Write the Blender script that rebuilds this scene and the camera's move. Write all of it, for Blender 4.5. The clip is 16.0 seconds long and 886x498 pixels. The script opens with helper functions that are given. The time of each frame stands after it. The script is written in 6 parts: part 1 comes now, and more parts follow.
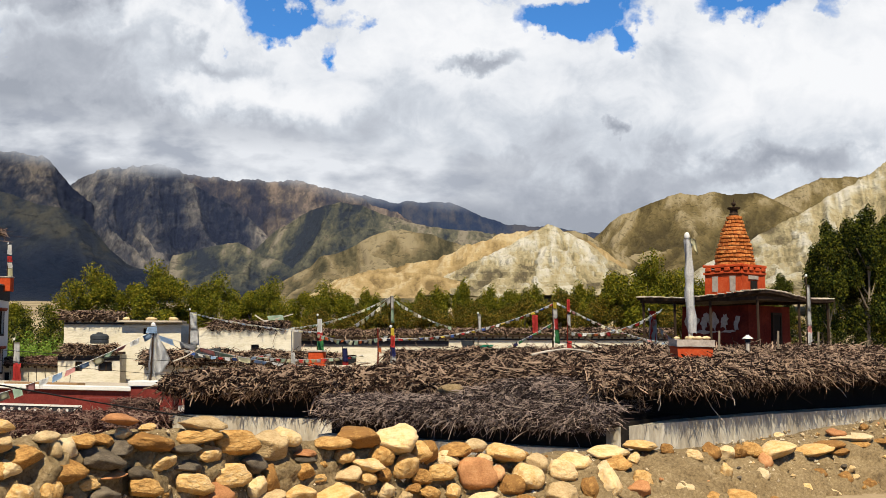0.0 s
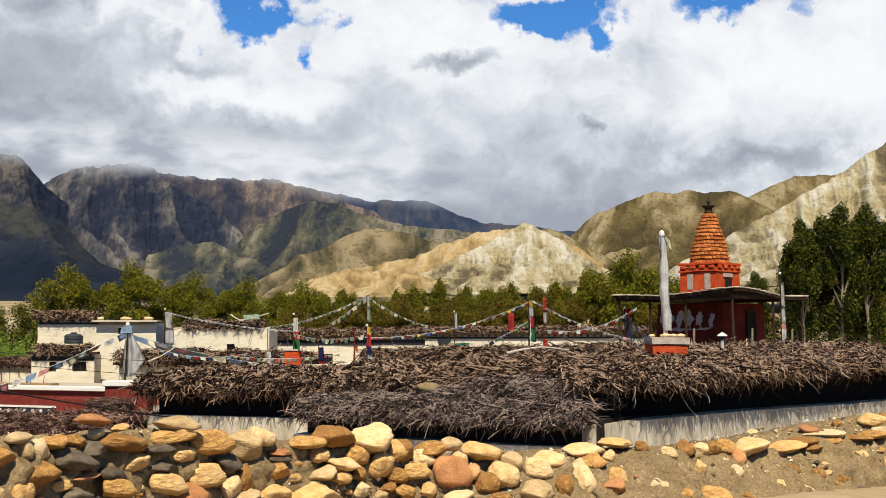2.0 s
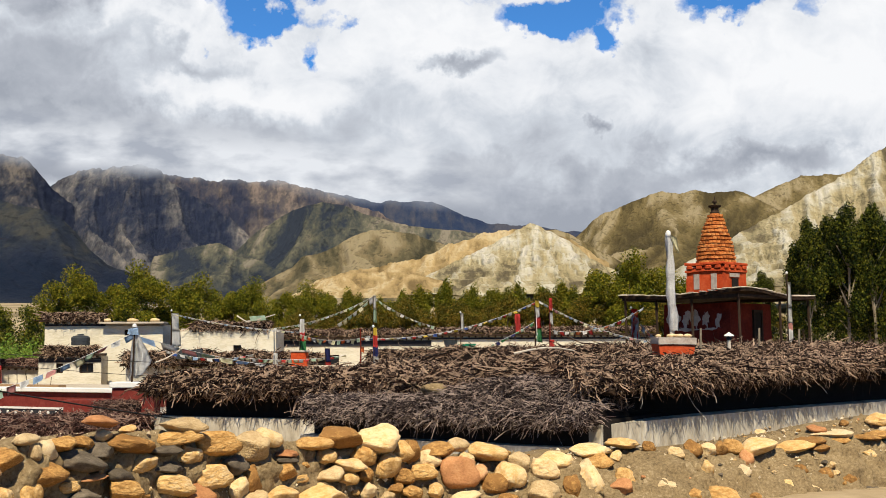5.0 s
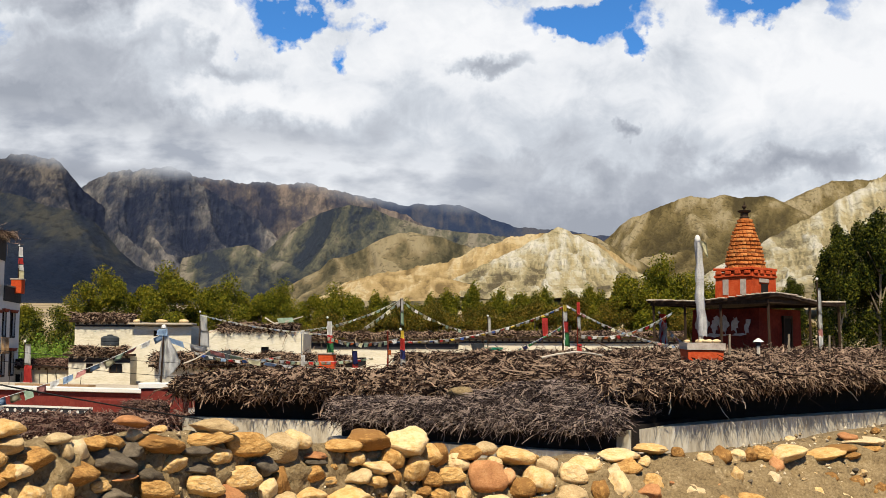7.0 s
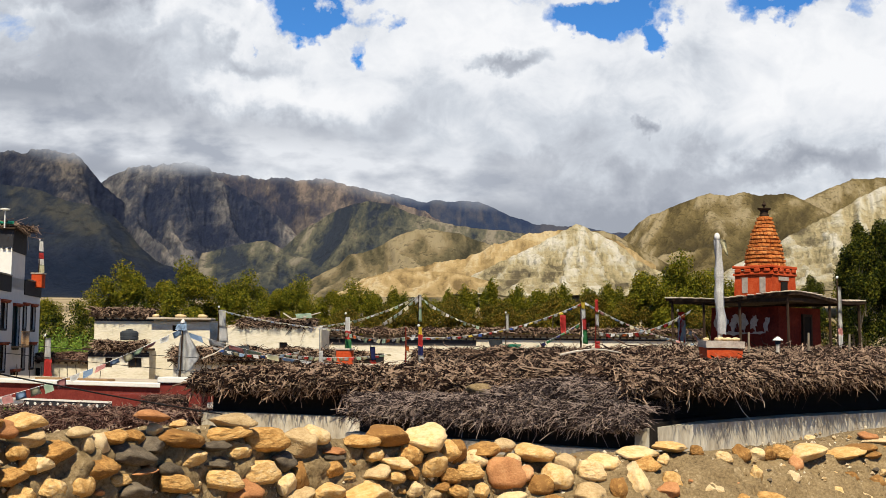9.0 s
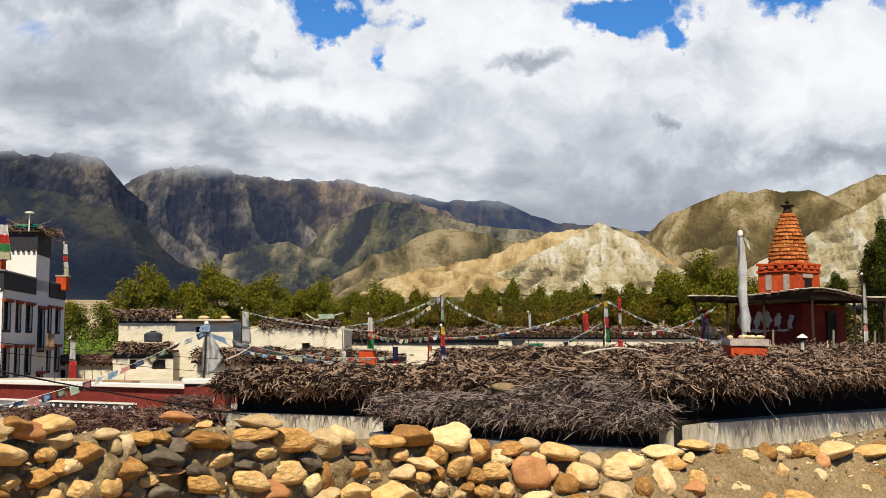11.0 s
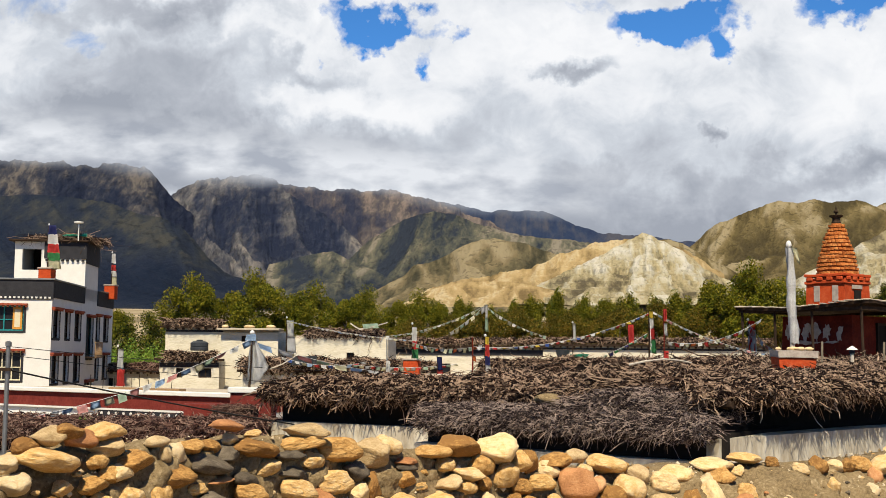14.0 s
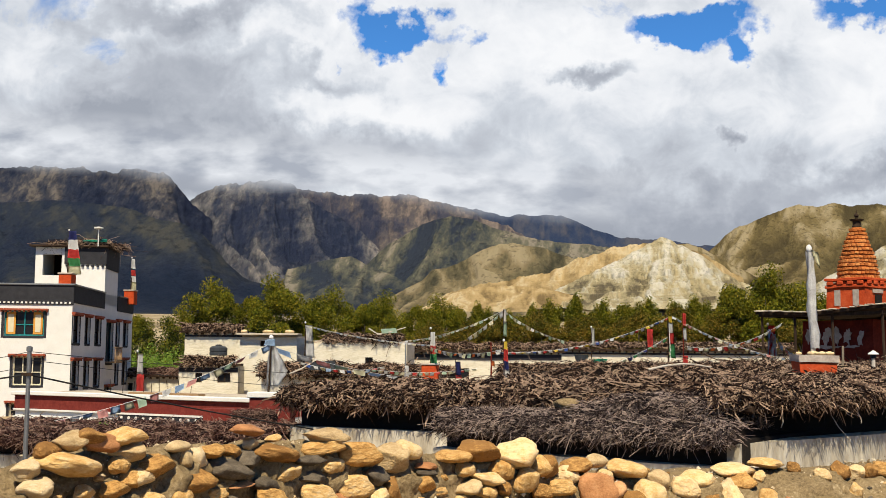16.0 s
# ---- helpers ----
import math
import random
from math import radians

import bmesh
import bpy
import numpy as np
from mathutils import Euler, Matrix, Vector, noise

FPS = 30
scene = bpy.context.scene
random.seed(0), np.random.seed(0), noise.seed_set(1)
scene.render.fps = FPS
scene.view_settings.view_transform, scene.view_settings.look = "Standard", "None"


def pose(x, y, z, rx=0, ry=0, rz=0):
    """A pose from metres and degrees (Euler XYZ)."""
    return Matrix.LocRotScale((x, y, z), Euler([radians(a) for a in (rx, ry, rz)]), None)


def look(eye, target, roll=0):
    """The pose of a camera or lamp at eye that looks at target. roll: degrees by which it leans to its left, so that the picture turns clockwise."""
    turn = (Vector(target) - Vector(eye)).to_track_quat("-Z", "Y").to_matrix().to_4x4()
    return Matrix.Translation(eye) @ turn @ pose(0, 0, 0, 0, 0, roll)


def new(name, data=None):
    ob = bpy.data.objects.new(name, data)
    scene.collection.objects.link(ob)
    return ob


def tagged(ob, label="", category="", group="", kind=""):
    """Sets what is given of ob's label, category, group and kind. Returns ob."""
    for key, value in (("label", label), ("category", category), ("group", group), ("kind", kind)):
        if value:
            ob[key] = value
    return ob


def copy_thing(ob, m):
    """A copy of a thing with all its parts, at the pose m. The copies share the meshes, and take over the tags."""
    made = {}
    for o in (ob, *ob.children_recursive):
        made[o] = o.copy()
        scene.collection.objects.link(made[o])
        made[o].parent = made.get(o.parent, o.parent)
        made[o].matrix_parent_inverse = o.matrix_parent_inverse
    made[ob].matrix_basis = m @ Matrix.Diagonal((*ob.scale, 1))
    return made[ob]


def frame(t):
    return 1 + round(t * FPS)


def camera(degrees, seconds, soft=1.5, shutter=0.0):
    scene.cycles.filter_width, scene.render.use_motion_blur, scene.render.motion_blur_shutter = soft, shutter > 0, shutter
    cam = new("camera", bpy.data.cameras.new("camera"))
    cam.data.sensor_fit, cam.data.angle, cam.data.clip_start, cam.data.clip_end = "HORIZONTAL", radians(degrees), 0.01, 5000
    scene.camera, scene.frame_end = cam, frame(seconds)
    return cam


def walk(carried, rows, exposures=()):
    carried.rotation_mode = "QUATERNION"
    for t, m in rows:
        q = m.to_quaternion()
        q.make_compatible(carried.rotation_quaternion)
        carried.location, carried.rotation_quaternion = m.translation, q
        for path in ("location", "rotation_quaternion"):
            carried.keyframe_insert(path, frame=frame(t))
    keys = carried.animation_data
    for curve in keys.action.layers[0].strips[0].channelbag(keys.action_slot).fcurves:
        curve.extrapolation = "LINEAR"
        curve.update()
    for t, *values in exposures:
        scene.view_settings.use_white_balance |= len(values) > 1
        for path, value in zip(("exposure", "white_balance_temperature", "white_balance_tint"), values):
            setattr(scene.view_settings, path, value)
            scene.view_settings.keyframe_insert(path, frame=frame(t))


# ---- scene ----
cam = camera(42.0, 16.0, soft=0.8)
EYE = 1.4
# seconds, side step in metres, yaw, pitch, roll in degrees
ROWS = [
    (0.0, 0.0161, -1.398, 4.75, -0.143), (0.5, 0.0192, -1.664, 4.769, -0.164), (1.0, 0.0223, -1.913, 4.793, 0.016),
    (1.5, 0.0253, -2.17, 4.736, 0.082), (2.0, 0.0298, -2.553, 4.68, 0.095), (2.5, 0.0337, -2.888, 4.652, 0.091),
    (3.0, 0.0368, -3.163, 4.641, 0.016), (3.5, 0.0377, -3.239, 4.621, 0.009), (4.0, 0.0343, -2.931, 4.597, 0.156),
    (6.5, 0.0152, -1.318, 4.947, -0.148), (7.0, 0.0105, -0.919, 4.883, -0.25), (7.5, 0.0073, -0.654, 4.753, -0.293),
    (8.0, 0.0052, -0.477, 4.651, -0.395), (8.5, 0.0031, -0.31, 4.66, -0.56), (9.0, 0.0, -0.049, 4.7, -0.598),
    (11.5, -0.0156, 1.315, 4.657, -0.305), (12.0, -0.0186, 1.562, 4.605, -0.474), (12.5, -0.0216, 1.816, 4.712, -0.456),
    (13.0, -0.0274, 2.314, 4.896, -0.505), (13.5, -0.0331, 2.792, 5.014, -0.614), (14.0, -0.0378, 3.209, 5.163, -0.515),
    (14.5, -0.0408, 3.465, 5.279, -0.5), (15.0, -0.0436, 3.703, 5.38, -0.595), (15.5, -0.0458, 3.889, 5.464, -0.61),
    (16.0, -0.0483, 4.111, 5.39, -0.484),
]
walk(cam, [(t, pose(x, 0, EYE, 90 + pitch, roll, yaw)) for t, x, yaw, pitch, roll in ROWS])
scene.view_settings.exposure = 0.80

# ---- sky and sun ----
SUN_FROM = Vector((0.0, -0.61, 0.79)).normalized()
sun = new("sun", bpy.data.lights.new("sun", "SUN"))
sun.data.energy, sun.data.angle, sun.data.color = 5.0, radians(0.53), (1.0, 0.89, 0.67)
sun.matrix_world = look(SUN_FROM * 60, (0, 0, 0))


def sky_world():
    w = bpy.data.worlds.new("sky")
    scene.world = w
    w.use_nodes = True
    nt = w.node_tree
    nt.nodes.clear()
    N, L = nt.nodes.new, nt.links.new
    out, bg = N("ShaderNodeOutputWorld"), N("ShaderNodeBackground")
    L(bg.outputs[0], out.inputs[0])
    sky = N("ShaderNodeTexSky")
    sky.sky_type, sky.sun_disc = "NISHITA", False
    sky.sun_elevation = math.asin(SUN_FROM.z)
    sky.sun_rotation = math.atan2(SUN_FROM.x, SUN_FROM.y)
    sky.altitude = 3800
    sky.air_density, sky.dust_density = 1.0, 0.2
    tc = N("ShaderNodeTexCoord")

    def math_node(op, a, b=None, clamp=False):
        m = N("ShaderNodeMath")
        m.operation, m.use_clamp = op, clamp
        for i, v in enumerate((a, b)):
            if v is None:
                continue
            if isinstance(v, (int, float)):
                m.inputs[i].default_value = v
            else:
                L(v, m.inputs[i])
        return m.outputs[0]

    def fbm(scale, detail, rough, offset, dist=0.0, stretch=(1, 1, 1)):
        mp = N("ShaderNodeMapping")
        L(tc.outputs["Generated"], mp.inputs[0])
        mp.inputs["Location"].default_value = offset
        mp.inputs["Scale"].default_value = stretch
        n = N("ShaderNodeTexNoise")
        n.inputs["Scale"].default_value, n.inputs["Detail"].default_value = scale, detail
        n.inputs["Roughness"].default_value, n.inputs["Distortion"].default_value = rough, dist
        L(mp.outputs[0], n.inputs["Vector"])
        return n.outputs["Fac"]

    # billowed directions, so that no rim is a plain curve
    ragged = tc.outputs["Generated"]
    for sc, amount in ((7.0, 0.16), (24.0, 0.05)):
        n = N("ShaderNodeTexNoise")
        n.inputs["Scale"].default_value, n.inputs["Detail"].default_value, n.inputs["Roughness"].default_value = sc, 6, 0.6
        L(tc.outputs["Generated"], n.inputs["Vector"])
        q = N("ShaderNodeVectorMath")
        q.operation = "MULTIPLY_ADD"
        L(n.outputs["Color"], q.inputs[0])
        q.inputs[1].default_value = (amount,) * 3
        q.inputs[2].default_value = (-amount / 2,) * 3
        e = N("ShaderNodeVectorMath")
        e.operation = "ADD"
        L(ragged, e.inputs[0])
        L(q.outputs[0], e.inputs[1])
        ragged = e.outputs[0]

    def spot(direction, width, height):
        """1 at a direction of the sky, falling to 0 at the rim of an ellipse (half sizes in radians)."""
        d = Vector(direction).normalized()
        side = d.cross(Vector((0, 0, 1))).normalized()
        up = side.cross(d)
        parts_ = []
        for axis, half in ((side, width), (up, height)):
            v = N("ShaderNodeVectorMath")
            v.operation = "DOT_PRODUCT"
            L(ragged, v.inputs[0])
            v.inputs[1].default_value = axis
            q = math_node("DIVIDE", v.outputs["Value"], half)
            parts_.append(math_node("MULTIPLY", q, q))
        r = math_node("SQRT", math_node("ADD", *parts_))
        return math_node("SUBTRACT", 1.0, r, clamp=True)

    def ramp(fac, stops):
        r = N("ShaderNodeValToRGB")
        el = r.color_ramp.elements
        while len(el) > 1:
            el.remove(el[-1])
        el[0].position, el[0].color = stops[0][0], (*stops[0][1], 1)
        for p, c in stops[1:]:
            e = el.new(p)
            e.color = (*c, 1)
        L(fac, r.inputs[0])
        return r.outputs[0]

    # how much cloud: nearly closed towards the range, open overhead
    billow = fbm(8.0, 10, 0.60, (3.1, 0.4, 1.7), 0.35, (1, 1, 1.4))
    billow = math_node("ADD", math_node("MULTIPLY", math_node("SUBTRACT", billow, 0.5), 1.7), 0.5)
    ahead = N("ShaderNodeSeparateXYZ")
    L(tc.outputs["Generated"], ahead.inputs[0])
    sep = N("ShaderNodeSeparateXYZ")
    L(tc.outputs["Generated"], sep.inputs[0])
    height = math_node("MULTIPLY", math_node("SUBTRACT", sep.outputs["Z"], 0.36), 2.6, clamp=False)
    cover = math_node("ADD", billow, math_node("ADD", math_node("MULTIPLY", ahead.outputs["Y"], 0.50), -0.10))
    cover = math_node("SUBTRACT", cover, math_node("MAXIMUM", height, 0.0))
    cover = math_node("ADD", cover, math_node("MAXIMUM", math_node("MULTIPLY", math_node("SUBTRACT", 0.235, sep.outputs["Z"]), 3.0), 0.0))
    for d, a, b, k in GAPS:
        cover = math_node("SUBTRACT", cover, math_node("MULTIPLY", spot(d, a, b), k))
    mask = ramp(cover, [(0.40, (0, 0, 0)), (0.54, (0.5, 0.5, 0.5)), (0.66, (1, 1, 1))])
    # their light and shade
    shade = fbm(6.0, 9, 0.56, (0.2, 5.1, 2.2), 0.3, (1, 1, 1.5))
    fine = fbm(20.0, 9, 0.60, (7.2, 1.1, 0.3), 0.5, (1, 1, 1.2))
    s = math_node("ADD", math_node("MULTIPLY", shade, 0.62), math_node("MULTIPLY", fine, 0.38))
    for d, a, b, k in DARKER:
        s = math_node("SUBTRACT", s, math_node("MULTIPLY", spot(d, a, b), k))
    tone = ramp(s, [(0.17, (0.36, 0.39, 0.45)), (0.31, (0.48, 0.51, 0.57)), (0.42, (0.63, 0.67, 0.73)), (0.50, (0.81, 0.835, 0.875)), (0.60, (0.93, 0.94, 0.96))])
    blue = N("ShaderNodeMix")
    blue.data_type, blue.blend_type = "RGBA", "MULTIPLY"
    blue.inputs[0].default_value = 1.0
    L(sky.outputs[0], blue.inputs[6])
    blue.inputs[7].default_value = (0.052, 0.115, 0.165, 1)
    mix = N("ShaderNodeMix")
    mix.data_type = "RGBA"
    L(mask, mix.inputs[0])
    L(blue.outputs[2], mix.inputs[6])
    L(tone, mix.inputs[7])
    L(mix.outputs[2], bg.inputs[0])
    bg.inputs[1].default_value = 0.58


# gaps of blue between the clouds and their grey undersides: direction, half width, half height, depth
GAPS = [
    ((-0.130, 1, 0.296), 0.050, 0.026, 0.95),
    ((-0.085, 1, 0.290), 0.035, 0.024, 0.55),
    ((-0.064, 1, 0.262), 0.014, 0.022, 0.60),
    ((0.140, 1, 0.292), 0.062, 0.022, 1.00),
    ((0.190, 1, 0.285), 0.050, 0.026, 0.70),
    ((0.204, 1, 0.252), 0.016, 0.016, 0.70),
    ((0.310, 1, 0.310), 0.090, 0.014, 0.60),
]
DARKER = [
    ((0.050, 1, 0.244), 0.042, 0.016, 0.34),
    ((0.030, 1, 0.240), 0.030, 0.012, 0.15),
    ((0.186, 1, 0.184), 0.014, 0.011, 0.30),
    ((-0.29, 1, 0.297), 0.130, 0.020, 0.30),
    ((-0.28, 1, 0.250), 0.120, 0.034, 0.26),
    ((-0.17, 1, 0.250), 0.060, 0.018, 0.18),
    ((-0.38, 1, 0.200), 0.160, 0.060, 0.30),
    ((0.12, 1, 0.108), 0.170, 0.045, 0.42),
    ((0.05, 1, 0.170), 0.130, 0.060, 0.10),
    ((0.32, 1, 0.152), 0.140, 0.020, 0.28),
    ((-0.26, 1, 0.172), 0.260, 0.050, 0.44),
    ((0.01, 1, 0.272), 0.120, 0.060, -0.16),
    ((0.30, 1, 0.230), 0.150, 0.060, -0.14),
    ((-0.13, 1, 0.215), 0.090, 0.030, -0.12),
]
sky_world()

# ---- materials ----


def surface(name, stops, scale=4.0, rough=0.9, bump=0.3, bump_scale=None, fine=6.0, vary="", spread=0.35, metal=0.0, stretch=(1, 1, 1), grain_mix=0.45, spec=0.08):
    """Two-scale noise colour with relief. stops: colours from dark to light. vary: 'island' or 'object' shifts the tone piece by piece."""
    m = bpy.data.materials.new(name)
    m.use_nodes = True
    nt = m.node_tree
    N, L = nt.nodes.new, nt.links.new
    b = nt.nodes["Principled BSDF"]
    b.inputs["Roughness"].default_value, b.inputs["Metallic"].default_value = rough, metal
    b.inputs["Specular IOR Level"].default_value = spec
    tc, mp = N("ShaderNodeTexCoord"), N("ShaderNodeMapping")
    mp.inputs["Scale"].default_value = stretch
    L(tc.outputs["Object"], mp.inputs[0])
    broad, grain = N("ShaderNodeTexNoise"), N("ShaderNodeTexNoise")
    for n, sc, de in ((broad, scale, 6), (grain, scale * fine, 5)):
        n.inputs["Scale"].default_value, n.inputs["Detail"].default_value, n.inputs["Roughness"].default_value = sc, de, 0.62
        L(mp.outputs[0], n.inputs["Vector"])
    mix = N("ShaderNodeMix")
    mix.inputs[0].default_value = grain_mix
    L(broad.outputs["Fac"], mix.inputs[2])
    L(grain.outputs["Fac"], mix.inputs[3])
    fac = mix.outputs[0]
    if vary:
        src = N("ShaderNodeNewGeometry").outputs["Random Per Island"] if vary == "island" else N("ShaderNodeObjectInfo").outputs["Random"]
        a, c = N("ShaderNodeMath"), N("ShaderNodeMath")
        a.operation, a.inputs[1].default_value, a.inputs[2].default_value = "MULTIPLY_ADD", spread, -spread / 2
        L(src, a.inputs[0])
        c.operation = "ADD"
        L(fac, c.inputs[0])
        L(a.outputs[0], c.inputs[1])
        fac = c.outputs[0]
    r = N("ShaderNodeValToRGB")
    el = r.color_ramp.elements
    lo, hi = 0.3, 0.7
    while len(el) > 1:
        el.remove(el[-1])
    for i, c in enumerate(stops):
        p = lo + (hi - lo) * i / max(1, len(stops) - 1)
        e = el[0] if i == 0 else el.new(p)
        e.position, e.color = p, (*[0.8 * q for q in c], 1)
    L(fac, r.inputs[0])
    L(r.outputs[0], b.inputs["Base Color"])
    if bump:
        bp = N("ShaderNodeBump")
        bp.inputs["Strength"].default_value, bp.inputs["Distance"].default_value = bump, 0.6 / (bump_scale or scale * fine)
        L(grain.outputs["Fac"] if bump_scale is None else broad.outputs["Fac"], bp.inputs["Height"])
        L(bp.outputs[0], b.inputs["Normal"])
    return m


M_STONE = surface("river_stone", [(0.26, 0.13, 0.042), (0.47, 0.26, 0.085), (0.62, 0.39, 0.155), (0.70, 0.52, 0.29)], 2.2, 0.9, 0.8, vary="object", spread=0.45, bump_scale=9.0)
M_STONE_DARK = surface("slate_stone", [(0.055, 0.044, 0.033), (0.11, 0.088, 0.064), (0.20, 0.160, 0.115)], 4, 0.85, 0.4, vary="object", spread=0.2)
M_STONE_RED = surface("reddish_stone", [(0.30, 0.13, 0.055), (0.46, 0.22, 0.095), (0.58, 0.34, 0.17)], 3, 0.85, 0.35, vary="object", spread=0.25)
M_STONE_PALE = surface("pale_stone", [(0.40, 0.27, 0.13), (0.60, 0.44, 0.24), (0.72, 0.57, 0.37)], 3, 0.85, 0.6, vary="object", spread=0.25)
M_MUD = surface("mud_mortar", [(0.060, 0.041, 0.021), (0.175, 0.123, 0.064), (0.245, 0.178, 0.096), (0.40, 0.31, 0.19)], 5.0, 0.97, 1.0, fine=8, grain_mix=0.6)
M_GRIT = surface("pale_grit", [(0.22, 0.155, 0.08), (0.36, 0.265, 0.15), (0.62, 0.52, 0.37)], 3, 0.95, 0.2, vary="island", spread=0.7)
M_EARTH = surface("village_earth", [(0.22, 0.155, 0.085), (0.33, 0.245, 0.14), (0.42, 0.32, 0.195)], 0.35, 0.97, 0.4, fine=14)
# near-black core colour: paints the shade deep between the sticks
M_GAPSHADE = surface("brushwood_gap_shade", [(0.008, 0.006, 0.005), (0.018, 0.013, 0.010), (0.035, 0.026, 0.020)], 6, 0.95, 0.6)
M_TWIG = surface("weathered_brushwood", [(0.009, 0.005, 0.004), (0.034, 0.018, 0.012), (0.080, 0.046, 0.031), (0.34, 0.235, 0.165)], 3, 0.9, 0.2, vary="island", spread=0.85)
M_TWIG_GREY = surface("grey_fine_brushwood", [(0.014, 0.009, 0.009), (0.044, 0.031, 0.028), (0.120, 0.088, 0.080), (0.34, 0.26, 0.22)], 3, 0.9, 0.2, vary="island", spread=0.7)
M_TWIG_RED = surface("dark_reddish_brushwood", [(0.025, 0.012, 0.010), (0.075, 0.034, 0.028), (0.13, 0.07, 0.055), (0.26, 0.17, 0.13)], 3, 0.9, 0.2, vary="island", spread=0.7)
M_BRANCH = surface("bleached_branch", [(0.38, 0.32, 0.26), (0.60, 0.54, 0.46)], 6, 0.85, 0.3)
M_WHITE = surface("limewashed_wall", [(0.42, 0.37, 0.27), (0.60, 0.545, 0.43), (0.70, 0.66, 0.55)], 1.2, 0.92, 0.45, fine=6, stretch=(0.6, 0.6, 2.0))
M_STREAK = surface("streaked_limewash_over_mud", [(0.20, 0.165, 0.115), (0.36, 0.31, 0.235), (0.52, 0.47, 0.38), (0.66, 0.61, 0.52)], 1.0, 0.93, 0.4, fine=6, stretch=(1.2, 1.2, 0.45), grain_mix=0.4)
M_PLASTER = surface("white_plaster", [(0.55, 0.535, 0.50), (0.70, 0.68, 0.64)], 1.5, 0.85, 0.3, fine=12)
M_BLACK = surface("black_paint_and_eave_shade", [(0.018, 0.018, 0.022), (0.04, 0.04, 0.045)], 3, 0.8, 0.2)
M_MAROON = surface("maroon_limewash", [(0.085, 0.014, 0.012), (0.15, 0.026, 0.020), (0.20, 0.045, 0.034)], 2.2, 0.85, 0.3)
M_SHRINE = surface("red_ochre_wall", [(0.060, 0.008, 0.006), (0.115, 0.015, 0.009), (0.18, 0.031, 0.017)], 1.6, 0.9, 0.4)
M_ORANGE = surface("orange_ochre_plaster", [(0.24, 0.030, 0.010), (0.42, 0.058, 0.016), (0.52, 0.11, 0.040)], 2.5, 0.88, 0.4)
M_CONE = surface("orange_ochre_brick", [(0.22, 0.060, 0.016), (0.46, 0.145, 0.036), (0.60, 0.26, 0.085)], 3.0, 0.9, 0.6, vary="object", spread=0.3)
M_OLDPAINT = surface("flaking_white_paint", [(0.22, 0.17, 0.14), (0.50, 0.43, 0.37)], 5, 0.9, 0.3)
M_WOOD = surface("dark_timber", [(0.014, 0.008, 0.006), (0.034, 0.021, 0.014), (0.065, 0.042, 0.028)], 4, 0.85, 0.3, stretch=(1, 1, 0.2))
M_WOODLIGHT = surface("pale_timber", [(0.22, 0.13, 0.065), (0.38, 0.25, 0.14)], 5, 0.8, 0.3)
M_ROOFMUD = surface("mud_roof", [(0.26, 0.21, 0.15), (0.42, 0.36, 0.28), (0.52, 0.46, 0.38)], 0.8, 0.95, 0.4)
# near-black colour standing for shade inside openings and under eaves
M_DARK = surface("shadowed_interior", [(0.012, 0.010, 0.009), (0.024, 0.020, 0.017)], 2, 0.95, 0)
M_CLOTH = surface("weathered_white_cloth", [(0.42, 0.41, 0.40), (0.62, 0.61, 0.60), (0.78, 0.77, 0.76)], 5, 0.9, 0.6)
M_OLDCLOTH = surface("greyed_white_cloth", [(0.24, 0.23, 0.225), (0.40, 0.39, 0.385), (0.56, 0.55, 0.54)], 6, 0.9, 0.8)
M_METAL = surface("galvanised_steel", [(0.16, 0.165, 0.17), (0.26, 0.265, 0.27)], 5, 0.55, 0.1, metal=0.8)
M_WIRE = surface("black_cable", [(0.012, 0.012, 0.012), (0.03, 0.03, 0.03)], 5, 0.6, 0)
M_TEAL = surface("teal_painted_frame", [(0.015, 0.14, 0.15), (0.025, 0.22, 0.23)], 5, 0.6, 0.1)
M_GREENFRAME = surface("dark_green_frame", [(0.010, 0.030, 0.026), (0.02, 0.055, 0.045)], 5, 0.6, 0.1)
M_YELLOWWOOD = surface("ochre_painted_sash", [(0.44, 0.19, 0.03), (0.60, 0.30, 0.06)], 5, 0.6, 0.1)
M_CREAM = surface("cream_painted_sash", [(0.50, 0.44, 0.30), (0.62, 0.56, 0.40)], 5, 0.6, 0.1)
M_TARP = surface("green_tarpaulin", [(0.01, 0.22, 0.13), (0.02, 0.36, 0.22)], 4, 0.6, 0.2)
M_TANK = surface("black_plastic_tank", [(0.03, 0.035, 0.04), (0.055, 0.06, 0.068)], 4, 0.5, 0.1)
M_LEAF = surface("poplar_leaves", [(0.028, 0.036, 0.002), (0.085, 0.094, 0.005), (0.145, 0.140, 0.008), (0.22, 0.175, 0.014)], 0.5, 0.7, 0, vary="island", spread=0.42)
# dark green leaves, lowered further to paint the canopy's shade
M_LEAFDARK = surface("dark_leaves_with_canopy_shade", [(0.004, 0.008, 0.001), (0.013, 0.023, 0.002), (0.036, 0.050, 0.004), (0.11, 0.110, 0.010)], 0.5, 0.7, 0, vary="island", spread=0.6)
M_LEAFRUST = surface("autumn_willow_leaves", [(0.022, 0.028, 0.003), (0.065, 0.068, 0.005), (0.12, 0.098, 0.009), (0.18, 0.11, 0.015)], 0.5, 0.7, 0, vary="island", spread=0.6)
M_GRASS = surface("green_crop", [(0.06, 0.12, 0.014), (0.12, 0.20, 0.025), (0.18, 0.25, 0.04)], 0.7, 0.8, 0, vary="island", spread=0.5)
M_BARK = surface("pale_poplar_bark", [(0.13, 0.10, 0.07), (0.30, 0.25, 0.18)], 3, 0.9, 0.3)
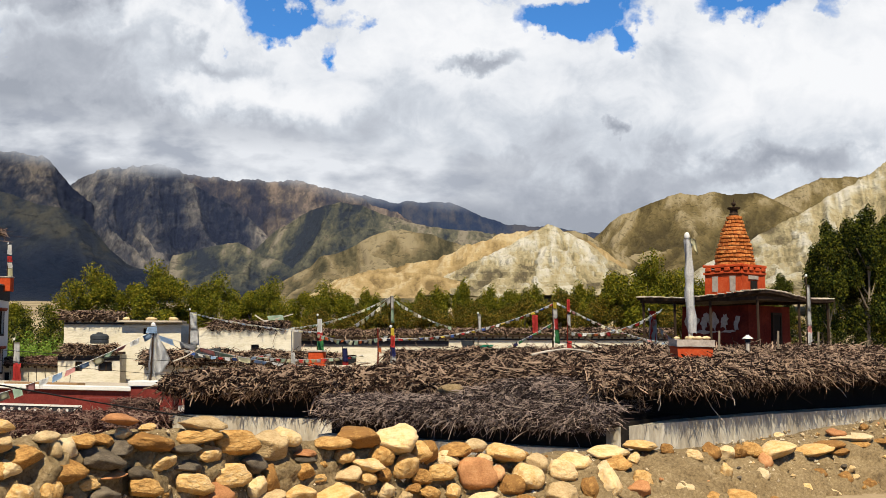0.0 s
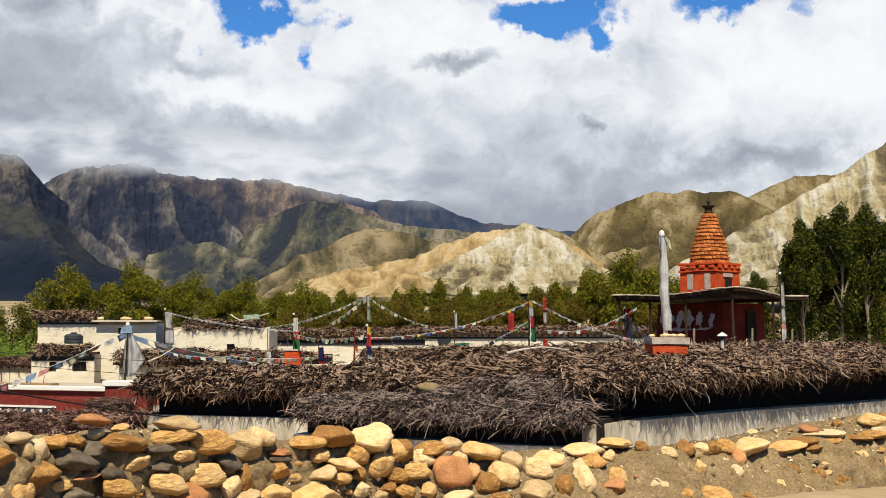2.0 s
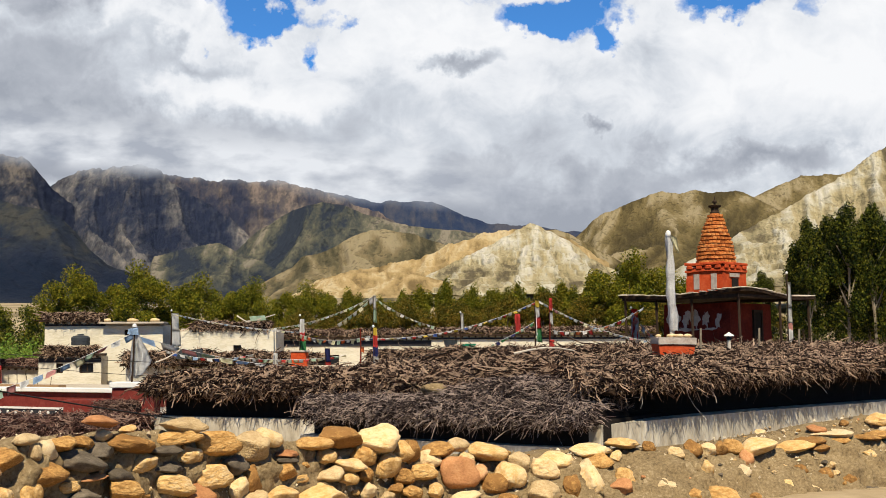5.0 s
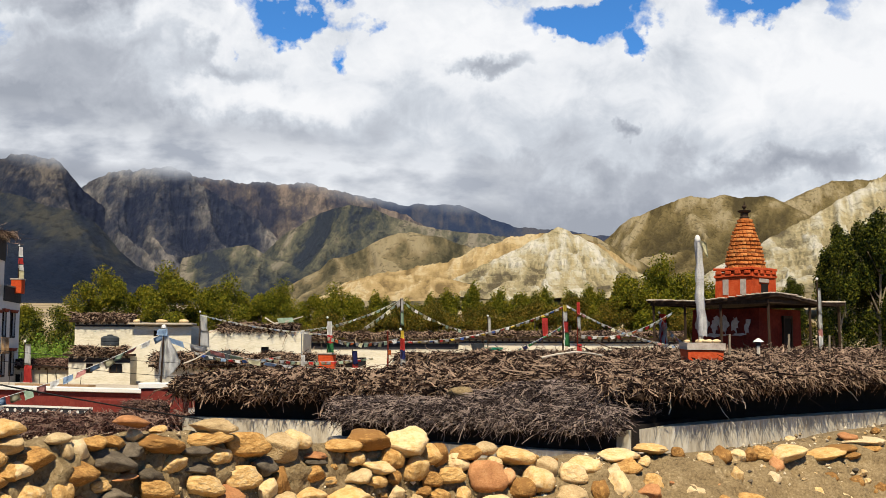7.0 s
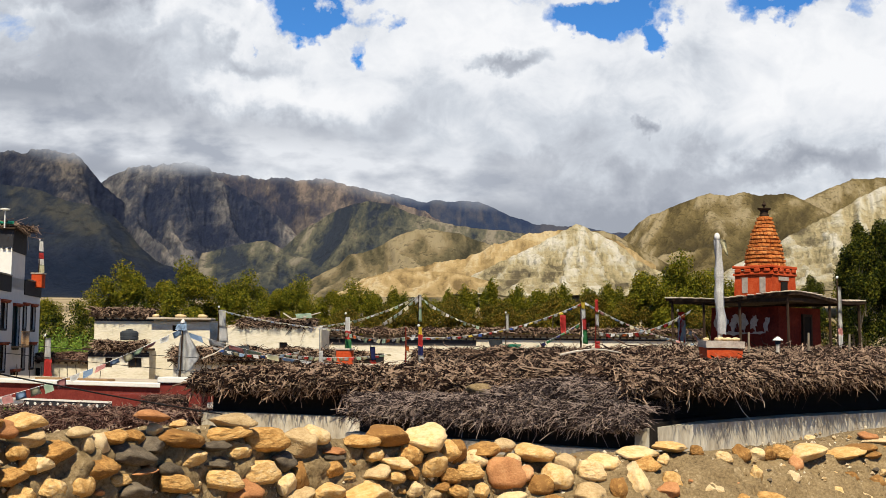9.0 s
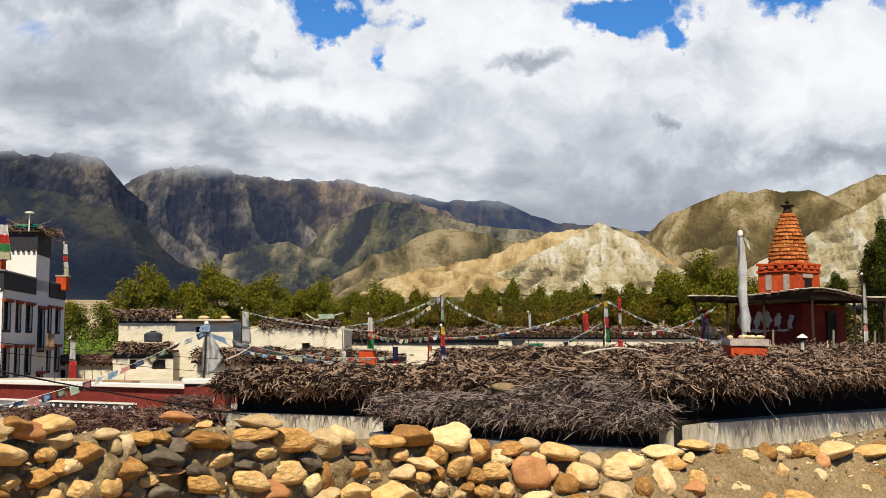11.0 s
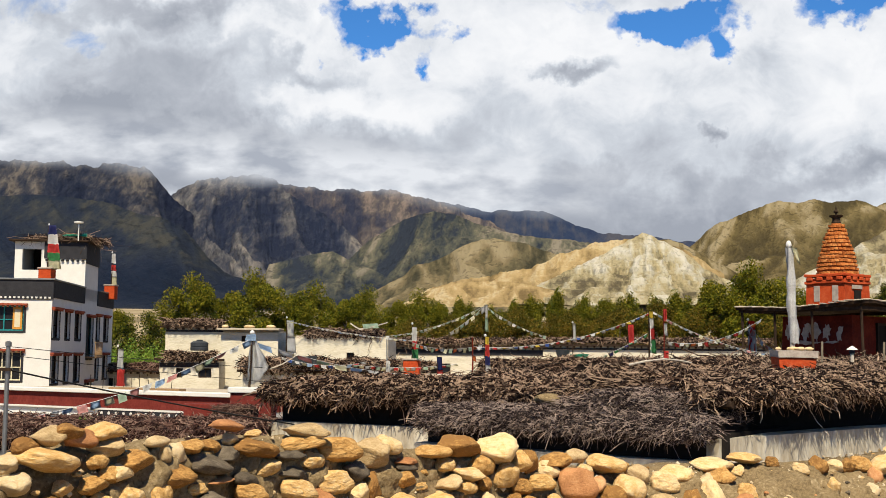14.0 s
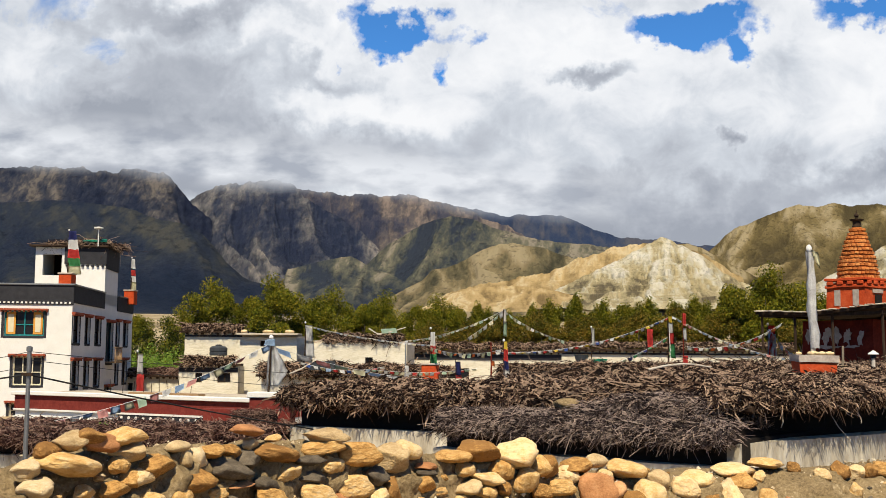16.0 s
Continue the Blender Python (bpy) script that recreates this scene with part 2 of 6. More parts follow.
M_GLASS = surface("dark_window_glass", [(0.010, 0.010, 0.011), (0.018, 0.018, 0.019)], 2, 0.3, 0, spec=0.15)
M_LINTEL = surface("brick_red_lintel", [(0.20, 0.045, 0.025), (0.34, 0.085, 0.045)], 4, 0.8, 0.2)
FLAG_COLOURS = {
    "blue": (0.05, 0.10, 0.32), "white": (0.66, 0.65, 0.64), "red": (0.50, 0.05, 0.045), "green": (0.06, 0.24, 0.09), "yellow": (0.62, 0.46, 0.06),
    "pale_blue": (0.30, 0.42, 0.60), "pink": (0.62, 0.30, 0.28), "pale_green": (0.38, 0.50, 0.38), "cream": (0.66, 0.62, 0.42), "orange": (0.60, 0.16, 0.05), "navy": (0.03, 0.035, 0.13),
}
M_FLAG = {k: surface(k + "_cotton_flag", [tuple(0.75 * v for v in c), c], 6, 0.9, 0.15) for k, c in FLAG_COLOURS.items()}


def land(name, bands, scale=0.006, cover=0.55, sharp=1.6, strata=0.0, bump=0.6, relief=14.0, scrub=0.0, scrub_size=0.06, layer=0.05):
    """Rock, scree and scrub: lighter spurs against hollows darkened for growth and for shade (from the mesh's own
    relief), broken by noise; rock layers by height; dots of scrub.
    """
    m = bpy.data.materials.new(name)
    m.use_nodes = True
    nt = m.node_tree
    N, L = nt.nodes.new, nt.links.new
    b = nt.nodes["Principled BSDF"]
    b.inputs["Roughness"].default_value = 0.97
    b.inputs["Specular IOR Level"].default_value = 0.05
    tc = N("ShaderNodeTexCoord")

    def fbm(sc, stretch, detail=8, rough=0.66):
        mp, n = N("ShaderNodeMapping"), N("ShaderNodeTexNoise")
        mp.inputs["Scale"].default_value = stretch
        L(tc.outputs["Object"], mp.inputs[0])
        L(mp.outputs[0], n.inputs["Vector"])
        n.inputs["Scale"].default_value, n.inputs["Detail"].default_value, n.inputs["Roughness"].default_value = sc, detail, rough
        return n.outputs["Fac"]

    def blend(k, p, q):
        x = N("ShaderNodeMix")
        x.inputs[0].default_value = k
        L(p, x.inputs[2])
        L(q, x.inputs[3])
        return x.outputs[0]

    def stretched(v, k):
        st = N("ShaderNodeMath")
        st.operation = "MULTIPLY_ADD"
        st.inputs[1].default_value, st.inputs[2].default_value = k, 0.5 - 0.5 * k
        L(v, st.inputs[0])
        return st.outputs[0]

    # tone from the relief: shade of the hollows goes into the colour
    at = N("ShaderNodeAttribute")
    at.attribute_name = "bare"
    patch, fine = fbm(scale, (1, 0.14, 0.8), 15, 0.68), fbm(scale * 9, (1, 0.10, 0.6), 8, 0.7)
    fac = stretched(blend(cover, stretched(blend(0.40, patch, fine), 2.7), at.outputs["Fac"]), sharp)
    if strata:
        layers = stretched(blend(0.25, fbm(layer, (0.05, 0.05, 1.0), 6, 0.7), fine), 2.4)
        fac = blend(strata, fac, layers)
    r = N("ShaderNodeValToRGB")
    el = r.color_ramp.elements
    while len(el) > 1:
        el.remove(el[-1])
    for i, c in enumerate(bands):
        p = 0.22 + 0.56 * i / (len(bands) - 1)
        e = el[0] if i == 0 else el.new(p)
        e.position, e.color = p, (*c, 1)
    L(fac, r.inputs[0])
    colour = r.outputs[0]
    if scrub:
        rr, mx = N("ShaderNodeValToRGB"), N("ShaderNodeMix")
        rr.color_ramp.elements[0].position, rr.color_ramp.elements[1].position = 0.56, 0.64
        rr.color_ramp.elements[1].color = (scrub, scrub, scrub, 1)
        L(fbm(scrub_size, (1, 1, 1), 4, 0.6), rr.inputs[0])
        mx.data_type = "RGBA"
        L(rr.outputs[0], mx.inputs[0])
        L(colour, mx.inputs[6])
        mx.inputs[7].default_value = (*[0.5 * c for c in bands[0]], 1)
        colour = mx.outputs[2]
    L(colour, b.inputs["Base Color"])
    bp = N("ShaderNodeBump")
    bp.inputs["Strength"].default_value, bp.inputs["Distance"].default_value = bump, relief
    L(blend(0.5, patch, fine), bp.inputs["Height"])
    L(bp.outputs[0], b.inputs["Normal"])
    return m


# the range's dark bluish bands hold distance haze and cloud shade as colour
M_RANGE = land("slate_rock_haze_shade_tone", [(0.014, 0.019, 0.038), (0.026, 0.031, 0.050), (0.054, 0.055, 0.066), (0.100, 0.096, 0.098), (0.175, 0.155, 0.140)], 0.0045, 0.42, 1.7, bump=1.0, relief=45, scrub=0.4, scrub_size=0.025)
M_SPURDARK = land("scrub_slope_cloud_shade_tone", [(0.006, 0.010, 0.021), (0.010, 0.014, 0.026), (0.015, 0.019, 0.027), (0.034, 0.034, 0.031)], 0.004, 0.36, 1.5, bump=0.8, relief=28, scrub=0.5, scrub_size=0.03)
M_CLIFFDARK = land("cliff_rock_cloud_shade_tone", [(0.007, 0.010, 0.023), (0.011, 0.015, 0.030), (0.019, 0.023, 0.038), (0.042, 0.042, 0.050), (0.100, 0.088, 0.080)], 0.0045, 0.42, 1.6, bump=1.0, relief=45, scrub=0.4, scrub_size=0.025)
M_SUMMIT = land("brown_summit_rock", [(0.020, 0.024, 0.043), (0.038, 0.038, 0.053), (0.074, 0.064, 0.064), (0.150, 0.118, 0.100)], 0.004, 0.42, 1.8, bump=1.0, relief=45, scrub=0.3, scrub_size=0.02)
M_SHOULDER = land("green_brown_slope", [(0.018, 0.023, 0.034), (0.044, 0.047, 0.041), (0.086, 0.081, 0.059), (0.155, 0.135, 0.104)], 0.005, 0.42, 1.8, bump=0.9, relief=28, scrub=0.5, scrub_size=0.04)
M_BLUERANGE = land("far_rock_haze_blue", [(0.010, 0.017, 0.044), (0.018, 0.027, 0.054), (0.044, 0.046, 0.060)], 0.004, 0.42, 1.5, bump=0.8, relief=30)
M_OLIVE = land("olive_tan_slope", [(0.030, 0.028, 0.018), (0.068, 0.058, 0.033), (0.120, 0.095, 0.052), (0.18, 0.146, 0.088)], 0.006, 0.6, 1.7, bump=0.9, relief=16, scrub=0.5, scrub_size=0.07)
M_SAND = land("sandy_badland", [(0.12, 0.083, 0.037), (0.22, 0.155, 0.072), (0.285, 0.205, 0.098), (0.35, 0.28, 0.165)], 0.014, 0.6, 1.7, strata=0.20, bump=1.0, relief=8, scrub=0.3, scrub_size=0.16, layer=0.10)
M_PALE = land("pale_layered_badland", [(0.085, 0.070, 0.044), (0.19, 0.160, 0.093), (0.275, 0.230, 0.135), (0.325, 0.298, 0.220), (0.39, 0.365, 0.305)], 0.018, 0.62, 1.8, strata=0.26, bump=1.0, relief=8, scrub=0.4, scrub_size=0.18, layer=0.16)
M_BROWNHILL = land("brown_grassy_hill", [(0.042, 0.033, 0.016), (0.074, 0.057, 0.025), (0.115, 0.088, 0.040), (0.20, 0.162, 0.096)], 0.010, 0.72, 1.8, bump=0.8, relief=16, scrub=0.5, scrub_size=0.10)
M_PLAIN = land("valley_floor", [(0.10, 0.08, 0.045), (0.22, 0.17, 0.10), (0.33, 0.27, 0.18)], 0.012, 0.0, 1.0, bump=0.3, relief=3)

# crest lines of the hills, fitted to the camera's view: x and height in metres
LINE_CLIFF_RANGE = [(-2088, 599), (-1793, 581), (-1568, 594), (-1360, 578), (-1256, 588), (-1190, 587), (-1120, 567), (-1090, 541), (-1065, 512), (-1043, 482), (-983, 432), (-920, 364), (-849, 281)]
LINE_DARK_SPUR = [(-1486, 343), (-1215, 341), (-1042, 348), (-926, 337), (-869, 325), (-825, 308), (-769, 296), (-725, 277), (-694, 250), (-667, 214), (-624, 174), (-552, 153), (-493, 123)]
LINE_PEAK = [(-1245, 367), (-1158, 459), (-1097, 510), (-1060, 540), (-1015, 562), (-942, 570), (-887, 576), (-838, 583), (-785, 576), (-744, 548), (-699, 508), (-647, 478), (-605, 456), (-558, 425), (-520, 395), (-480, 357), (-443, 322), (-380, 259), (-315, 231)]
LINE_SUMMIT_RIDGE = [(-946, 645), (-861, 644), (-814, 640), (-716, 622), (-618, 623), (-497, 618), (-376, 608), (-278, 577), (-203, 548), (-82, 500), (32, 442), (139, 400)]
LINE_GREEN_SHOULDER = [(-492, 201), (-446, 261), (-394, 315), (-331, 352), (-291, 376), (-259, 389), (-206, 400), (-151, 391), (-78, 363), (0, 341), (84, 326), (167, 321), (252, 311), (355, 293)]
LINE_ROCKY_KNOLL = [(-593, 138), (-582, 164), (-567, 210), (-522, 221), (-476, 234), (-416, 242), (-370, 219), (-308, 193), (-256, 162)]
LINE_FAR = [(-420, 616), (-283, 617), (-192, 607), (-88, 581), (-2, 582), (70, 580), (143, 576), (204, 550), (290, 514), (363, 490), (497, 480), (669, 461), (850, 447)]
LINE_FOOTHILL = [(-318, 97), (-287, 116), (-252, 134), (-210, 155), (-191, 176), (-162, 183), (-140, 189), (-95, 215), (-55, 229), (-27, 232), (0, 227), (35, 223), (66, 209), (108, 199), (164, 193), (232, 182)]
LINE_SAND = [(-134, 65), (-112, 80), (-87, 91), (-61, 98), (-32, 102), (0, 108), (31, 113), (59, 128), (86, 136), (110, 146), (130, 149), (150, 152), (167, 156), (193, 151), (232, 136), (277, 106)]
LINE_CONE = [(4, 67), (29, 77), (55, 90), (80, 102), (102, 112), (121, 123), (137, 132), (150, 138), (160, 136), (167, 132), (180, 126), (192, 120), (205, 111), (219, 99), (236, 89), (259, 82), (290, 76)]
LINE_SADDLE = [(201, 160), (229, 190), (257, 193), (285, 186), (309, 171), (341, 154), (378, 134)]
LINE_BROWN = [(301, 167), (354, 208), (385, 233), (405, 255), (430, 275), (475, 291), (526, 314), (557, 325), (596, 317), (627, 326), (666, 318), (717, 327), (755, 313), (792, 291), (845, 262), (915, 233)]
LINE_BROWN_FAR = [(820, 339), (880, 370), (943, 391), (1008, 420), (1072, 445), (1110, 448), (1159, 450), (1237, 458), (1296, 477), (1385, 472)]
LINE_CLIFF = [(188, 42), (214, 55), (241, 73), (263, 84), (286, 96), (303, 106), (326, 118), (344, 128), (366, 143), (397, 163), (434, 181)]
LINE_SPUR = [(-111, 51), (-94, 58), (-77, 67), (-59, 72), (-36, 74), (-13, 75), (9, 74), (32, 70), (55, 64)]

# ---- mesh helpers ----


def mesh_of(bm, name, material, smooth=False):
    me = bpy.data.meshes.new(name)
    if isinstance(bm, bmesh.types.BMesh):
        bmesh.ops.recalc_face_normals(bm, faces=bm.faces)
        bm.to_mesh(me)
        bm.free()
    else:
        me.from_pydata(bm[0], [], bm[1])
    if smooth:
        me.shade_smooth()
    for m in material if isinstance(material, (list, tuple)) else [material]:
        me.materials.append(m)
    return me


def part(name, bm, material, parent, label="", smooth=False):
    ob = new(name, mesh_of(bm, name, material, smooth))
    ob.parent = parent
    if label:
        ob["label"] = label
    return ob


def thing(name, m, label, category, group="", kind=""):
    ob = new(name)
    ob.matrix_world = m
    return tagged(ob, label, category, group, kind)


def solid(name, bm, material, label, category, group="", kind="", m=None, smooth=False):
    ob = new(name, mesh_of(bm, name, material, smooth))
    if m is not None:
        ob.matrix_world = m
    return tagged(ob, label, category, group, kind)


def box(bm, x0, x1, y0, y1, z0, z1, bevel=0.0, m=None):
    vs = [bm.verts.new((x, y, z)) for x in (x0, x1) for y in (y0, y1) for z in (z0, z1)]
    fs = [bm.faces.new([vs[i] for i in f]) for f in ((0, 1, 3, 2), (4, 6, 7, 5), (0, 4, 5, 1), (2, 3, 7, 6), (0, 2, 6, 4), (1, 5, 7, 3))]
    if bevel:
        es = list({e for f in fs for e in f.edges})
        g = bmesh.ops.bevel(bm, geom=es, offset=bevel, segments=1, affect="EDGES")
        vs = list({v for v in g["verts"]} | {v for v in vs if v.is_valid})
    if m is not None:
        bmesh.ops.transform(bm, matrix=m, verts=[v for v in vs if v.is_valid])
    return bm


def one_box(*a, **k):
    return box(bmesh.new(), *a, **k)


def tube(bm, pts, radii, sides=6):
    """A round rod along points, with a radius at each."""
    rings = []
    pts = [Vector(p) for p in pts]
    if not isinstance(radii, (list, tuple)):
        radii = [radii] * len(pts)
    for i, p in enumerate(pts):
        d = (pts[min(i + 1, len(pts) - 1)] - pts[max(i - 1, 0)]).normalized()
        a = d.cross(Vector((0.31, 0.87, 0.38))).normalized()
        b = d.cross(a)
        rings.append([bm.verts.new(p + radii[i] * (a * math.cos(t) + b * math.sin(t))) for t in (2 * math.pi * k / sides for k in range(sides))])
    for r, s in zip(rings, rings[1:]):
        for k in range(sides):
            bm.faces.new((r[k], r[(k + 1) % sides], s[(k + 1) % sides], s[k]))
    bm.faces.new(rings[0]), bm.faces.new(rings[-1])
    return bm


def one_tube(*a, **k):
    return tube(bmesh.new(), *a, **k)


def lathe(bm, profile, sides=24, centre=(0, 0)):
    rings = [[bm.verts.new((centre[0] + r * math.cos(2 * math.pi * k / sides), centre[1] + r * math.sin(2 * math.pi * k / sides), z)) for k in range(sides)] for r, z in profile]
    for r, s in zip(rings, rings[1:]):
        for k in range(sides):
            bm.faces.new((r[k], r[(k + 1) % sides], s[(k + 1) % sides], s[k]))
    bm.faces.new(rings[0]), bm.faces.new(rings[-1])
    return bm


def pierced(bm, x0, x1, z0, z1, thick, holes):
    """A wall in the xz plane, its face at y = 0 and its back at y = thick, with openings (x0, x1, z0, z1) right through it."""
    xs = sorted({x0, x1, *[h[0] for h in holes], *[h[1] for h in holes]})
    zs = sorted({z0, z1, *[h[2] for h in holes], *[h[3] for h in holes]})
    keep = {}
    for i in range(len(xs) - 1):
        for j in range(len(zs) - 1):
            cx, cz = (xs[i] + xs[i + 1]) / 2, (zs[j] + zs[j + 1]) / 2
            keep[i, j] = not any(a < cx < b and c < cz < d for a, b, c, d in holes)
    pts = {}

    def v(i, j, y):
        if (i, j, y) not in pts:
            pts[i, j, y] = bm.verts.new((xs[i], y, zs[j]))
        return pts[i, j, y]

    for (i, j), on in keep.items():
        if not on:
            continue
        bm.faces.new((v(i, j, 0), v(i + 1, j, 0), v(i + 1, j + 1, 0), v(i, j + 1, 0)))
        bm.faces.new((v(i, j, thick), v(i, j + 1, thick), v(i + 1, j + 1, thick), v(i + 1, j, thick)))
        for di, dj, a, b in ((-1, 0, (i, j), (i, j + 1)), (1, 0, (i + 1, j), (i + 1, j + 1)), (0, -1, (i, j), (i + 1, j)), (0, 1, (i, j + 1), (i + 1, j + 1))):
            if not keep.get((i + di, j + dj), False):
                bm.faces.new((v(*a, 0), v(*b, 0), v(*b, thick), v(*a, thick)))
    return bm


def fbm3(x, y, z, octaves=4):
    return noise.fractal(Vector((x, y, z)), 0.9, 2.1, octaves)


# ---- the land ----
WALL_LINE = [(-4.4, 3.6), (-3.2, 5.1), (-2.2, 6.6), (-1.1, 8.3), (0.2, 9.4), (1.5, 10.2), (3.2, 11.0), (5.6, 12.4), (9.0, 14.3)]


def wall_y(x):
    for (xa, ya), (xb, yb) in zip(WALL_LINE, WALL_LINE[1:]):
        if x <= xb or xb == WALL_LINE[-1][0]:
            return ya + (yb - ya) * (x - xa) / (xb - xa)


def ground_z(x, y):
    past = y - wall_y(x) - 0.3
    near = 0.02 + 0.04 * fbm3(x * 0.7, y * 0.7, 0.0)
    low = -2.0 + 0.06 * fbm3(x * 0.2, y * 0.2, 3.0)
    k = min(1.0, max(0.0, past / 2.5))
    k = k * k * (3 - 2 * k)
    z = near * (1 - k) + low * k
    r = math.hypot(x, y)
    if r > 130:
        z += 46.0 * ((r - 130) / 1100.0) ** 1.15 if r < 1230 else 46.0 + (r - 1230) * 0.035
    return z


def build_ground():
    rings = [0.0] + [0.5 * 1.075 ** i for i in range(128)]
    rings = [r for r in rings if r < 4600] + [4700]
    n = 180
    verts, faces, mats = [(0, 0, ground_z(0, 0))], [], []
    for r in rings[1:]:
        for k in range(n):
            a = 2 * math.pi * k / n
            x, y = r * math.sin(a), r * math.cos(a)
            verts.append((x, y, ground_z(x, y)))
    for k in range(n):
        faces.append((0, 1 + k, 1 + (k + 1) % n))
        mats.append(0)
    for i in range(len(rings) - 2):
        for k in range(n):
            a, b = 1 + i * n + k, 1 + i * n + (k + 1) % n
            faces.append((a, a + n, b + n, b))
            mats.append(1 if rings[i + 1] > 150 else 0)
    ob = solid("ground", (verts, faces), [M_EARTH, M_PLAIN], "dusty pale brown earth running out to a dry valley floor", "ground", kind="structure", smooth=True)
    ob.data.polygons.foreach_set("material_index", mats)


build_ground()


def ridge_height(line, x):
    if x <= line[0][0]:
        return line[0][1]
    for (xa, za), (xb, zb) in zip(line, line[1:]):
        if x <= xb:
            return za + (zb - za) * (x - xa) / (xb - xa)
    return line[-1][1]


def lattice(x, y, seed):
    """Smooth gradient noise over arrays, about -0.7 to 0.7."""
    perm = np.random.default_rng(seed).permutation(512)
    ang = np.random.default_rng(seed + 1).uniform(0, 2 * math.pi, 512)
    xi, yi = np.floor(x).astype(int), np.floor(y).astype(int)
    fx, fy = x - xi, y - yi
    u, v = fx ** 3 * (fx * (fx * 6 - 15) + 10), fy ** 3 * (fy * (fy * 6 - 15) + 10)

    def corner(i, j):
        g = ang[perm[(perm[(xi + i) % 512] + yi + j) % 512]]
        return np.cos(g) * (fx - i) + np.sin(g) * (fy - j)

    low = corner(0, 0) * (1 - u) + corner(1, 0) * u
    high = corner(0, 1) * (1 - u) + corner(1, 1) * u
    return low * (1 - v) + high * v


def spurs(x, y, seed, octaves=8, gain=0.62):
    """Ridged noise: 1 on sharp ribs, towards 0 in the hollows between them."""
    total, weight, amp, norm = 0.0, 1.0, 1.0, 0.0
    for k in range(octaves):
        n = (1 - np.abs(lattice(x + 17.3 * k, y - 9.1 * k, seed + k)) * 1.9).clip(0, 1) ** 1.6
        total = total + amp * n * weight
        weight = (n * 1.5).clip(0.15, 1)
        norm += amp
        amp *= gain
        x, y = x * 2.07, y * 2.07
    return total / norm


def massif(name, label, material, line, y_ridge, y_foot, foot, gully, seed, nx=300, ny=110, power=0.9, carve=0.45, crag=0.015, ledge=0.0, slant=0.0, tall=5.0):
    """A range whose crest follows line (x, z) at y_ridge and whose ribbed face falls to foot at y_foot. gully: width of its main spurs;
    slant: how far they lean sideways as they fall; tall: how much longer than wide they are; ledge: height of its rock steps."""
    cx, cz = np.array(line, float).T
    x = np.linspace(cx[0], cx[-1], nx + 1)
    X, V = np.meshgrid(x, np.linspace(0, 1.15, ny + 1))
    Y = y_foot + (y_ridge - y_foot) * V
    near = np.minimum(1.0, Y / y_ridge)
    top = np.interp(x, cx, cz)
    size = top.max() - foot
    top = top + size * crag * (lattice(x / gully * 3.1, 0 * x + 0.3, seed + 40) + 0.6 * lattice(x / gully * 8.3, 0 * x + 0.7, seed + 41) + 0.4 * lattice(x / gully * 21, 0 * x, seed + 42))
    top = np.broadcast_to(top, X.shape)
    down = y_ridge - Y
    gx, gy = (X + slant * down) / gully, down / (gully * tall)
    gx = gx + 0.45 * lattice(gx * 0.7, gy * 1.3, seed + 50) + 0.16 * lattice(gx * 2.3, gy * 3.1, seed + 51)
    R = spurs(gx, gy, seed)
    broad = lattice(gx * 0.45, gy * 0.8, seed + 60)
    v = V.clip(0, 1)
    depth = (carve * (1.05 - R) + 0.22 * carve * broad).clip(0, 0.9) * (1 - v) ** 0.5 * (0.35 + 0.65 * np.minimum(1, 4 * v))
    rise = top * near - foot
    Z = foot + rise * v ** power * (1 - depth)
    if ledge:
        wob = Z / ledge + 1.6 * lattice(gx * 0.5, gy * 0.5, seed + 70)
        step = wob - np.floor(wob)
        hard = 0.5 + 0.5 * np.sin(np.floor(wob) * 2.4)
        Z = Z + ledge * hard * (np.clip(step * 2.6 - 0.8, 0, 1) - step) * np.minimum(1, 5 * (1 - v))
    Z = np.where(V > 1, top - (top - foot) * (V - 1) * 1.3, np.minimum(Z, top * near * 0.995 + 0.005 * foot))
    # ribs lighter, hollows darker: relief shade put into the tone along with scrub
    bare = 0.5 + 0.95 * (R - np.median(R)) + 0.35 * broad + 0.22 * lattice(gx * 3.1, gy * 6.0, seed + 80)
    verts = np.stack([X * (0.25 + 0.75 * near), Y, Z], -1).reshape(-1, 3)
    a = (np.arange(ny)[:, None] * (nx + 1) + np.arange(nx)[None, :]).reshape(-1)
    faces = np.stack([a, a + 1, a + nx + 2, a + nx + 1], 1)
    ob = solid(name, (verts.tolist(), faces.tolist()), material, label, "mountain", kind="structure", smooth=True)
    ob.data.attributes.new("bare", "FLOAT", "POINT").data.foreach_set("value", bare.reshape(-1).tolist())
    return ob


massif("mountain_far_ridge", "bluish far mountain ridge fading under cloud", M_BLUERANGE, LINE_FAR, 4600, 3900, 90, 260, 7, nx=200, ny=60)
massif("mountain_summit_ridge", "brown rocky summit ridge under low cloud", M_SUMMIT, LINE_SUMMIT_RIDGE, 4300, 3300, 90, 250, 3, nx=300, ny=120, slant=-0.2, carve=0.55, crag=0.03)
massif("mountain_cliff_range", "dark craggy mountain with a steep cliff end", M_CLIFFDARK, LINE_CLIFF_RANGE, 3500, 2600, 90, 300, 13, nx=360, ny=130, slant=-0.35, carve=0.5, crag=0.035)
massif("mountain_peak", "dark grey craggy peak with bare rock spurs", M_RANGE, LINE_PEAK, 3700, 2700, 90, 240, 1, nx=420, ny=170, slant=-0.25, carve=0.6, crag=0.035)
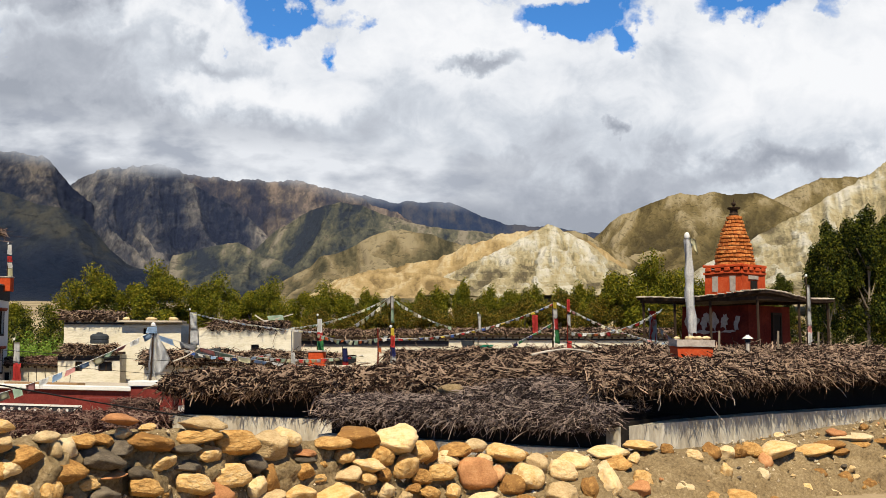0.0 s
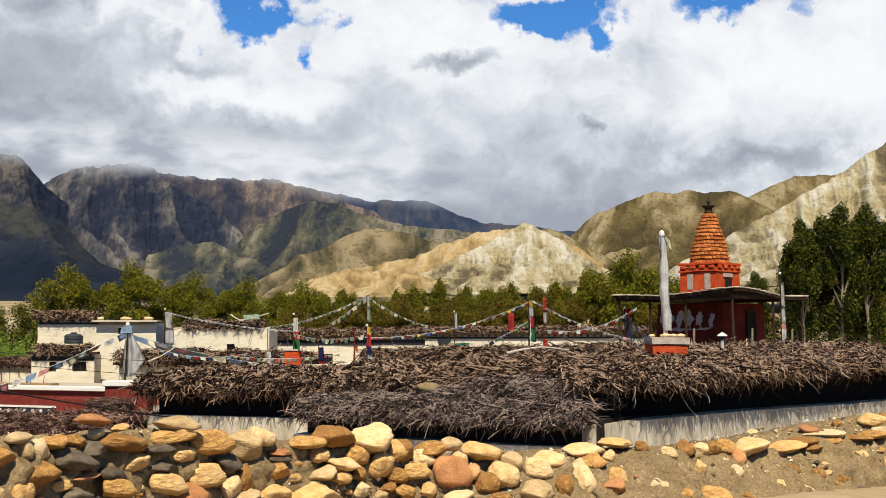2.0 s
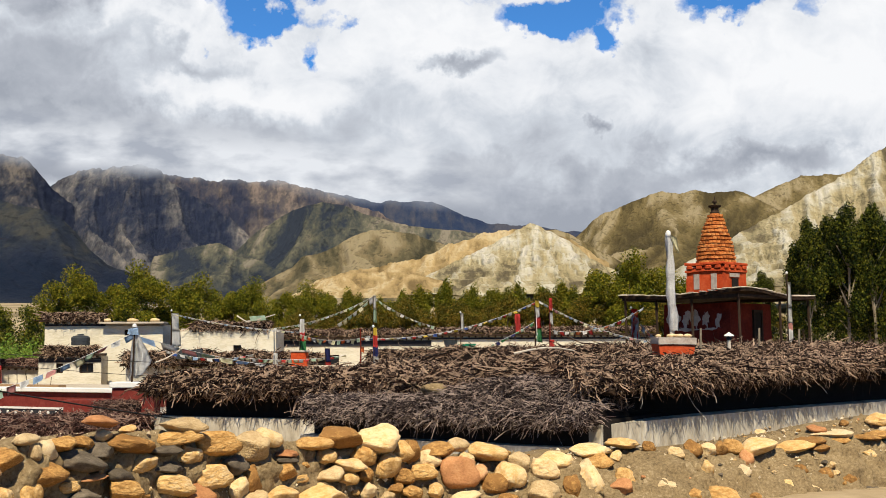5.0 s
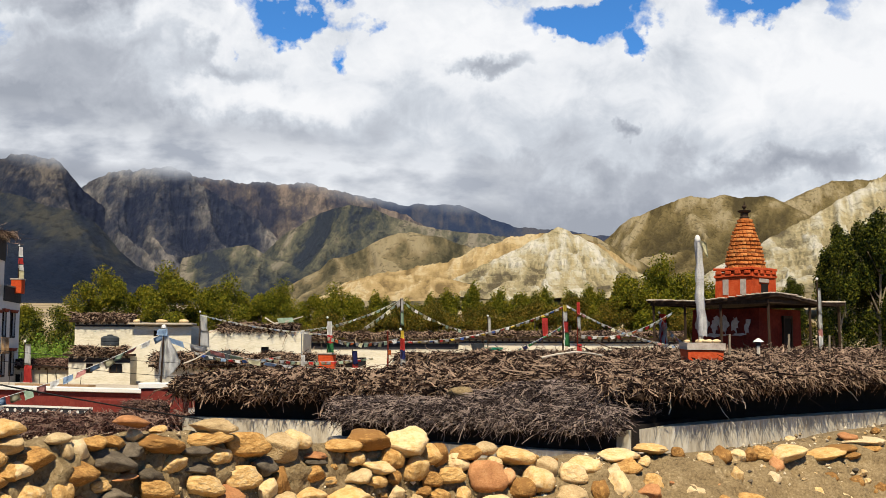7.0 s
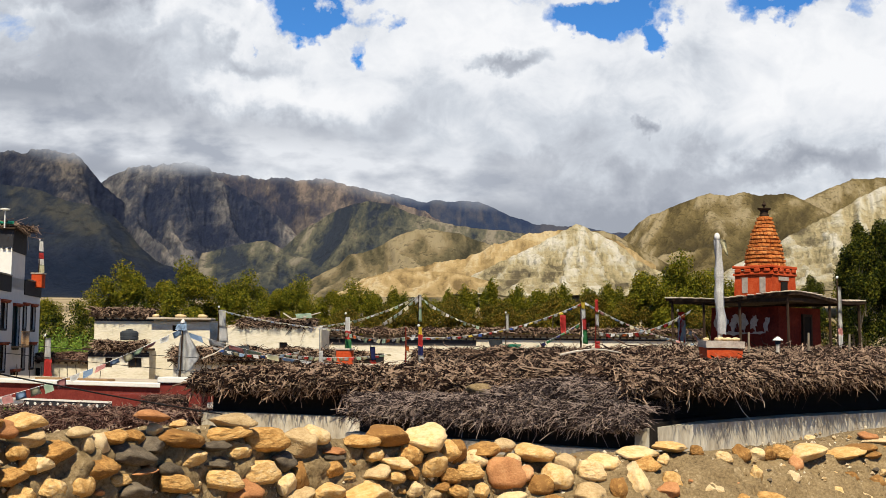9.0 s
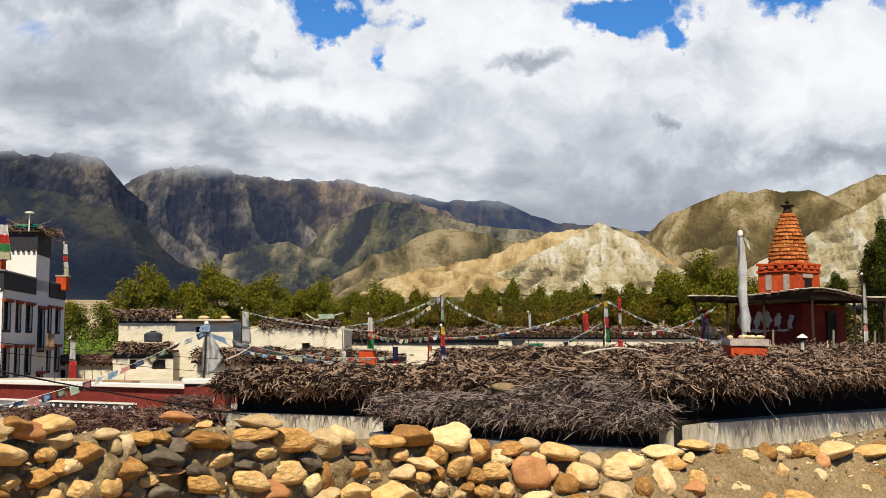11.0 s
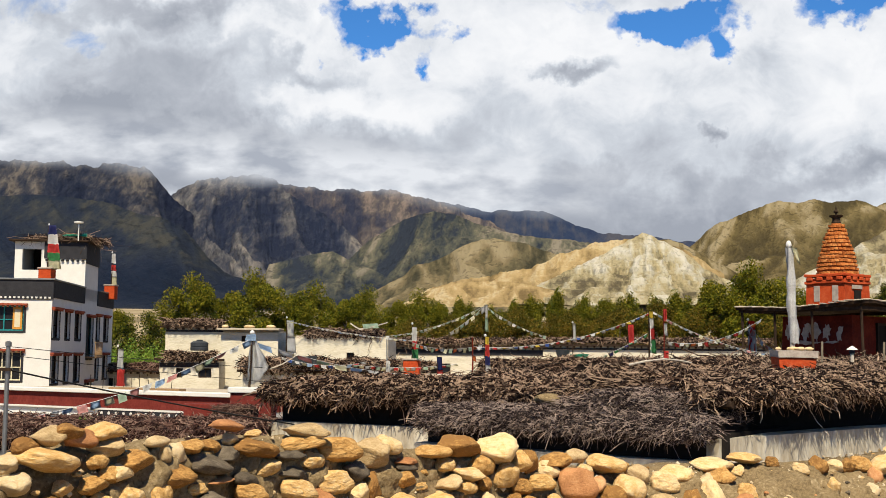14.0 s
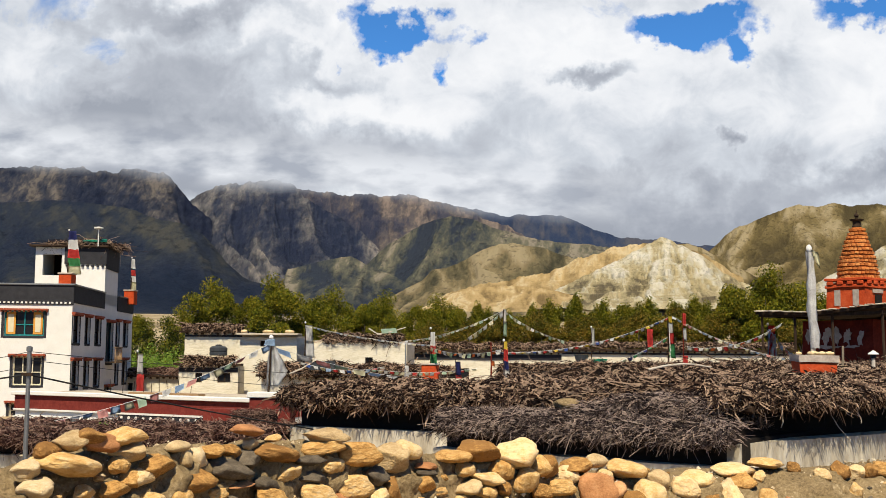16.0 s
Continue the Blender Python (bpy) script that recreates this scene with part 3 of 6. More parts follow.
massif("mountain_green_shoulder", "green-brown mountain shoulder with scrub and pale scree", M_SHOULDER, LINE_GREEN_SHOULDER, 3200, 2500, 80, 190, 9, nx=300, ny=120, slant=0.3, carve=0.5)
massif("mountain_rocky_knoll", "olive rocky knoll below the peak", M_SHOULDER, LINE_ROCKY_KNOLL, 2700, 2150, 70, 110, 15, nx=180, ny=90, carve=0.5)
massif("mountain_dark_spur", "long scrub-covered spur with cloud shade in its colour", M_SPURDARK, LINE_DARK_SPUR, 2500, 1650, 55, 230, 19, nx=320, ny=130, slant=-0.4, carve=0.4)
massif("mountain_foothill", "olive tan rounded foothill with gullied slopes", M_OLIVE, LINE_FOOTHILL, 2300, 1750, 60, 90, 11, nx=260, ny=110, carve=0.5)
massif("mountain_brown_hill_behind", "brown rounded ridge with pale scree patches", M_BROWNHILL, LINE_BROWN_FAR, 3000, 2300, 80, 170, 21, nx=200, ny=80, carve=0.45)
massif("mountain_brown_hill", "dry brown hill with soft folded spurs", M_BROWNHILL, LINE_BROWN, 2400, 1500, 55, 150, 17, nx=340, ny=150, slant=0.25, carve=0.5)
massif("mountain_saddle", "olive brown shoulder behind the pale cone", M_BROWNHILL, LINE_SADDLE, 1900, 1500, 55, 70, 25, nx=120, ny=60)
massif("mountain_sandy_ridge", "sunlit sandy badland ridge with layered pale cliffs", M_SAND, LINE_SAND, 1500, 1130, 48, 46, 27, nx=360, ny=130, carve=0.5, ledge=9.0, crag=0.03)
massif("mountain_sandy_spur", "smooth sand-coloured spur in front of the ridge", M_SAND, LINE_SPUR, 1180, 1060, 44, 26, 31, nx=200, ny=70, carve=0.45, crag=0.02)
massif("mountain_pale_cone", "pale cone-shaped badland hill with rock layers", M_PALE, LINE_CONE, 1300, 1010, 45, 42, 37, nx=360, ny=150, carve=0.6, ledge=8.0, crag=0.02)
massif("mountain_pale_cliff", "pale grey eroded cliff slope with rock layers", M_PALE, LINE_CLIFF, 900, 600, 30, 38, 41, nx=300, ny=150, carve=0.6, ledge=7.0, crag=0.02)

# ---- brushwood ----


def twigs(rng, starts, dirs, lengths, radius, hanging, bend=0.55, stations=5):
    """Many bent three-sided sticks, as vertex and face lists."""
    n = len(starts)
    d = dirs / np.linalg.norm(dirs, axis=1, keepdims=True)
    a = np.cross(d, np.array([0, 0, 1.0]) + rng.normal(size=(n, 3)) * 0.15)
    a /= np.linalg.norm(a, axis=1, keepdims=True)
    b = np.cross(d, a)
    out = np.zeros((n, stations, 3, 3))
    sway = rng.normal(size=(n, 2)) * bend * 1.7
    sway[:, 1] = np.where(hanging, np.abs(sway[:, 1]) * 0.8 - 0.12, sway[:, 1] * 0.22)
    kink = rng.normal(size=(n, stations, 2)) * np.array([0.15, 0.12])
    for s in range(stations):
        t = s / (stations - 1)
        c = starts + d * (lengths * t)[:, None] + a * (lengths * (sway[:, 0] * t * t + kink[:, s, 0]))[:, None] + b * (lengths * (sway[:, 1] * t * t + kink[:, s, 1]))[:, None]
        r = radius * (1 - 0.6 * t)
        for k in range(3):
            ang = 2 * math.pi * k / 3
            out[:, s, k] = c + a * (r * math.cos(ang))[:, None] + b * (r * math.sin(ang))[:, None]
    verts = out.reshape(-1, 3)
    base = np.arange(n) * stations * 3
    quads = []
    for s in range(stations - 1):
        for k in range(3):
            quads.append(np.stack([base + s * 3 + k, base + s * 3 + (k + 1) % 3, base + (s + 1) * 3 + (k + 1) % 3, base + (s + 1) * 3 + k], 1))
    faces = np.concatenate(quads).tolist()
    faces += np.stack([base + (stations - 1) * 3, base + (stations - 1) * 3 + 1, base + (stations - 1) * 3 + 2], 1).tolist()
    faces += np.stack([base + 2, base + 1, base], 1).tolist()
    return verts, faces


def brush_stack(name, label, line, depth, height, count, seed, material=None, overhang=0.45, size=(0.45, 1.0), thick=0.016, droop=0.5, tidy=0.55, sideways=0.6):
    """Firewood stacked along a roof edge. line: points (x, y, z) of the edge, z the underside; it reaches back by depth and up by height."""
    rng = np.random.default_rng(seed)
    P = np.array(line, float)
    seg = np.linalg.norm(np.diff(P[:, :2], axis=0), axis=1)
    cum = np.concatenate([[0], np.cumsum(seg)])
    total = cum[-1]

    def along(u):
        s = u * total
        i = np.clip(np.searchsorted(cum, s, side="right") - 1, 0, len(seg) - 1)
        f = ((s - cum[i]) / seg[i])[:, None]
        p = P[i] * (1 - f) + P[i + 1] * f
        t = (P[i + 1] - P[i])
        t[:, 2] = 0
        t /= np.linalg.norm(t, axis=1, keepdims=True)
        o = np.stack([t[:, 1], -t[:, 0], np.zeros(len(t))], 1)
        return p, t, o

    lump = [rng.uniform(0, 6.28, 3), rng.uniform(1.2, 5.0, 3)]

    def crest(u):
        s = u * total
        return height * (1 + 0.10 * sum(np.sin(s * k + q) for q, k in zip(*lump)) / 1.5)

    # the mass inside, coloured near-black for the shade between the sticks
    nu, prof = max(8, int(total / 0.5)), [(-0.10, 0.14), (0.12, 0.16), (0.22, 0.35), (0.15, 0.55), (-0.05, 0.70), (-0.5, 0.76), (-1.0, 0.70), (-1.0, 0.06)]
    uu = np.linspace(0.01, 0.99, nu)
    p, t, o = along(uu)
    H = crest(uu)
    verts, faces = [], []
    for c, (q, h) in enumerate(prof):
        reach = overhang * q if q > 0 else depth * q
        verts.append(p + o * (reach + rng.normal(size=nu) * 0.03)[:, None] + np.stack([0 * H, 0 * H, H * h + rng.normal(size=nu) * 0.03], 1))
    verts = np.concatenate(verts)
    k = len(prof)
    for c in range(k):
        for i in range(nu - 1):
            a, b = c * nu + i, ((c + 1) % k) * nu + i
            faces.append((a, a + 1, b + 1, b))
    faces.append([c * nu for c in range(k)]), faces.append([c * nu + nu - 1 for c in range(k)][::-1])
    # sticks: front, then top
    nf = int(count * tidy)
    u = rng.uniform(0, 1, count)
    p, t, o = along(u)
    H = crest(u)
    front = np.arange(count) < nf
    h = np.where(front, rng.beta(1.1, 1.0, count) * 1.06 - 0.06, 0.70 + 0.30 * rng.uniform(0, 1, count))
    back = np.where(front, rng.uniform(-0.1, 0.35, count) * np.minimum(1.0, depth), -overhang * 0.8 * rng.uniform(0, 1, count) ** 2 + depth * rng.uniform(0, 1, count))
    rim = np.where(front, overhang * (0.75 - 0.9 * np.abs(h - 0.35) ** 1.5), 0.0)
    start = p + o * (rim - back)[:, None]
    start[:, 2] += H * h
    lean = rng.normal(size=count) * sideways
    d = o * np.where(front, 1.0, rng.normal(size=count) * 0.8)[:, None] + t * np.where(front, lean, rng.normal(size=count))[:, None]
    d[:, 2] += np.where(front, 0.15 + rng.normal(size=count) * 0.22 - droop * (0.3 + np.abs(rng.normal(size=count)) * 0.9) * (1.25 - h), rng.normal(size=count) * 0.13)
    ln = rng.uniform(*size, count) * np.where(front, 0.75, 1.0)
    ln *= np.where(rng.uniform(size=count) < 0.04, 1.6, 1.0)
    rad = thick * rng.uniform(0.45, 1.5, count)
    tv, tf = twigs(rng, start - d / np.linalg.norm(d, axis=1, keepdims=True) * (ln * 0.35)[:, None], d, ln, rad, front)
    off = len(verts)
    faces += [[i + off for i in f] for f in tf]
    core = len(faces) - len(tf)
    ob = solid(name, (np.concatenate([verts, tv]).tolist(), faces), [material or M_TWIG, M_GAPSHADE], label, "firewood", "brushwood on the roofs", "stuff")
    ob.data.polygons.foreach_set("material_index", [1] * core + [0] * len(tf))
    return ob


# ---- glowing cloud sheet before the range, placed to fit the camera's view ----
def cloud_bank():
    m = bpy.data.materials.new("glowing_cloud_sheet")
    m.use_nodes = True
    nt = m.node_tree
    nt.nodes.clear()
    N, L = nt.nodes.new, nt.links.new
    out, mix, clear, glow = N("ShaderNodeOutputMaterial"), N("ShaderNodeMixShader"), N("ShaderNodeBsdfTransparent"), N("ShaderNodeEmission")
    tc, sep, n1, n2 = N("ShaderNodeTexCoord"), N("ShaderNodeSeparateXYZ"), N("ShaderNodeTexNoise"), N("ShaderNodeTexNoise")
    L(tc.outputs["Object"], sep.inputs[0])
    for n, sc in ((n1, 0.0028), (n2, 0.007)):
        mp = N("ShaderNodeMapping")
        mp.inputs["Scale"].default_value = (0.7, 1, 1.6)
        L(tc.outputs["Object"], mp.inputs[0])
        L(mp.outputs[0], n.inputs["Vector"])
        n.inputs["Scale"].default_value, n.inputs["Detail"].default_value = sc, 7

    def ma(op, a, b, clamp=False):
        q = N("ShaderNodeMath")
        q.operation, q.use_clamp = op, clamp
        for i, v in enumerate((a, b)):
            if isinstance(v, (int, float)):
                q.inputs[i].default_value = v
            else:
                L(v, q.inputs[i])
        return q.outputs[0]

    # height over a base that sinks towards the east
    base = ma("ADD", ma("MULTIPLY", sep.outputs["X"], 0.10), sep.outputs["Z"])
    lift = ma("ADD", ma("DIVIDE", ma("SUBTRACT", base, 460.0), 75.0), ma("MULTIPLY", ma("SUBTRACT", n1.outputs["Fac"], 0.5), 1.8))
    rise = ma("MULTIPLY", lift, 1.0, True)
    fall = ma("SUBTRACT", 1.0, ma("DIVIDE", ma("SUBTRACT", base, 600.0), 120.0), True)
    east = ma("DIVIDE", ma("SUBTRACT", 520.0, sep.outputs["X"]), 500.0, True)
    L(ma("MULTIPLY", ma("MULTIPLY", ma("MULTIPLY", rise, rise), ma("MINIMUM", fall, 1.0)), east), mix.inputs[0])
    r = N("ShaderNodeValToRGB")
    r.color_ramp.elements[0].position, r.color_ramp.elements[0].color = 0.35, (0.24, 0.26, 0.30, 1)
    r.color_ramp.elements[1].position, r.color_ramp.elements[1].color = 0.62, (0.46, 0.475, 0.50, 1)
    L(n2.outputs["Fac"], r.inputs[0])
    L(r.outputs[0], glow.inputs[0])
    L(clear.outputs[0], mix.inputs[1])
    L(glow.outputs[0], mix.inputs[2])
    L(mix.outputs[0], out.inputs[0])
    # flat self-lit sheet, scaled about the eye to cover the summits in view
    solid("backdrop_cloud", ([(-3600, 3930, 380), (1300, 3930, 380), (1300, 3930, 1000), (-3600, 3930, 1000)], [(0, 1, 2, 3)]), m, "soft grey glowing cloud sheet in front of the mountain tops", "cloud", kind="structure", m=Matrix.Translation((0, 0, 0.4)) @ Matrix.Scale(0.66, 4))


cloud_bank()

# ---- village houses ----


def window_unit(parent, x0, x1, z0, z1, bars=1, frame_mat=None, lintel=False, depth=0.16, rail=False):
    """A framed window set in an opening of a wall in the xz plane."""
    w = part("window", one_box(x0, x1, depth + 0.05, depth + 0.07, z0, z1), M_GLASS, parent, "dark window in its frame")
    fm = frame_mat or M_WOOD
    f = 0.07
    bm = bmesh.new()
    for a in ((x0, x0 + f, z0, z1), (x1 - f, x1, z0, z1), (x0 + f, x1 - f, z0, z0 + f), (x0 + f, x1 - f, z1 - f, z1)):
        box(bm, a[0], a[1], depth - 0.03, depth + 0.045, a[2], a[3])
    for i in range(bars):
        c = x0 + (x1 - x0) * (i + 1) / (bars + 1)
        box(bm, c - 0.03, c + 0.03, depth - 0.01, depth + 0.045, z0 + f, z1 - f)
    if rail:
        c = z0 + (z1 - z0) * 0.45
        box(bm, x0 + f, x1 - f, depth - 0.005, depth + 0.045, c - 0.025, c + 0.025)
    part("window_frame", bm, fm, w)
    if lintel:
        bm = one_box(x0 - 0.22, x1 + 0.22, -0.20, 0.0, z1 + 0.03, z1 + 0.13)
        n = max(3, int((x1 - x0 + 0.4) / 0.22))
        for i in range(n):
            c = x0 - 0.15 + (x1 - x0 + 0.3) * i / (n - 1)
            box(bm, c - 0.045, c + 0.045, -0.15, 0.0, z1 - 0.06, z1 + 0.03)
        part("lintel", bm, M_LINTEL, w, "red painted lintel with joist ends")
        bm = bmesh.new()
        box(bm, x0 - 0.14, x0, -0.012, 0.03, z0 - 0.12, z1)
        box(bm, x1, x1 + 0.14, -0.012, 0.03, z0 - 0.12, z1)
        box(bm, x0, x1, -0.012, 0.03, z0 - 0.14, z0)
        part("surround", bm, M_BLACK, w, "black painted surround")
    return w


def rough_wall(bm, seed, amount=0.03):
    for v in bm.verts:
        v.co += Vector((fbm3(v.co.z * 0.8, v.co.x * 0.5, seed), fbm3(v.co.x * 0.6, v.co.z * 0.6, seed + 3), fbm3(v.co.x * 0.7, v.co.y, seed + 7))) * amount
    return bm


def house(label, x, y, turn, width, depth, z0, z1, holes=(), mat=None, eave=True, eave_h=0.16, dark=0.0, roofed=True, group="flat-roofed village houses", bars=1):
    """A flat-roofed house; its front is the local xz plane, from the left front corner."""
    h = thing("house", pose(x, y, 0, 0, 0, turn), label, "house", group)
    mat = mat or M_WHITE
    bm = bmesh.new()
    pierced(bm, 0, width, z0, z1, 0.35, list(holes))
    bmesh.ops.subdivide_edges(bm, edges=[e for e in bm.edges if e.calc_length() > 1.2], cuts=3, use_grid_fill=True)
    part("wall", rough_wall(bm, x), mat, h)
    part("wall", rough_wall(one_box(0, 0.35, 0.354, depth, z0, z1), x + 1), mat, h)
    part("wall", rough_wall(one_box(width - 0.35, width, 0.354, depth, z0, z1), x + 2), mat, h)
    part("wall", one_box(0.354, width - 0.354, depth - 0.35, depth, z0, z1), mat, h)
    if roofed:
        part("roof", one_box(0.1, width - 0.1, 0.1, depth - 0.1, z1 + 0.004, z1 + 0.12), M_ROOFMUD, h)
    if eave:
        bm = one_box(-0.25, width + 0.25, -0.32, 0.25, z1 + 0.03, z1 + eave_h)
        n = int(width / 0.45)
        for i in range(n):
            c = 0.2 + (width - 0.4) * i / max(1, n - 1)
            box(bm, c - 0.05, c + 0.05, -0.26, 0.2, z1 - 0.09, z1 + 0.03)
        part("eave", bm, M_WOOD, h, "dark timber eave with joist ends")
    if dark:
        # black strip on the wall puts the eave's shade into the colour
        part("eave_shade_band", one_box(0.02, width - 0.02, -0.045, -0.004, z1 - dark, z1 - 0.1), M_BLACK, h, "black band painted as shade below the eave")
    for o in holes:
        window_unit(h, *o, bars=bars)
    return h


# the stepped white house and its neighbours
house("two-storey limewashed house with brushwood on its roof", -21.2, 70.5, 0, 3.75, 5, 0.9, 2.8, dark=0.22)
house("lower storey of a limewashed house with two small windows", -20.75, 68, 0, 3.6, 2.6, -2.1, 0.80, [(1.0, 1.42, -0.18, 0.38), (2.35, 3.15, -0.18, 0.38)], dark=0.36)
house("limewashed house with a pale slab roof and a small vent", -17.45, 69.5, 0, 3.5, 5, -2.1, 2.55, [(1.25, 1.55, 2.0, 2.35)], eave=False)
house("limewashed house wall with one small window", -12.7, 68, 0, 5.6, 5, -2.1, 2.25, [(3.15, 3.60, 0.75, 1.4)], eave=False)
house("long limewashed house with brushwood along its roof", -7.4, 74, 0, 9.6, 6, -2.1, 1.75, [(2.4, 3.7, 0.1, 0.75), (5.7, 7.3, 0.35, 1.1)], dark=0.45)
house("long limewashed house behind the roofs with small windows", 2.0, 80, 0, 16, 6, -2.1, 1.95, [(1.2, 2.0, 0.6, 1.25), (4.6, 5.5, 0.6, 1.25), (7.6, 8.3, 0.6, 1.2)], dark=0.22)
house("low limewashed outhouse beside a field", -30, 78, 0, 8.6, 5, -2.1, -0.10, [(2.2, 3.0, -1.2, -0.5), (6.6, 7.9, -1.1, -0.5)])
house("low limewashed house with a shaded porch", -14.0, 60.5, 0, 8.6, 6, -2.1, 0.3, eave=True)
house("low house with a dark shaded front under brushwood", -1.2, 49, -12, 6.8, 5, -2.1, 0.35, mat=M_STREAK)

FAR = dict(size=(0.16, 0.42), thick=0.032, droop=0.10)
brush_stack("brushwood", "dark brushwood stacked on the roof of a white house", [(-21.3, 70.4, 2.98), (-17.7, 70.4, 2.98)], 1.2, 0.36, 1300, 11, overhang=0.2, **FAR)
brush_stack("brushwood", "brushwood ledge between two storeys of a white house", [(-20.45, 67.9, 0.90), (-17.5, 67.9, 0.90)], 0.9, 0.42, 1500, 12, overhang=0.30, **FAR)
brush_stack("brushwood", "brushwood stacked on a limewashed house", [(-12.0, 68.1, 2.29), (-7.4, 68.1, 2.29)], 1.4, 0.45, 1700, 13, overhang=0.25, **FAR)
brush_stack("brushwood", "long dark row of brushwood along a roof edge", [(-7.3, 74.0, 2.02), (2.3, 74.0, 2.02)], 1.2, 0.32, 2400, 14, overhang=0.3, **FAR)
brush_stack("brushwood", "long dark row of brushwood along a far roof edge", [(2.2, 80, 2.22), (18, 80, 2.26)], 1.2, 0.32, 3000, 15, overhang=0.3, **FAR)
brush_stack("brushwood", "brushwood on a low outhouse roof", [(-30.0, 78.0, 0.04), (-21.6, 78.0, 0.04)], 1.2, 0.50, 1800, 16, M_TWIG_RED, overhang=0.35, **FAR)
brush_stack("brushwood", "brushwood along a low porch roof", [(-14.0, 60.4, 0.42), (-9.5, 60.2, 0.46), (-4.0, 58.5, 0.35)], 1.4, 0.60, 3600, 17, overhang=0.5, size=(0.2, 0.5), thick=0.032)
brush_stack("brushwood", "dense dark brushwood over a shaded house front", [(-1.2, 48.8, 0.50), (2.4, 48.0, 0.55), (5.6, 47.3, 0.62)], 2.4, 0.62, 3600, 18, overhang=0.55, size=(0.2, 0.5), thick=0.028)
brush_stack("brushwood", "short pile of brushwood on a terrace wall", [(-15.4, 66.0, 0.42), (-12.4, 66.0, 0.42)], 1.0, 0.6, 1000, 19, overhang=0.4, **FAR)

# the houses across the lane


def lane_house(label, x, y, turn, width, depth, z1, soffit, back=0.30):
    """A low house whose brushwood parapet rests on dark joists set back above the limewashed wall."""
    h = house(label, x, y, turn, width, depth, -2.1, z1, mat=M_STREAK, eave=False, roofed=False)
    # near-black board paints the shade in the gap below the brushwood
    part("eave", one_box(0.5 if width > 12 else 0.1, width - 0.1, back, depth - 0.2, z1 - 0.3, soffit), M_DARK, h, "near-black eave board painted as shade")
    n = int(width / 0.55)
    for i in range(n):
        c = 0.25 + (width - 0.5) * i / (n - 1)
        part("joist", one_tube([(c, -0.08, soffit - 0.02), (c + 0.03 * math.sin(i * 5), back + 0.1, soffit - 0.04)], 0.055, 6), M_WOOD, h)
    return h


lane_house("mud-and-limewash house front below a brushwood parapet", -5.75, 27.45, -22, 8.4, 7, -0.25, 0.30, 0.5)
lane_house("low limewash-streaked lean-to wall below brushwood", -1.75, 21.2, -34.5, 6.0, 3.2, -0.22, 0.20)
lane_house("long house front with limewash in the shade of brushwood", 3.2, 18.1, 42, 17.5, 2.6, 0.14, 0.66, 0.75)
house("back range of the long house under brushwood", 3.4, 24.6, 42, 15, 5.5, -2.1, 0.45, mat=M_STREAK, eave=False)
house("low house beyond the long roof, hidden by brushwood", 3.0, 35.6, 20, 14, 6, -2.1, 0.62, mat=M_STREAK, eave=False)
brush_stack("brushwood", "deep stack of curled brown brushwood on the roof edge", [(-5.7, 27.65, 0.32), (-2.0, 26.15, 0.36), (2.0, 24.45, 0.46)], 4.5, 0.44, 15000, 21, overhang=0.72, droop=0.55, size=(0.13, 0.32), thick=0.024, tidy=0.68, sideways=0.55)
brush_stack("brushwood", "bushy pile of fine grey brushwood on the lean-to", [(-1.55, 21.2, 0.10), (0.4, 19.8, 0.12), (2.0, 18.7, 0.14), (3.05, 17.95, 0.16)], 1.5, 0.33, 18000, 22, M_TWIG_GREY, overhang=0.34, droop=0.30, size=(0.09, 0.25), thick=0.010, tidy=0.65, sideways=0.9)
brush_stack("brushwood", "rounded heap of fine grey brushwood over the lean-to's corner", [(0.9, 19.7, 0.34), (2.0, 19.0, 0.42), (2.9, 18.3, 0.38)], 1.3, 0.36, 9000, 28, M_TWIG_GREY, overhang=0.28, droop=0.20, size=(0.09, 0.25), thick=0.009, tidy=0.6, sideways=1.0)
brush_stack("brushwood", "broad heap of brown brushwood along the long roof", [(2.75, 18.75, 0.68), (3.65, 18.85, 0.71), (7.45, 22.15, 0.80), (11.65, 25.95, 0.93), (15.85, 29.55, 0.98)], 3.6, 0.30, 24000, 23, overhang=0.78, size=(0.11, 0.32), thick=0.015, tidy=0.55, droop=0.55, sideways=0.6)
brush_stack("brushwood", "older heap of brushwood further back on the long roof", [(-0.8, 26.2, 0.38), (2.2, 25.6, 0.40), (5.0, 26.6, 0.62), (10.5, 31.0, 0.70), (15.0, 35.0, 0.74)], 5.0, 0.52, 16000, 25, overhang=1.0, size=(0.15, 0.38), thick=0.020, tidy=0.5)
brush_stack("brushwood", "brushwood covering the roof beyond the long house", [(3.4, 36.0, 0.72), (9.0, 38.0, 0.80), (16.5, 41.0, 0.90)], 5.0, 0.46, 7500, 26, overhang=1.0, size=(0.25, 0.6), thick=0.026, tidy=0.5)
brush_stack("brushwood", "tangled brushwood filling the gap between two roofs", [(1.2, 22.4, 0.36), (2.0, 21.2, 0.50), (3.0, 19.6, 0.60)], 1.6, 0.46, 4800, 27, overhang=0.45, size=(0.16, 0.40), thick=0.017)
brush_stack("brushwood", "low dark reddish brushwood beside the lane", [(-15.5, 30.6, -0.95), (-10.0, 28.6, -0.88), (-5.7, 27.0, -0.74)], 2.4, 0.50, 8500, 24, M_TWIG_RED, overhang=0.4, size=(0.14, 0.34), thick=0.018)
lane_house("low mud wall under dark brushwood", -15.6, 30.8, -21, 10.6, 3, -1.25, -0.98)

# ---- shrine with its spired top ----


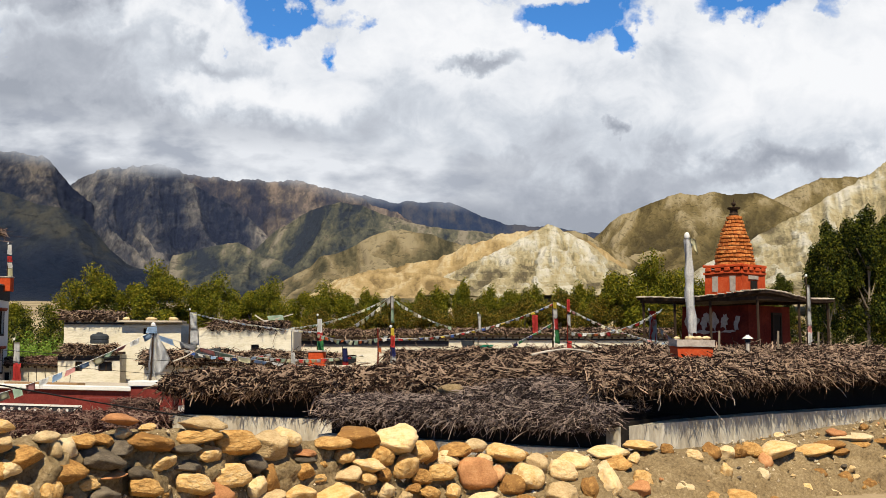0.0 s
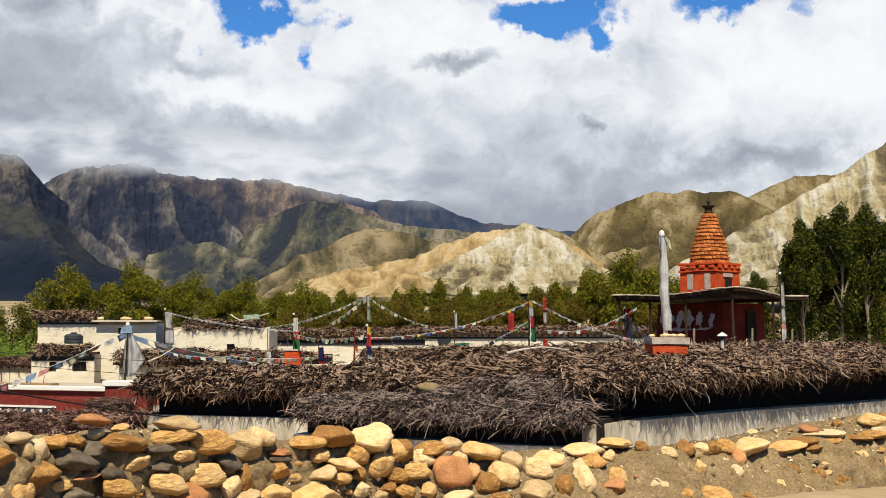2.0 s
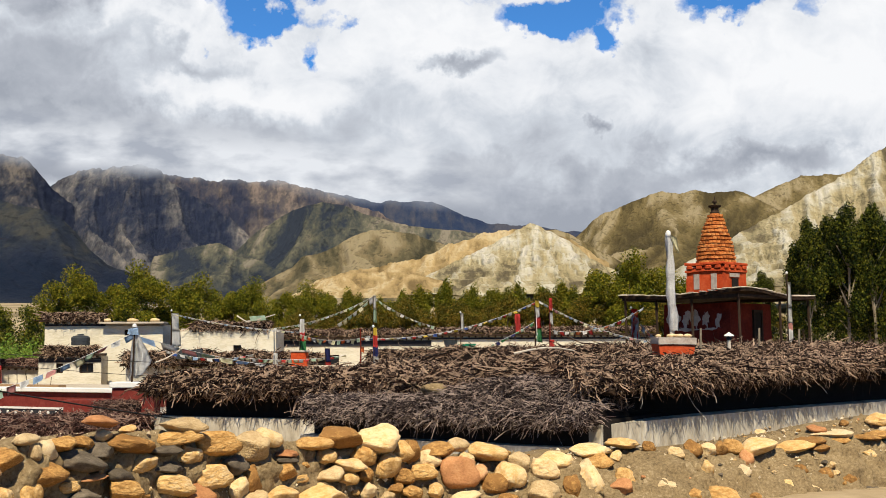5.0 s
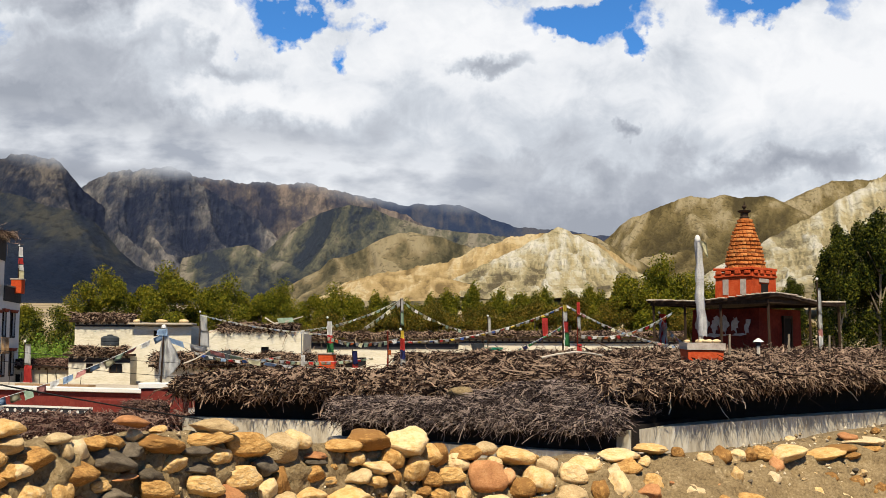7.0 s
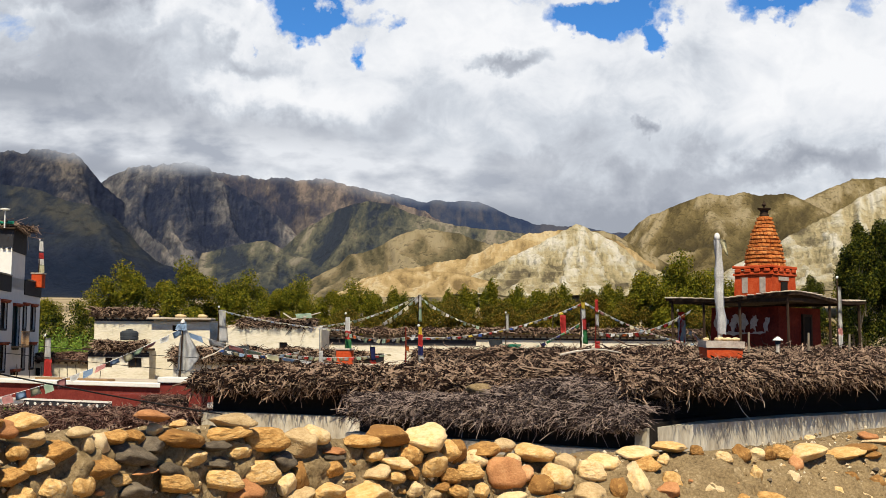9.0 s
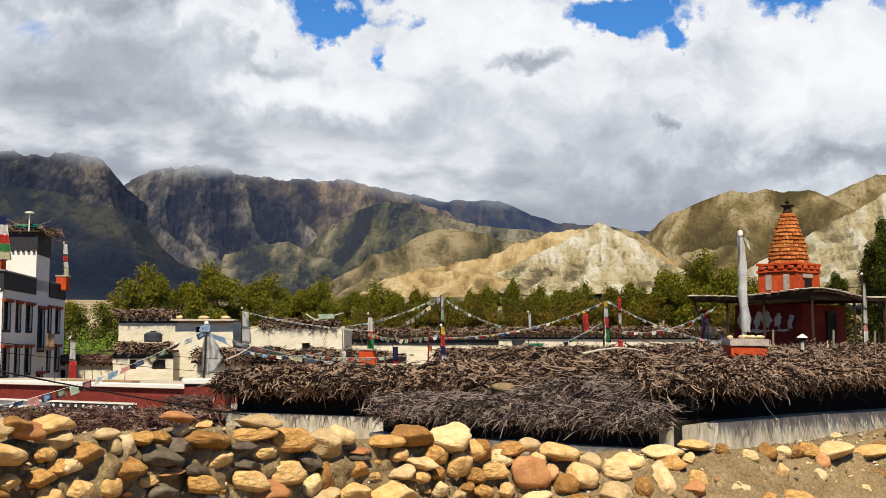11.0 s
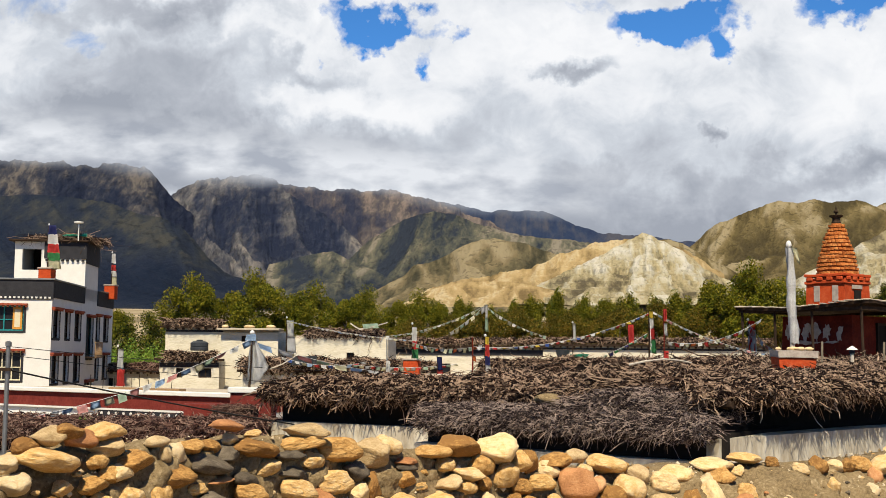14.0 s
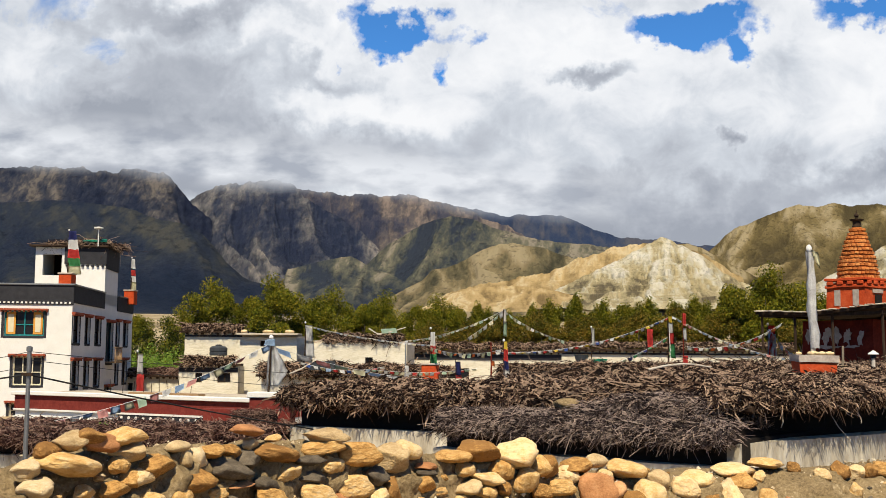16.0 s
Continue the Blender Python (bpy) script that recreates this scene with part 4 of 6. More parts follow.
def shrine():
    s = thing("shrine", pose(14.15, 50.6, 0, 0, 0, 42), "red ochre shrine with a stepped orange spire under a timber canopy", "shrine")
    bm = one_box(-1.78, 1.78, -1.78, 1.78, -2.0, 3.1)
    for v in bm.verts:
        if v.co.z > 0:
            v.co.x *= 0.93
            v.co.y *= 0.93
    bmesh.ops.subdivide_edges(bm, edges=bm.edges[:], cuts=5, use_grid_fill=True)
    part("wall", rough_wall(bm, 4.0, 0.05), M_SHRINE, s, "red ochre battered wall")
    # doorway on the face turned to the right, a near-black block for its shaded inside; flaking white ornament on the
    # other
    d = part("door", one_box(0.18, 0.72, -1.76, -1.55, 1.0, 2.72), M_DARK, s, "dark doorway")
    part("door_frame", box(box(one_box(0.08, 0.18, -1.79, -1.58, 1.0, 2.82), 0.72, 0.82, -1.79, -1.58, 1.0, 2.82), 0.18, 0.72, -1.79, -1.58, 2.72, 2.82), M_WOOD, d)
    worn = random.Random(11)
    for x, w, z, hgt in ((-1.35, 0.12, 2.45, 0.62), (-0.95, 0.20, 2.40, 0.80), (-0.45, 0.17, 2.48, 0.72), (0.0, 0.22, 2.40, 0.82), (0.55, 0.16, 2.44, 0.70), (1.15, 0.14, 2.40, 0.66), (-0.5, 0.55, 1.98, 0.16), (0.75, 0.34, 2.0, 0.14)):
        bm = bmesh.new()
        ring = []
        for k in range(18):
            a = 2 * math.pi * k / 18
            r = 1 + worn.uniform(-0.38, 0.30)
            yy, zz = -(x + w * r * math.cos(a) + 0.3 * w * math.sin(3 * a)), z + hgt * 0.5 * r * math.sin(a)
            ring.append(bm.verts.new((-1.735 + 0.022 * (zz - 2.0), yy, zz)))
        f = bm.faces.new(ring)
        bmesh.ops.triangulate(bm, faces=bmesh.ops.extrude_face_region(bm, geom=[f])["geom"][-1:] + [f])
        bmesh.ops.translate(bm, verts=ring, vec=(-0.02, 0, 0))
        part("ornament", bm, M_OLDPAINT, s, "worn white painted scroll")
    # terrace box
    bm = one_box(-0.93, 0.93, -0.93, 0.93, 3.55, 4.75)
    bmesh.ops.subdivide_edges(bm, edges=bm.edges[:], cuts=5, use_grid_fill=True)
    part("terrace", rough_wall(bm, 8.0, 0.05), M_ORANGE, s, "orange ochre terrace block")
    for half, za, zb in ((0.985, 4.50, 4.62), (1.0, 4.80, 4.92)):
        bm = one_box(-half, half, -half, half, za, zb, 0.02)
        bmesh.ops.subdivide_edges(bm, edges=[e for e in bm.edges if e.calc_length() > 1], cuts=6)
        part("cornice", rough_wall(bm, za * 3, 0.04), M_ORANGE, s)
    for k in range(4):
        a = -0.72 + 0.48 * k
        part("moulding", one_box(a - 0.15, a + 0.15, -1.03, -0.94, 4.63, 4.79, 0.03), M_ORANGE, s)
        part("moulding", one_box(-1.03, -0.94, a - 0.15, a + 0.15, 4.63, 4.79, 0.03), M_ORANGE, s)
    for a in (-0.48, 0.40):
        part("panel", one_box(-0.965, -0.935, a - 0.14, a + 0.14, 3.75, 4.42), M_OLDPAINT, s, "faded white painted panel")
    part("panel", one_box(-0.42, 0.34, -0.965, -0.935, 4.28, 4.44), M_OLDPAINT, s, "faded white painted panel")
    # near-black block paints the shade inside the niche
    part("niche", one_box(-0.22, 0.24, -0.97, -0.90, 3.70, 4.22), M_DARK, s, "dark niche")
    # spire of brick courses
    courses = 13
    for i in range(courses):
        t = i / courses
        z = 4.92 + 2.22 * t
        r0, r1 = (0.24 + 0.64 * (1 - q) ** 0.85 * (1 + 0.35 * q * (1 - q)) for q in (t, (i + 1) / courses))
        if i == 0:
            r0 = 0.84
        n = max(10, int(2 * math.pi * r0 / 0.17))
        bm = lathe(bmesh.new(), [(r1 - 0.02, z), (r1 - 0.02, z + 0.172)], 20)
        ring = part("course", bm, M_CONE, s)
        shared = mesh_of(one_box(-0.075, 0.075, -0.06, 0.05, 0.0, 0.115, 0.018), "brick", M_CONE)
        for k in range(n):
            a = 2 * math.pi * (k + 0.5 * (i % 2)) / n
            b = new("brick", shared)
            b.parent = ring
            rr = r0 - 0.03 + 0.02 * math.sin(k * 12.9 + i * 7.7)
            b.matrix_basis = pose(rr * math.cos(a), rr * math.sin(a), z + 0.012 * math.sin(k * 5.1 + i), 0, 3 * math.sin(k * 3.3), math.degrees(a) + 90 + 6 * math.sin(k * 8.1 + i * 3)) @ Matrix.Scale(2 * math.pi * r0 / n / 0.155, 4, (1, 0, 0))
    bm = lathe(bmesh.new(), [(0.20, 7.10), (0.20, 7.22), (0.17, 7.24), (0.17, 7.40), (0.27, 7.44), (0.30, 7.50), (0.05, 7.53), (0.05, 7.60), (0.10, 7.64), (0.10, 7.70), (0.03, 7.76), (0.01, 7.92)], 14)
    part("finial", bm, M_WOOD, s, "dark weathered finial")
    # canopy on posts
    bm = bmesh.new()
    half = 3.05
    n = 14
    grid = {}
    for lvl, zz in ((0, 3.42), (1, 3.54)):
        for i in range(n + 1):
            for j in range(n + 1):
                x, y = -half + 2 * half * i / n, -half + 2 * half * j / n
                sag = 0.10 * math.sin(x * 0.9 + 0.5) * math.cos(y * 0.8) - 0.05 * (abs(x) + abs(y)) / half + 0.16 * max(0.0, 1 - math.hypot(x + 2.6, y + 2.6) / 3)
                grid[lvl, i, j] = bm.verts.new((x, y, zz + sag + 0.02 * fbm3(x * 2, y * 2, 1)))
    for i in range(n):
        for j in range(n):
            for lvl in (0, 1):
                bm.faces.new([grid[lvl, i + a, j + b] for a, b in ((0, 0), (1, 0), (1, 1), (0, 1))])
    for i in range(n):
        for j, flip in ((0, 0), (n, 1)):
            bm.faces.new((grid[0, i, j], grid[0, i + 1, j], grid[1, i + 1, j], grid[1, i, j]))
            bm.faces.new((grid[0, j, i], grid[0, j, i + 1], grid[1, j, i + 1], grid[1, j, i]))
    part("canopy", bm, M_WOOD, s, "sagging dark timber canopy with earth on top")
    rng = random.Random(5)
    slab = [mesh_of(one_box(-0.22 - 0.03 * k, 0.22, -0.14, 0.14 + 0.02 * k, 0, 0.05, 0.015), "roof_slate", M_OLDPAINT if k == 0 else M_ROOFMUD) for k in range(3)]
    for side in range(4):
        for k in range(15):
            q = -half + 0.2 + 2 * (half - 0.2) * k / 14
            x, y = ((q, -half + 0.1), (-half + 0.1, q), (q, half - 0.1), (half - 0.1, q))[side]
            b = new("roof_slate", slab[rng.randrange(3)])
            b.parent = s
            sag = 0.10 * math.sin(x * 0.9 + 0.5) * math.cos(y * 0.8) - 0.05 * (abs(x) + abs(y)) / half + 0.16 * max(0.0, 1 - math.hypot(x + 2.6, y + 2.6) / 3)
            b.matrix_basis = pose(x, y, 3.54 + sag, rng.uniform(-5, 5), rng.uniform(-5, 5), rng.uniform(-25, 25))
    for x, y in ((-2.85, -2.85), (2.85, -2.85), (-2.85, 2.85), (2.85, 2.85), (-2.85, -0.6), (-2.85, 1.2), (0.4, -2.85)):
        part("post", one_tube([(x, y, -2.0), (x + 0.03, y, 1.5), (x, y + 0.02, 3.45)], [0.07, 0.06, 0.055], 7), M_WOOD, s)
    for y in (-2.85, 2.85):
        part("beam", one_box(-3.0, 3.0, y - 0.07, y + 0.07, 3.27, 3.41), M_WOOD, s)
    for x in (-2.85, 2.85):
        part("beam", one_box(x - 0.07, x + 0.07, -2.77, 2.77, 3.25, 3.40), M_WOOD, s)


shrine()

# ---- flags, poles and strings ----


def cloth_sheet(pts_top, pts_bottom, n=8, m=10, fold=0.05, seed=1.0):
    """A hanging cloth between two lines of points, with folds."""
    bm = bmesh.new()
    top = [Vector(p) for p in pts_top]
    bot = [Vector(p) for p in pts_bottom]

    def at(line, u):
        f = u * (len(line) - 1)
        i = min(int(f), len(line) - 2)
        return line[i].lerp(line[i + 1], f - i)

    grid = []
    for j in range(m + 1):
        v = j / m
        row = []
        for i in range(n + 1):
            u = i / n
            p = at(top, u).lerp(at(bot, u), v)
            p.y += fold * math.sin(u * 9 + seed + v * 1.5) * (0.4 + v) + fold * 0.5 * fbm3(u * 3, v * 3, seed)
            p.x += fold * 0.6 * fbm3(u * 2, v * 4, seed + 3) * v
            row.append(bm.verts.new(p))
        grid.append(row)
    for a, b in zip(grid, grid[1:]):
        for i in range(n):
            bm.faces.new((a[i], a[i + 1], b[i + 1], b[i]))
    bmesh.ops.solidify(bm, geom=bm.faces[:], thickness=0.006)
    return bm


def flag_pole(x, y, z0, z1, label, segments, radius=0.03, width=0.3, seed=1.0, base=None, mat=None, cap=True, base_mat=None):
    """An upright pole with a narrow wind-wrapped banner; segments: (colour, from, to) as fractions of its height from the top."""
    f = thing("flag_pole", pose(x, y, z0), label, "flag pole", "flag poles on the roofs")
    h = z1 - z0
    part("pole", one_tube([(0, 0, 0), (0.02, 0, h * 0.5), (0, 0, h)], [radius, radius * 0.9, radius * 0.7], 7), mat or M_WOOD, f)
    for i, (col, a, b) in enumerate(segments):
        za, zb = h * (1 - a), h * (1 - b)
        bm = cloth_sheet([(0.0, -0.03, za), (width * (0.5 + 0.5 * b), 0, za)], [(0.0, -0.03, zb), (width * (0.55 + 0.6 * b), 0.02, zb - 0.05)], 6, 6, 0.05, seed + i)
        part("banner", bm, M_FLAG[col] if col in M_FLAG else M_CLOTH, f, col.replace("_", " ") + " cotton banner", True)
    if cap:
        part("knob", lathe(bmesh.new(), [(0.02, h), (0.05, h + 0.03), (0.055, h + 0.07), (0.02, h + 0.11)], 8), M_CLOTH, f)
    if base:
        w, hb = base
        part("base", one_box(-w / 2, w / 2, -w / 2, w / 2, -hb, 0.0, 0.03), base_mat or M_ORANGE, f, "white plastered masonry base" if base_mat else "orange painted masonry base")
        part("base_cap", one_box(-w / 2 - 0.05, w / 2 + 0.05, -w / 2 - 0.05, w / 2 + 0.05, 0.0, 0.09, 0.02), M_OLDPAINT, f)
    return f


# tall white banner on its ochre base at the roof edge
def tall_banner():
    f = thing("banner_pole", pose(6.02, 25.0, 0), "tall pole wrapped in a white banner on an orange stone-topped base", "flag pole")
    bm = one_box(-0.37, 0.37, -0.37, 0.37, 0.55, 1.38)
    bmesh.ops.subdivide_edges(bm, edges=bm.edges[:], cuts=4, use_grid_fill=True)
    part("base", rough_wall(bm, 2.0, 0.05), M_ORANGE, f, "orange ochre masonry base")
    bm = one_box(-0.41, 0.41, -0.41, 0.41, 1.385, 1.53)
    bmesh.ops.subdivide_edges(bm, edges=bm.edges[:], cuts=4, use_grid_fill=True)
    part("base_cap", rough_wall(bm, 5.0, 0.05), M_OLDPAINT, f, "worn whitewashed cap")
    rng = random.Random(3)
    for i in range(12):
        bm = bmesh.new()
        bmesh.ops.create_icosphere(bm, subdivisions=2, radius=0.06 * rng.uniform(0.7, 1.3), matrix=pose(rng.uniform(-0.33, 0.33), rng.uniform(-0.33, 0.1), 1.56) @ Matrix.Diagonal((1.3, 1, 0.7, 1)))
        part("stone", bm, M_STONE_PALE, f, smooth=True)
    part("pole", one_tube([(-0.02, 0, 1.5), (0.0, 0, 2.6), (-0.06, 0, 3.80)], [0.05, 0.045, 0.035], 8), M_BRANCH, f)
    bm = bmesh.new()
    rings = []
    for j in range(19):
        v = j / 18
        z = 3.72 - 2.05 * v
        cx = -0.05 + 0.06 * v
        rr = 0.065 + 0.030 * v * (1 - 0.4 * max(0, v - 0.75) * 4) + 0.007 * math.sin(v * 23)
        rings.append([bm.verts.new((cx + rr * (1 + 0.38 * math.sin(3 * a + v * 9) + 0.12 * math.sin(7 * a - v * 13)) * math.cos(a), rr * (1 + 0.38 * math.cos(4 * a + v * 7)) * math.sin(a), z + 0.02 * math.sin(5 * a))) for a in (2 * math.pi * k / 16 for k in range(16))])
    for r, s in zip(rings, rings[1:]):
        for k in range(16):
            bm.faces.new((r[k], r[(k + 1) % 16], s[(k + 1) % 16], s[k]))
    part("banner", bm, M_OLDCLOTH, f, "wrapped white cotton banner", True)
    part("topknot", lathe(bmesh.new(), [(0.03, 3.70), (0.06, 3.74), (0.065, 3.78), (0.05, 3.84), (0.02, 3.87)], 10, (-0.06, 0)), M_CLOTH, f, smooth=True)
    part("scarf", cloth_sheet([(-0.03, -0.06, 3.76), (0.12, -0.03, 3.70)], [(0.10, -0.08, 3.40), (0.16, -0.05, 3.36)], 5, 5, 0.03, 2.0), M_FLAG["cream"], f, "creased cream scarf", True)


tall_banner()

# white banner on a whitewashed pier, with its maroon wall
def pier():
    p = thing("gate_pier", pose(-7.35, 33.0, 0), "maroon wall pier with a white cap", "wall pier")
    part("pier", one_box(-0.55, 0.62, -0.4, 0.4, -2.0, 0.22), M_MAROON, p)
    part("pier_cap", one_box(-0.62, 0.68, -0.47, 0.47, 0.224, 0.38, 0.02), M_PLASTER, p, "white plaster cap")
    f = thing("banner_pole", pose(-7.45, 33.0, 0.38), "leaning pole with a billowing white cotton banner", "flag pole")
    part("pole", one_tube([(0, 0, 0), (0.03, 0, 0.8), (0.05, 0, 1.52)], [0.035, 0.03, 0.02], 7), M_WOOD, f)
    part("banner", cloth_sheet([(0.02, 0, 1.50), (0.10, 0.02, 1.48), (0.16, 0, 1.36)], [(-0.06, 0, 0.08), (0.10, 0.05, 0.10), (0.34, 0.02, 0.22), (0.52, 0, 0.62)], 14, 18, 0.09, 4.0), M_CLOTH, f, "white cotton banner", True)
    part("scarf", cloth_sheet([(-0.10, -0.04, 1.50), (0.16, -0.05, 1.52)], [(-0.16, -0.05, 1.34), (0.18, -0.06, 1.32)], 5, 4, 0.03, 6.0), M_FLAG["pale_blue"], f, "blue scarf", True)
    part("knob", lathe(bmesh.new(), [(0.02, 1.50), (0.07, 1.54), (0.06, 1.60), (0.02, 1.64)], 8, (0.05, 0)), M_CLOTH, f)


pier()

flag_pole(-1.42, 45.0, 0.30, 2.02, "bare red-brown pole with prayer flags tied on", [("orange", 0.42, 0.52)], 0.035, 0.18, 1.0, mat=M_SHRINE, cap=False)
flag_pole(-0.92, 45.0, 0.30, 2.05, "pole with a worn yellow, red and blue banner", [("yellow", 0.0, 0.16), ("red", 0.16, 0.42), ("navy", 0.42, 0.62), ("white", 0.62, 0.95)], 0.03, 0.22, 2.0)
flag_pole(-4.6, 55.0, 1.05, 2.75, "pole with white, red and green banner on an orange base", [("white", 0.08, 0.45), ("red", 0.45, 0.68), ("green", 0.68, 0.98)], 0.03, 0.28, 3.0, base=(0.78, 1.0))
flag_pole(-5.5, 52.0, 0.25, 2.0, "grey pole with a hanging white cloth", [("white", 0.55, 0.98)], 0.035, 0.16, 4.0, mat=M_METAL, cap=False)
flag_pole(-3.1, 50.0, 0.30, 1.35, "short pole with a pointed grey and red cloth", [("navy", 0.1, 0.65), ("red", 0.65, 1.0)], 0.025, 0.26, 5.0, cap=False)
flag_pole(3.4, 62.0, 1.0, 3.05, "thin pole with a narrow white banner", [("white", 0.0, 0.45)], 0.03, 0.22, 6.0)
flag_pole(15.4, 45.0, 1.0, 4.1, "leaning pole with a white banner beside the canopy", [("white", 0.10, 0.42), ("white", 0.42, 0.62), ("pink", 0.62, 0.70), ("white", 0.70, 0.98)], 0.04, 0.20, 7.0)
flag_pole(10.6, 52.0, 1.0, 2.95, "pole with a red and white banner below the canopy", [("red", 0.0, 0.7), ("white", 0.2, 0.95)], 0.04, 0.34, 8.0, base=(0.8, 0.5))
flag_pole(6.35, 48.0, 0.9, 3.30, "red-painted pole with tied prayer flags", [("red", 0.0, 0.2), ("white", 0.25, 0.45), ("red", 0.72, 0.98)], 0.03, 0.20, 9.0, mat=M_SHRINE, cap=False)
flag_pole(5.75, 48.0, 0.9, 3.20, "pole with bright yellow, white, red and green banner", [("yellow", 0.0, 0.12), ("white", 0.12, 0.30), ("red", 0.30, 0.5), ("green", 0.5, 0.74)], 0.04, 0.30, 10.0, cap=False)
flag_pole(5.1, 50.0, 1.6, 2.75, "short red banner on a thin pole", [("red", 0.05, 0.7)], 0.03, 0.28, 11.0, cap=False)
flag_pole(-12.0, 62.0, 1.2, 3.2, "short pole with a draped white cloth on the roof", [("white", 0.05, 0.5), ("white", 0.5, 0.9)], 0.04, 0.5, 12.0)
flag_pole(-1.2, 58.0, 1.2, 3.85, "thin pole holding strings of white and green flags", [("white", 0.0, 0.25), ("pale_green", 0.25, 0.5)], 0.03, 0.22, 13.0, cap=False)
flag_pole(-19.2, 56.0, -2.0, 1.55, "tall banner pole in white, red and green", [("white", 0.02, 0.30), ("red", 0.30, 0.66), ("green", 0.66, 0.92)], 0.035, 0.45, 14.0)


def flag_string(label, a, b, sag, n, colours, size=(0.3, 0.3), seed=1, cord=0.007, gap=1.0):
    """A sagging cord from a to b with n small flags."""
    s = thing("prayer_flag_string", Matrix.Identity(4), label, "prayer flags", "strings of prayer flags")
    a, b = Vector(a), Vector(b)

    def at(u):
        p = a.lerp(b, u)
        p.z -= sag * 4 * u * (1 - u)
        return p

    part("cord", one_tube([at(k / 24) for k in range(25)], cord, 4), M_CLOTH, s)
    rng = random.Random(seed)
    for i in range(n):
        u0 = (i + 0.15) / n
        u1 = u0 + 0.7 * gap / n
        p, q = at(u0), at(min(1, u1))
        k = rng.uniform(0.6, 1.1)
        drop = Vector((rng.uniform(-0.4, 0.4) * size[0], rng.uniform(-0.3, 0.3) * size[0], -size[1] * k))
        bm = cloth_sheet([p, q], [p + drop, q + drop + Vector((0, 0, rng.uniform(-0.3, 0.3) * size[1]))], 3, 3, 0.04, seed + i)
        part("flag", bm, M_FLAG[colours[i % len(colours)]], s, smooth=True)


FADED = ["pale_blue", "white", "pink", "pale_green", "cream"]
flag_string("bright faded prayer flags sagging from the white banner to a roof", (-7.4, 33.0, 1.78), (-12.5, 30.0, -0.35), 0.25, 17, ["pale_blue", "white", "pink", "pale_green", "cream", "pale_blue", "pink"], (0.22, 0.20), 1)
flag_string("prayer flags hanging across the low roofs", (-7.4, 33.0, 1.70), (-3.4, 45.0, 0.55), 0.22, 10, FADED, (0.2, 0.14), 2)
flag_string("tight string of small prayer flags across a white house", (-12.0, 62.0, 3.1), (-4.6, 55.0, 2.0), 0.15, 30, ["white", "cream", "white", "pale_blue", "white"], (0.12, 0.08), 3)
flag_string("string of small flags over the roofs", (-7.0, 66.0, 2.35), (-1.2, 58.0, 3.8), 0.30, 22, ["white", "cream", "pale_green"], (0.16, 0.12), 4)
flag_string("string of white flags falling from a pole", (-1.2, 58.0, 3.8), (2.0, 62.0, 2.35), 0.2, 14, ["white", "pale_green", "cream"], (0.18, 0.16), 5)
flag_string("faded flags bunched along a rope", (-1.2, 58.0, 3.8), (-3.0, 58.0, 2.4), 0.08, 7, ["white", "pale_green", "cream"], (0.25, 0.22), 6)
flag_string("flags strung between two roof poles", (-4.6, 55.0, 1.9), (-1.0, 45.0, 1.75), 0.25, 16, ["cream", "pale_green", "orange", "white"], (0.2, 0.18), 7)
flag_string("string of small flags rising to the tied poles", (-1.3, 45.0, 1.65), (5.8, 48.0, 3.15), 0.45, 34, ["white", "blue", "white", "red", "white", "yellow"], (0.15, 0.10), 8)
flag_string("string of small flags falling from the tied poles", (5.9, 48.0, 3.2), (11.0, 48.5, 1.45), 0.30, 24, ["white", "pale_blue", "white", "pink", "cream"], (0.15, 0.11), 9)
flag_string("string of faded flags running up to the canopy", (6.5, 48.0, 1.95), (10.2, 47.3, 2.9), 0.40, 16, ["white", "red", "white", "cream", "orange"], (0.18, 0.15), 10)
flag_string("grey flags tied on a rope stay", (5.8, 48.0, 2.6), (5.35, 44.0, 1.35), 0.05, 8, ["white", "cream"], (0.12, 0.1), 11)
flag_string("dark rope stay with green scraps", (5.7, 48.0, 2.3), (3.7, 46.0, 1.35), 0.05, 9, ["green", "navy", "pale_green"], (0.14, 0.12), 12)
flag_string("bright flags lying along the brushwood", (-7.0, 57.0, 0.95), (-11.5, 58.0, 1.15), 0.30, 13, ["white", "red", "pale_blue", "cream", "white", "blue"], (0.24, 0.16), 13)
flag_string("flags along a low roof edge", (-2.2, 50.5, 0.95), (-7.0, 52.0, 0.85), 0.15, 18, ["cream", "pale_green", "red", "white"], (0.2, 0.14), 14)
flag_string("white and pink flags falling from the canopy pole", (10.6, 52.0, 2.9), (11.9, 51.0, 1.5), 0.3, 9, ["white", "pink", "white"], (0.22, 0.2), 15)

# ---- three-storey plastered house ----


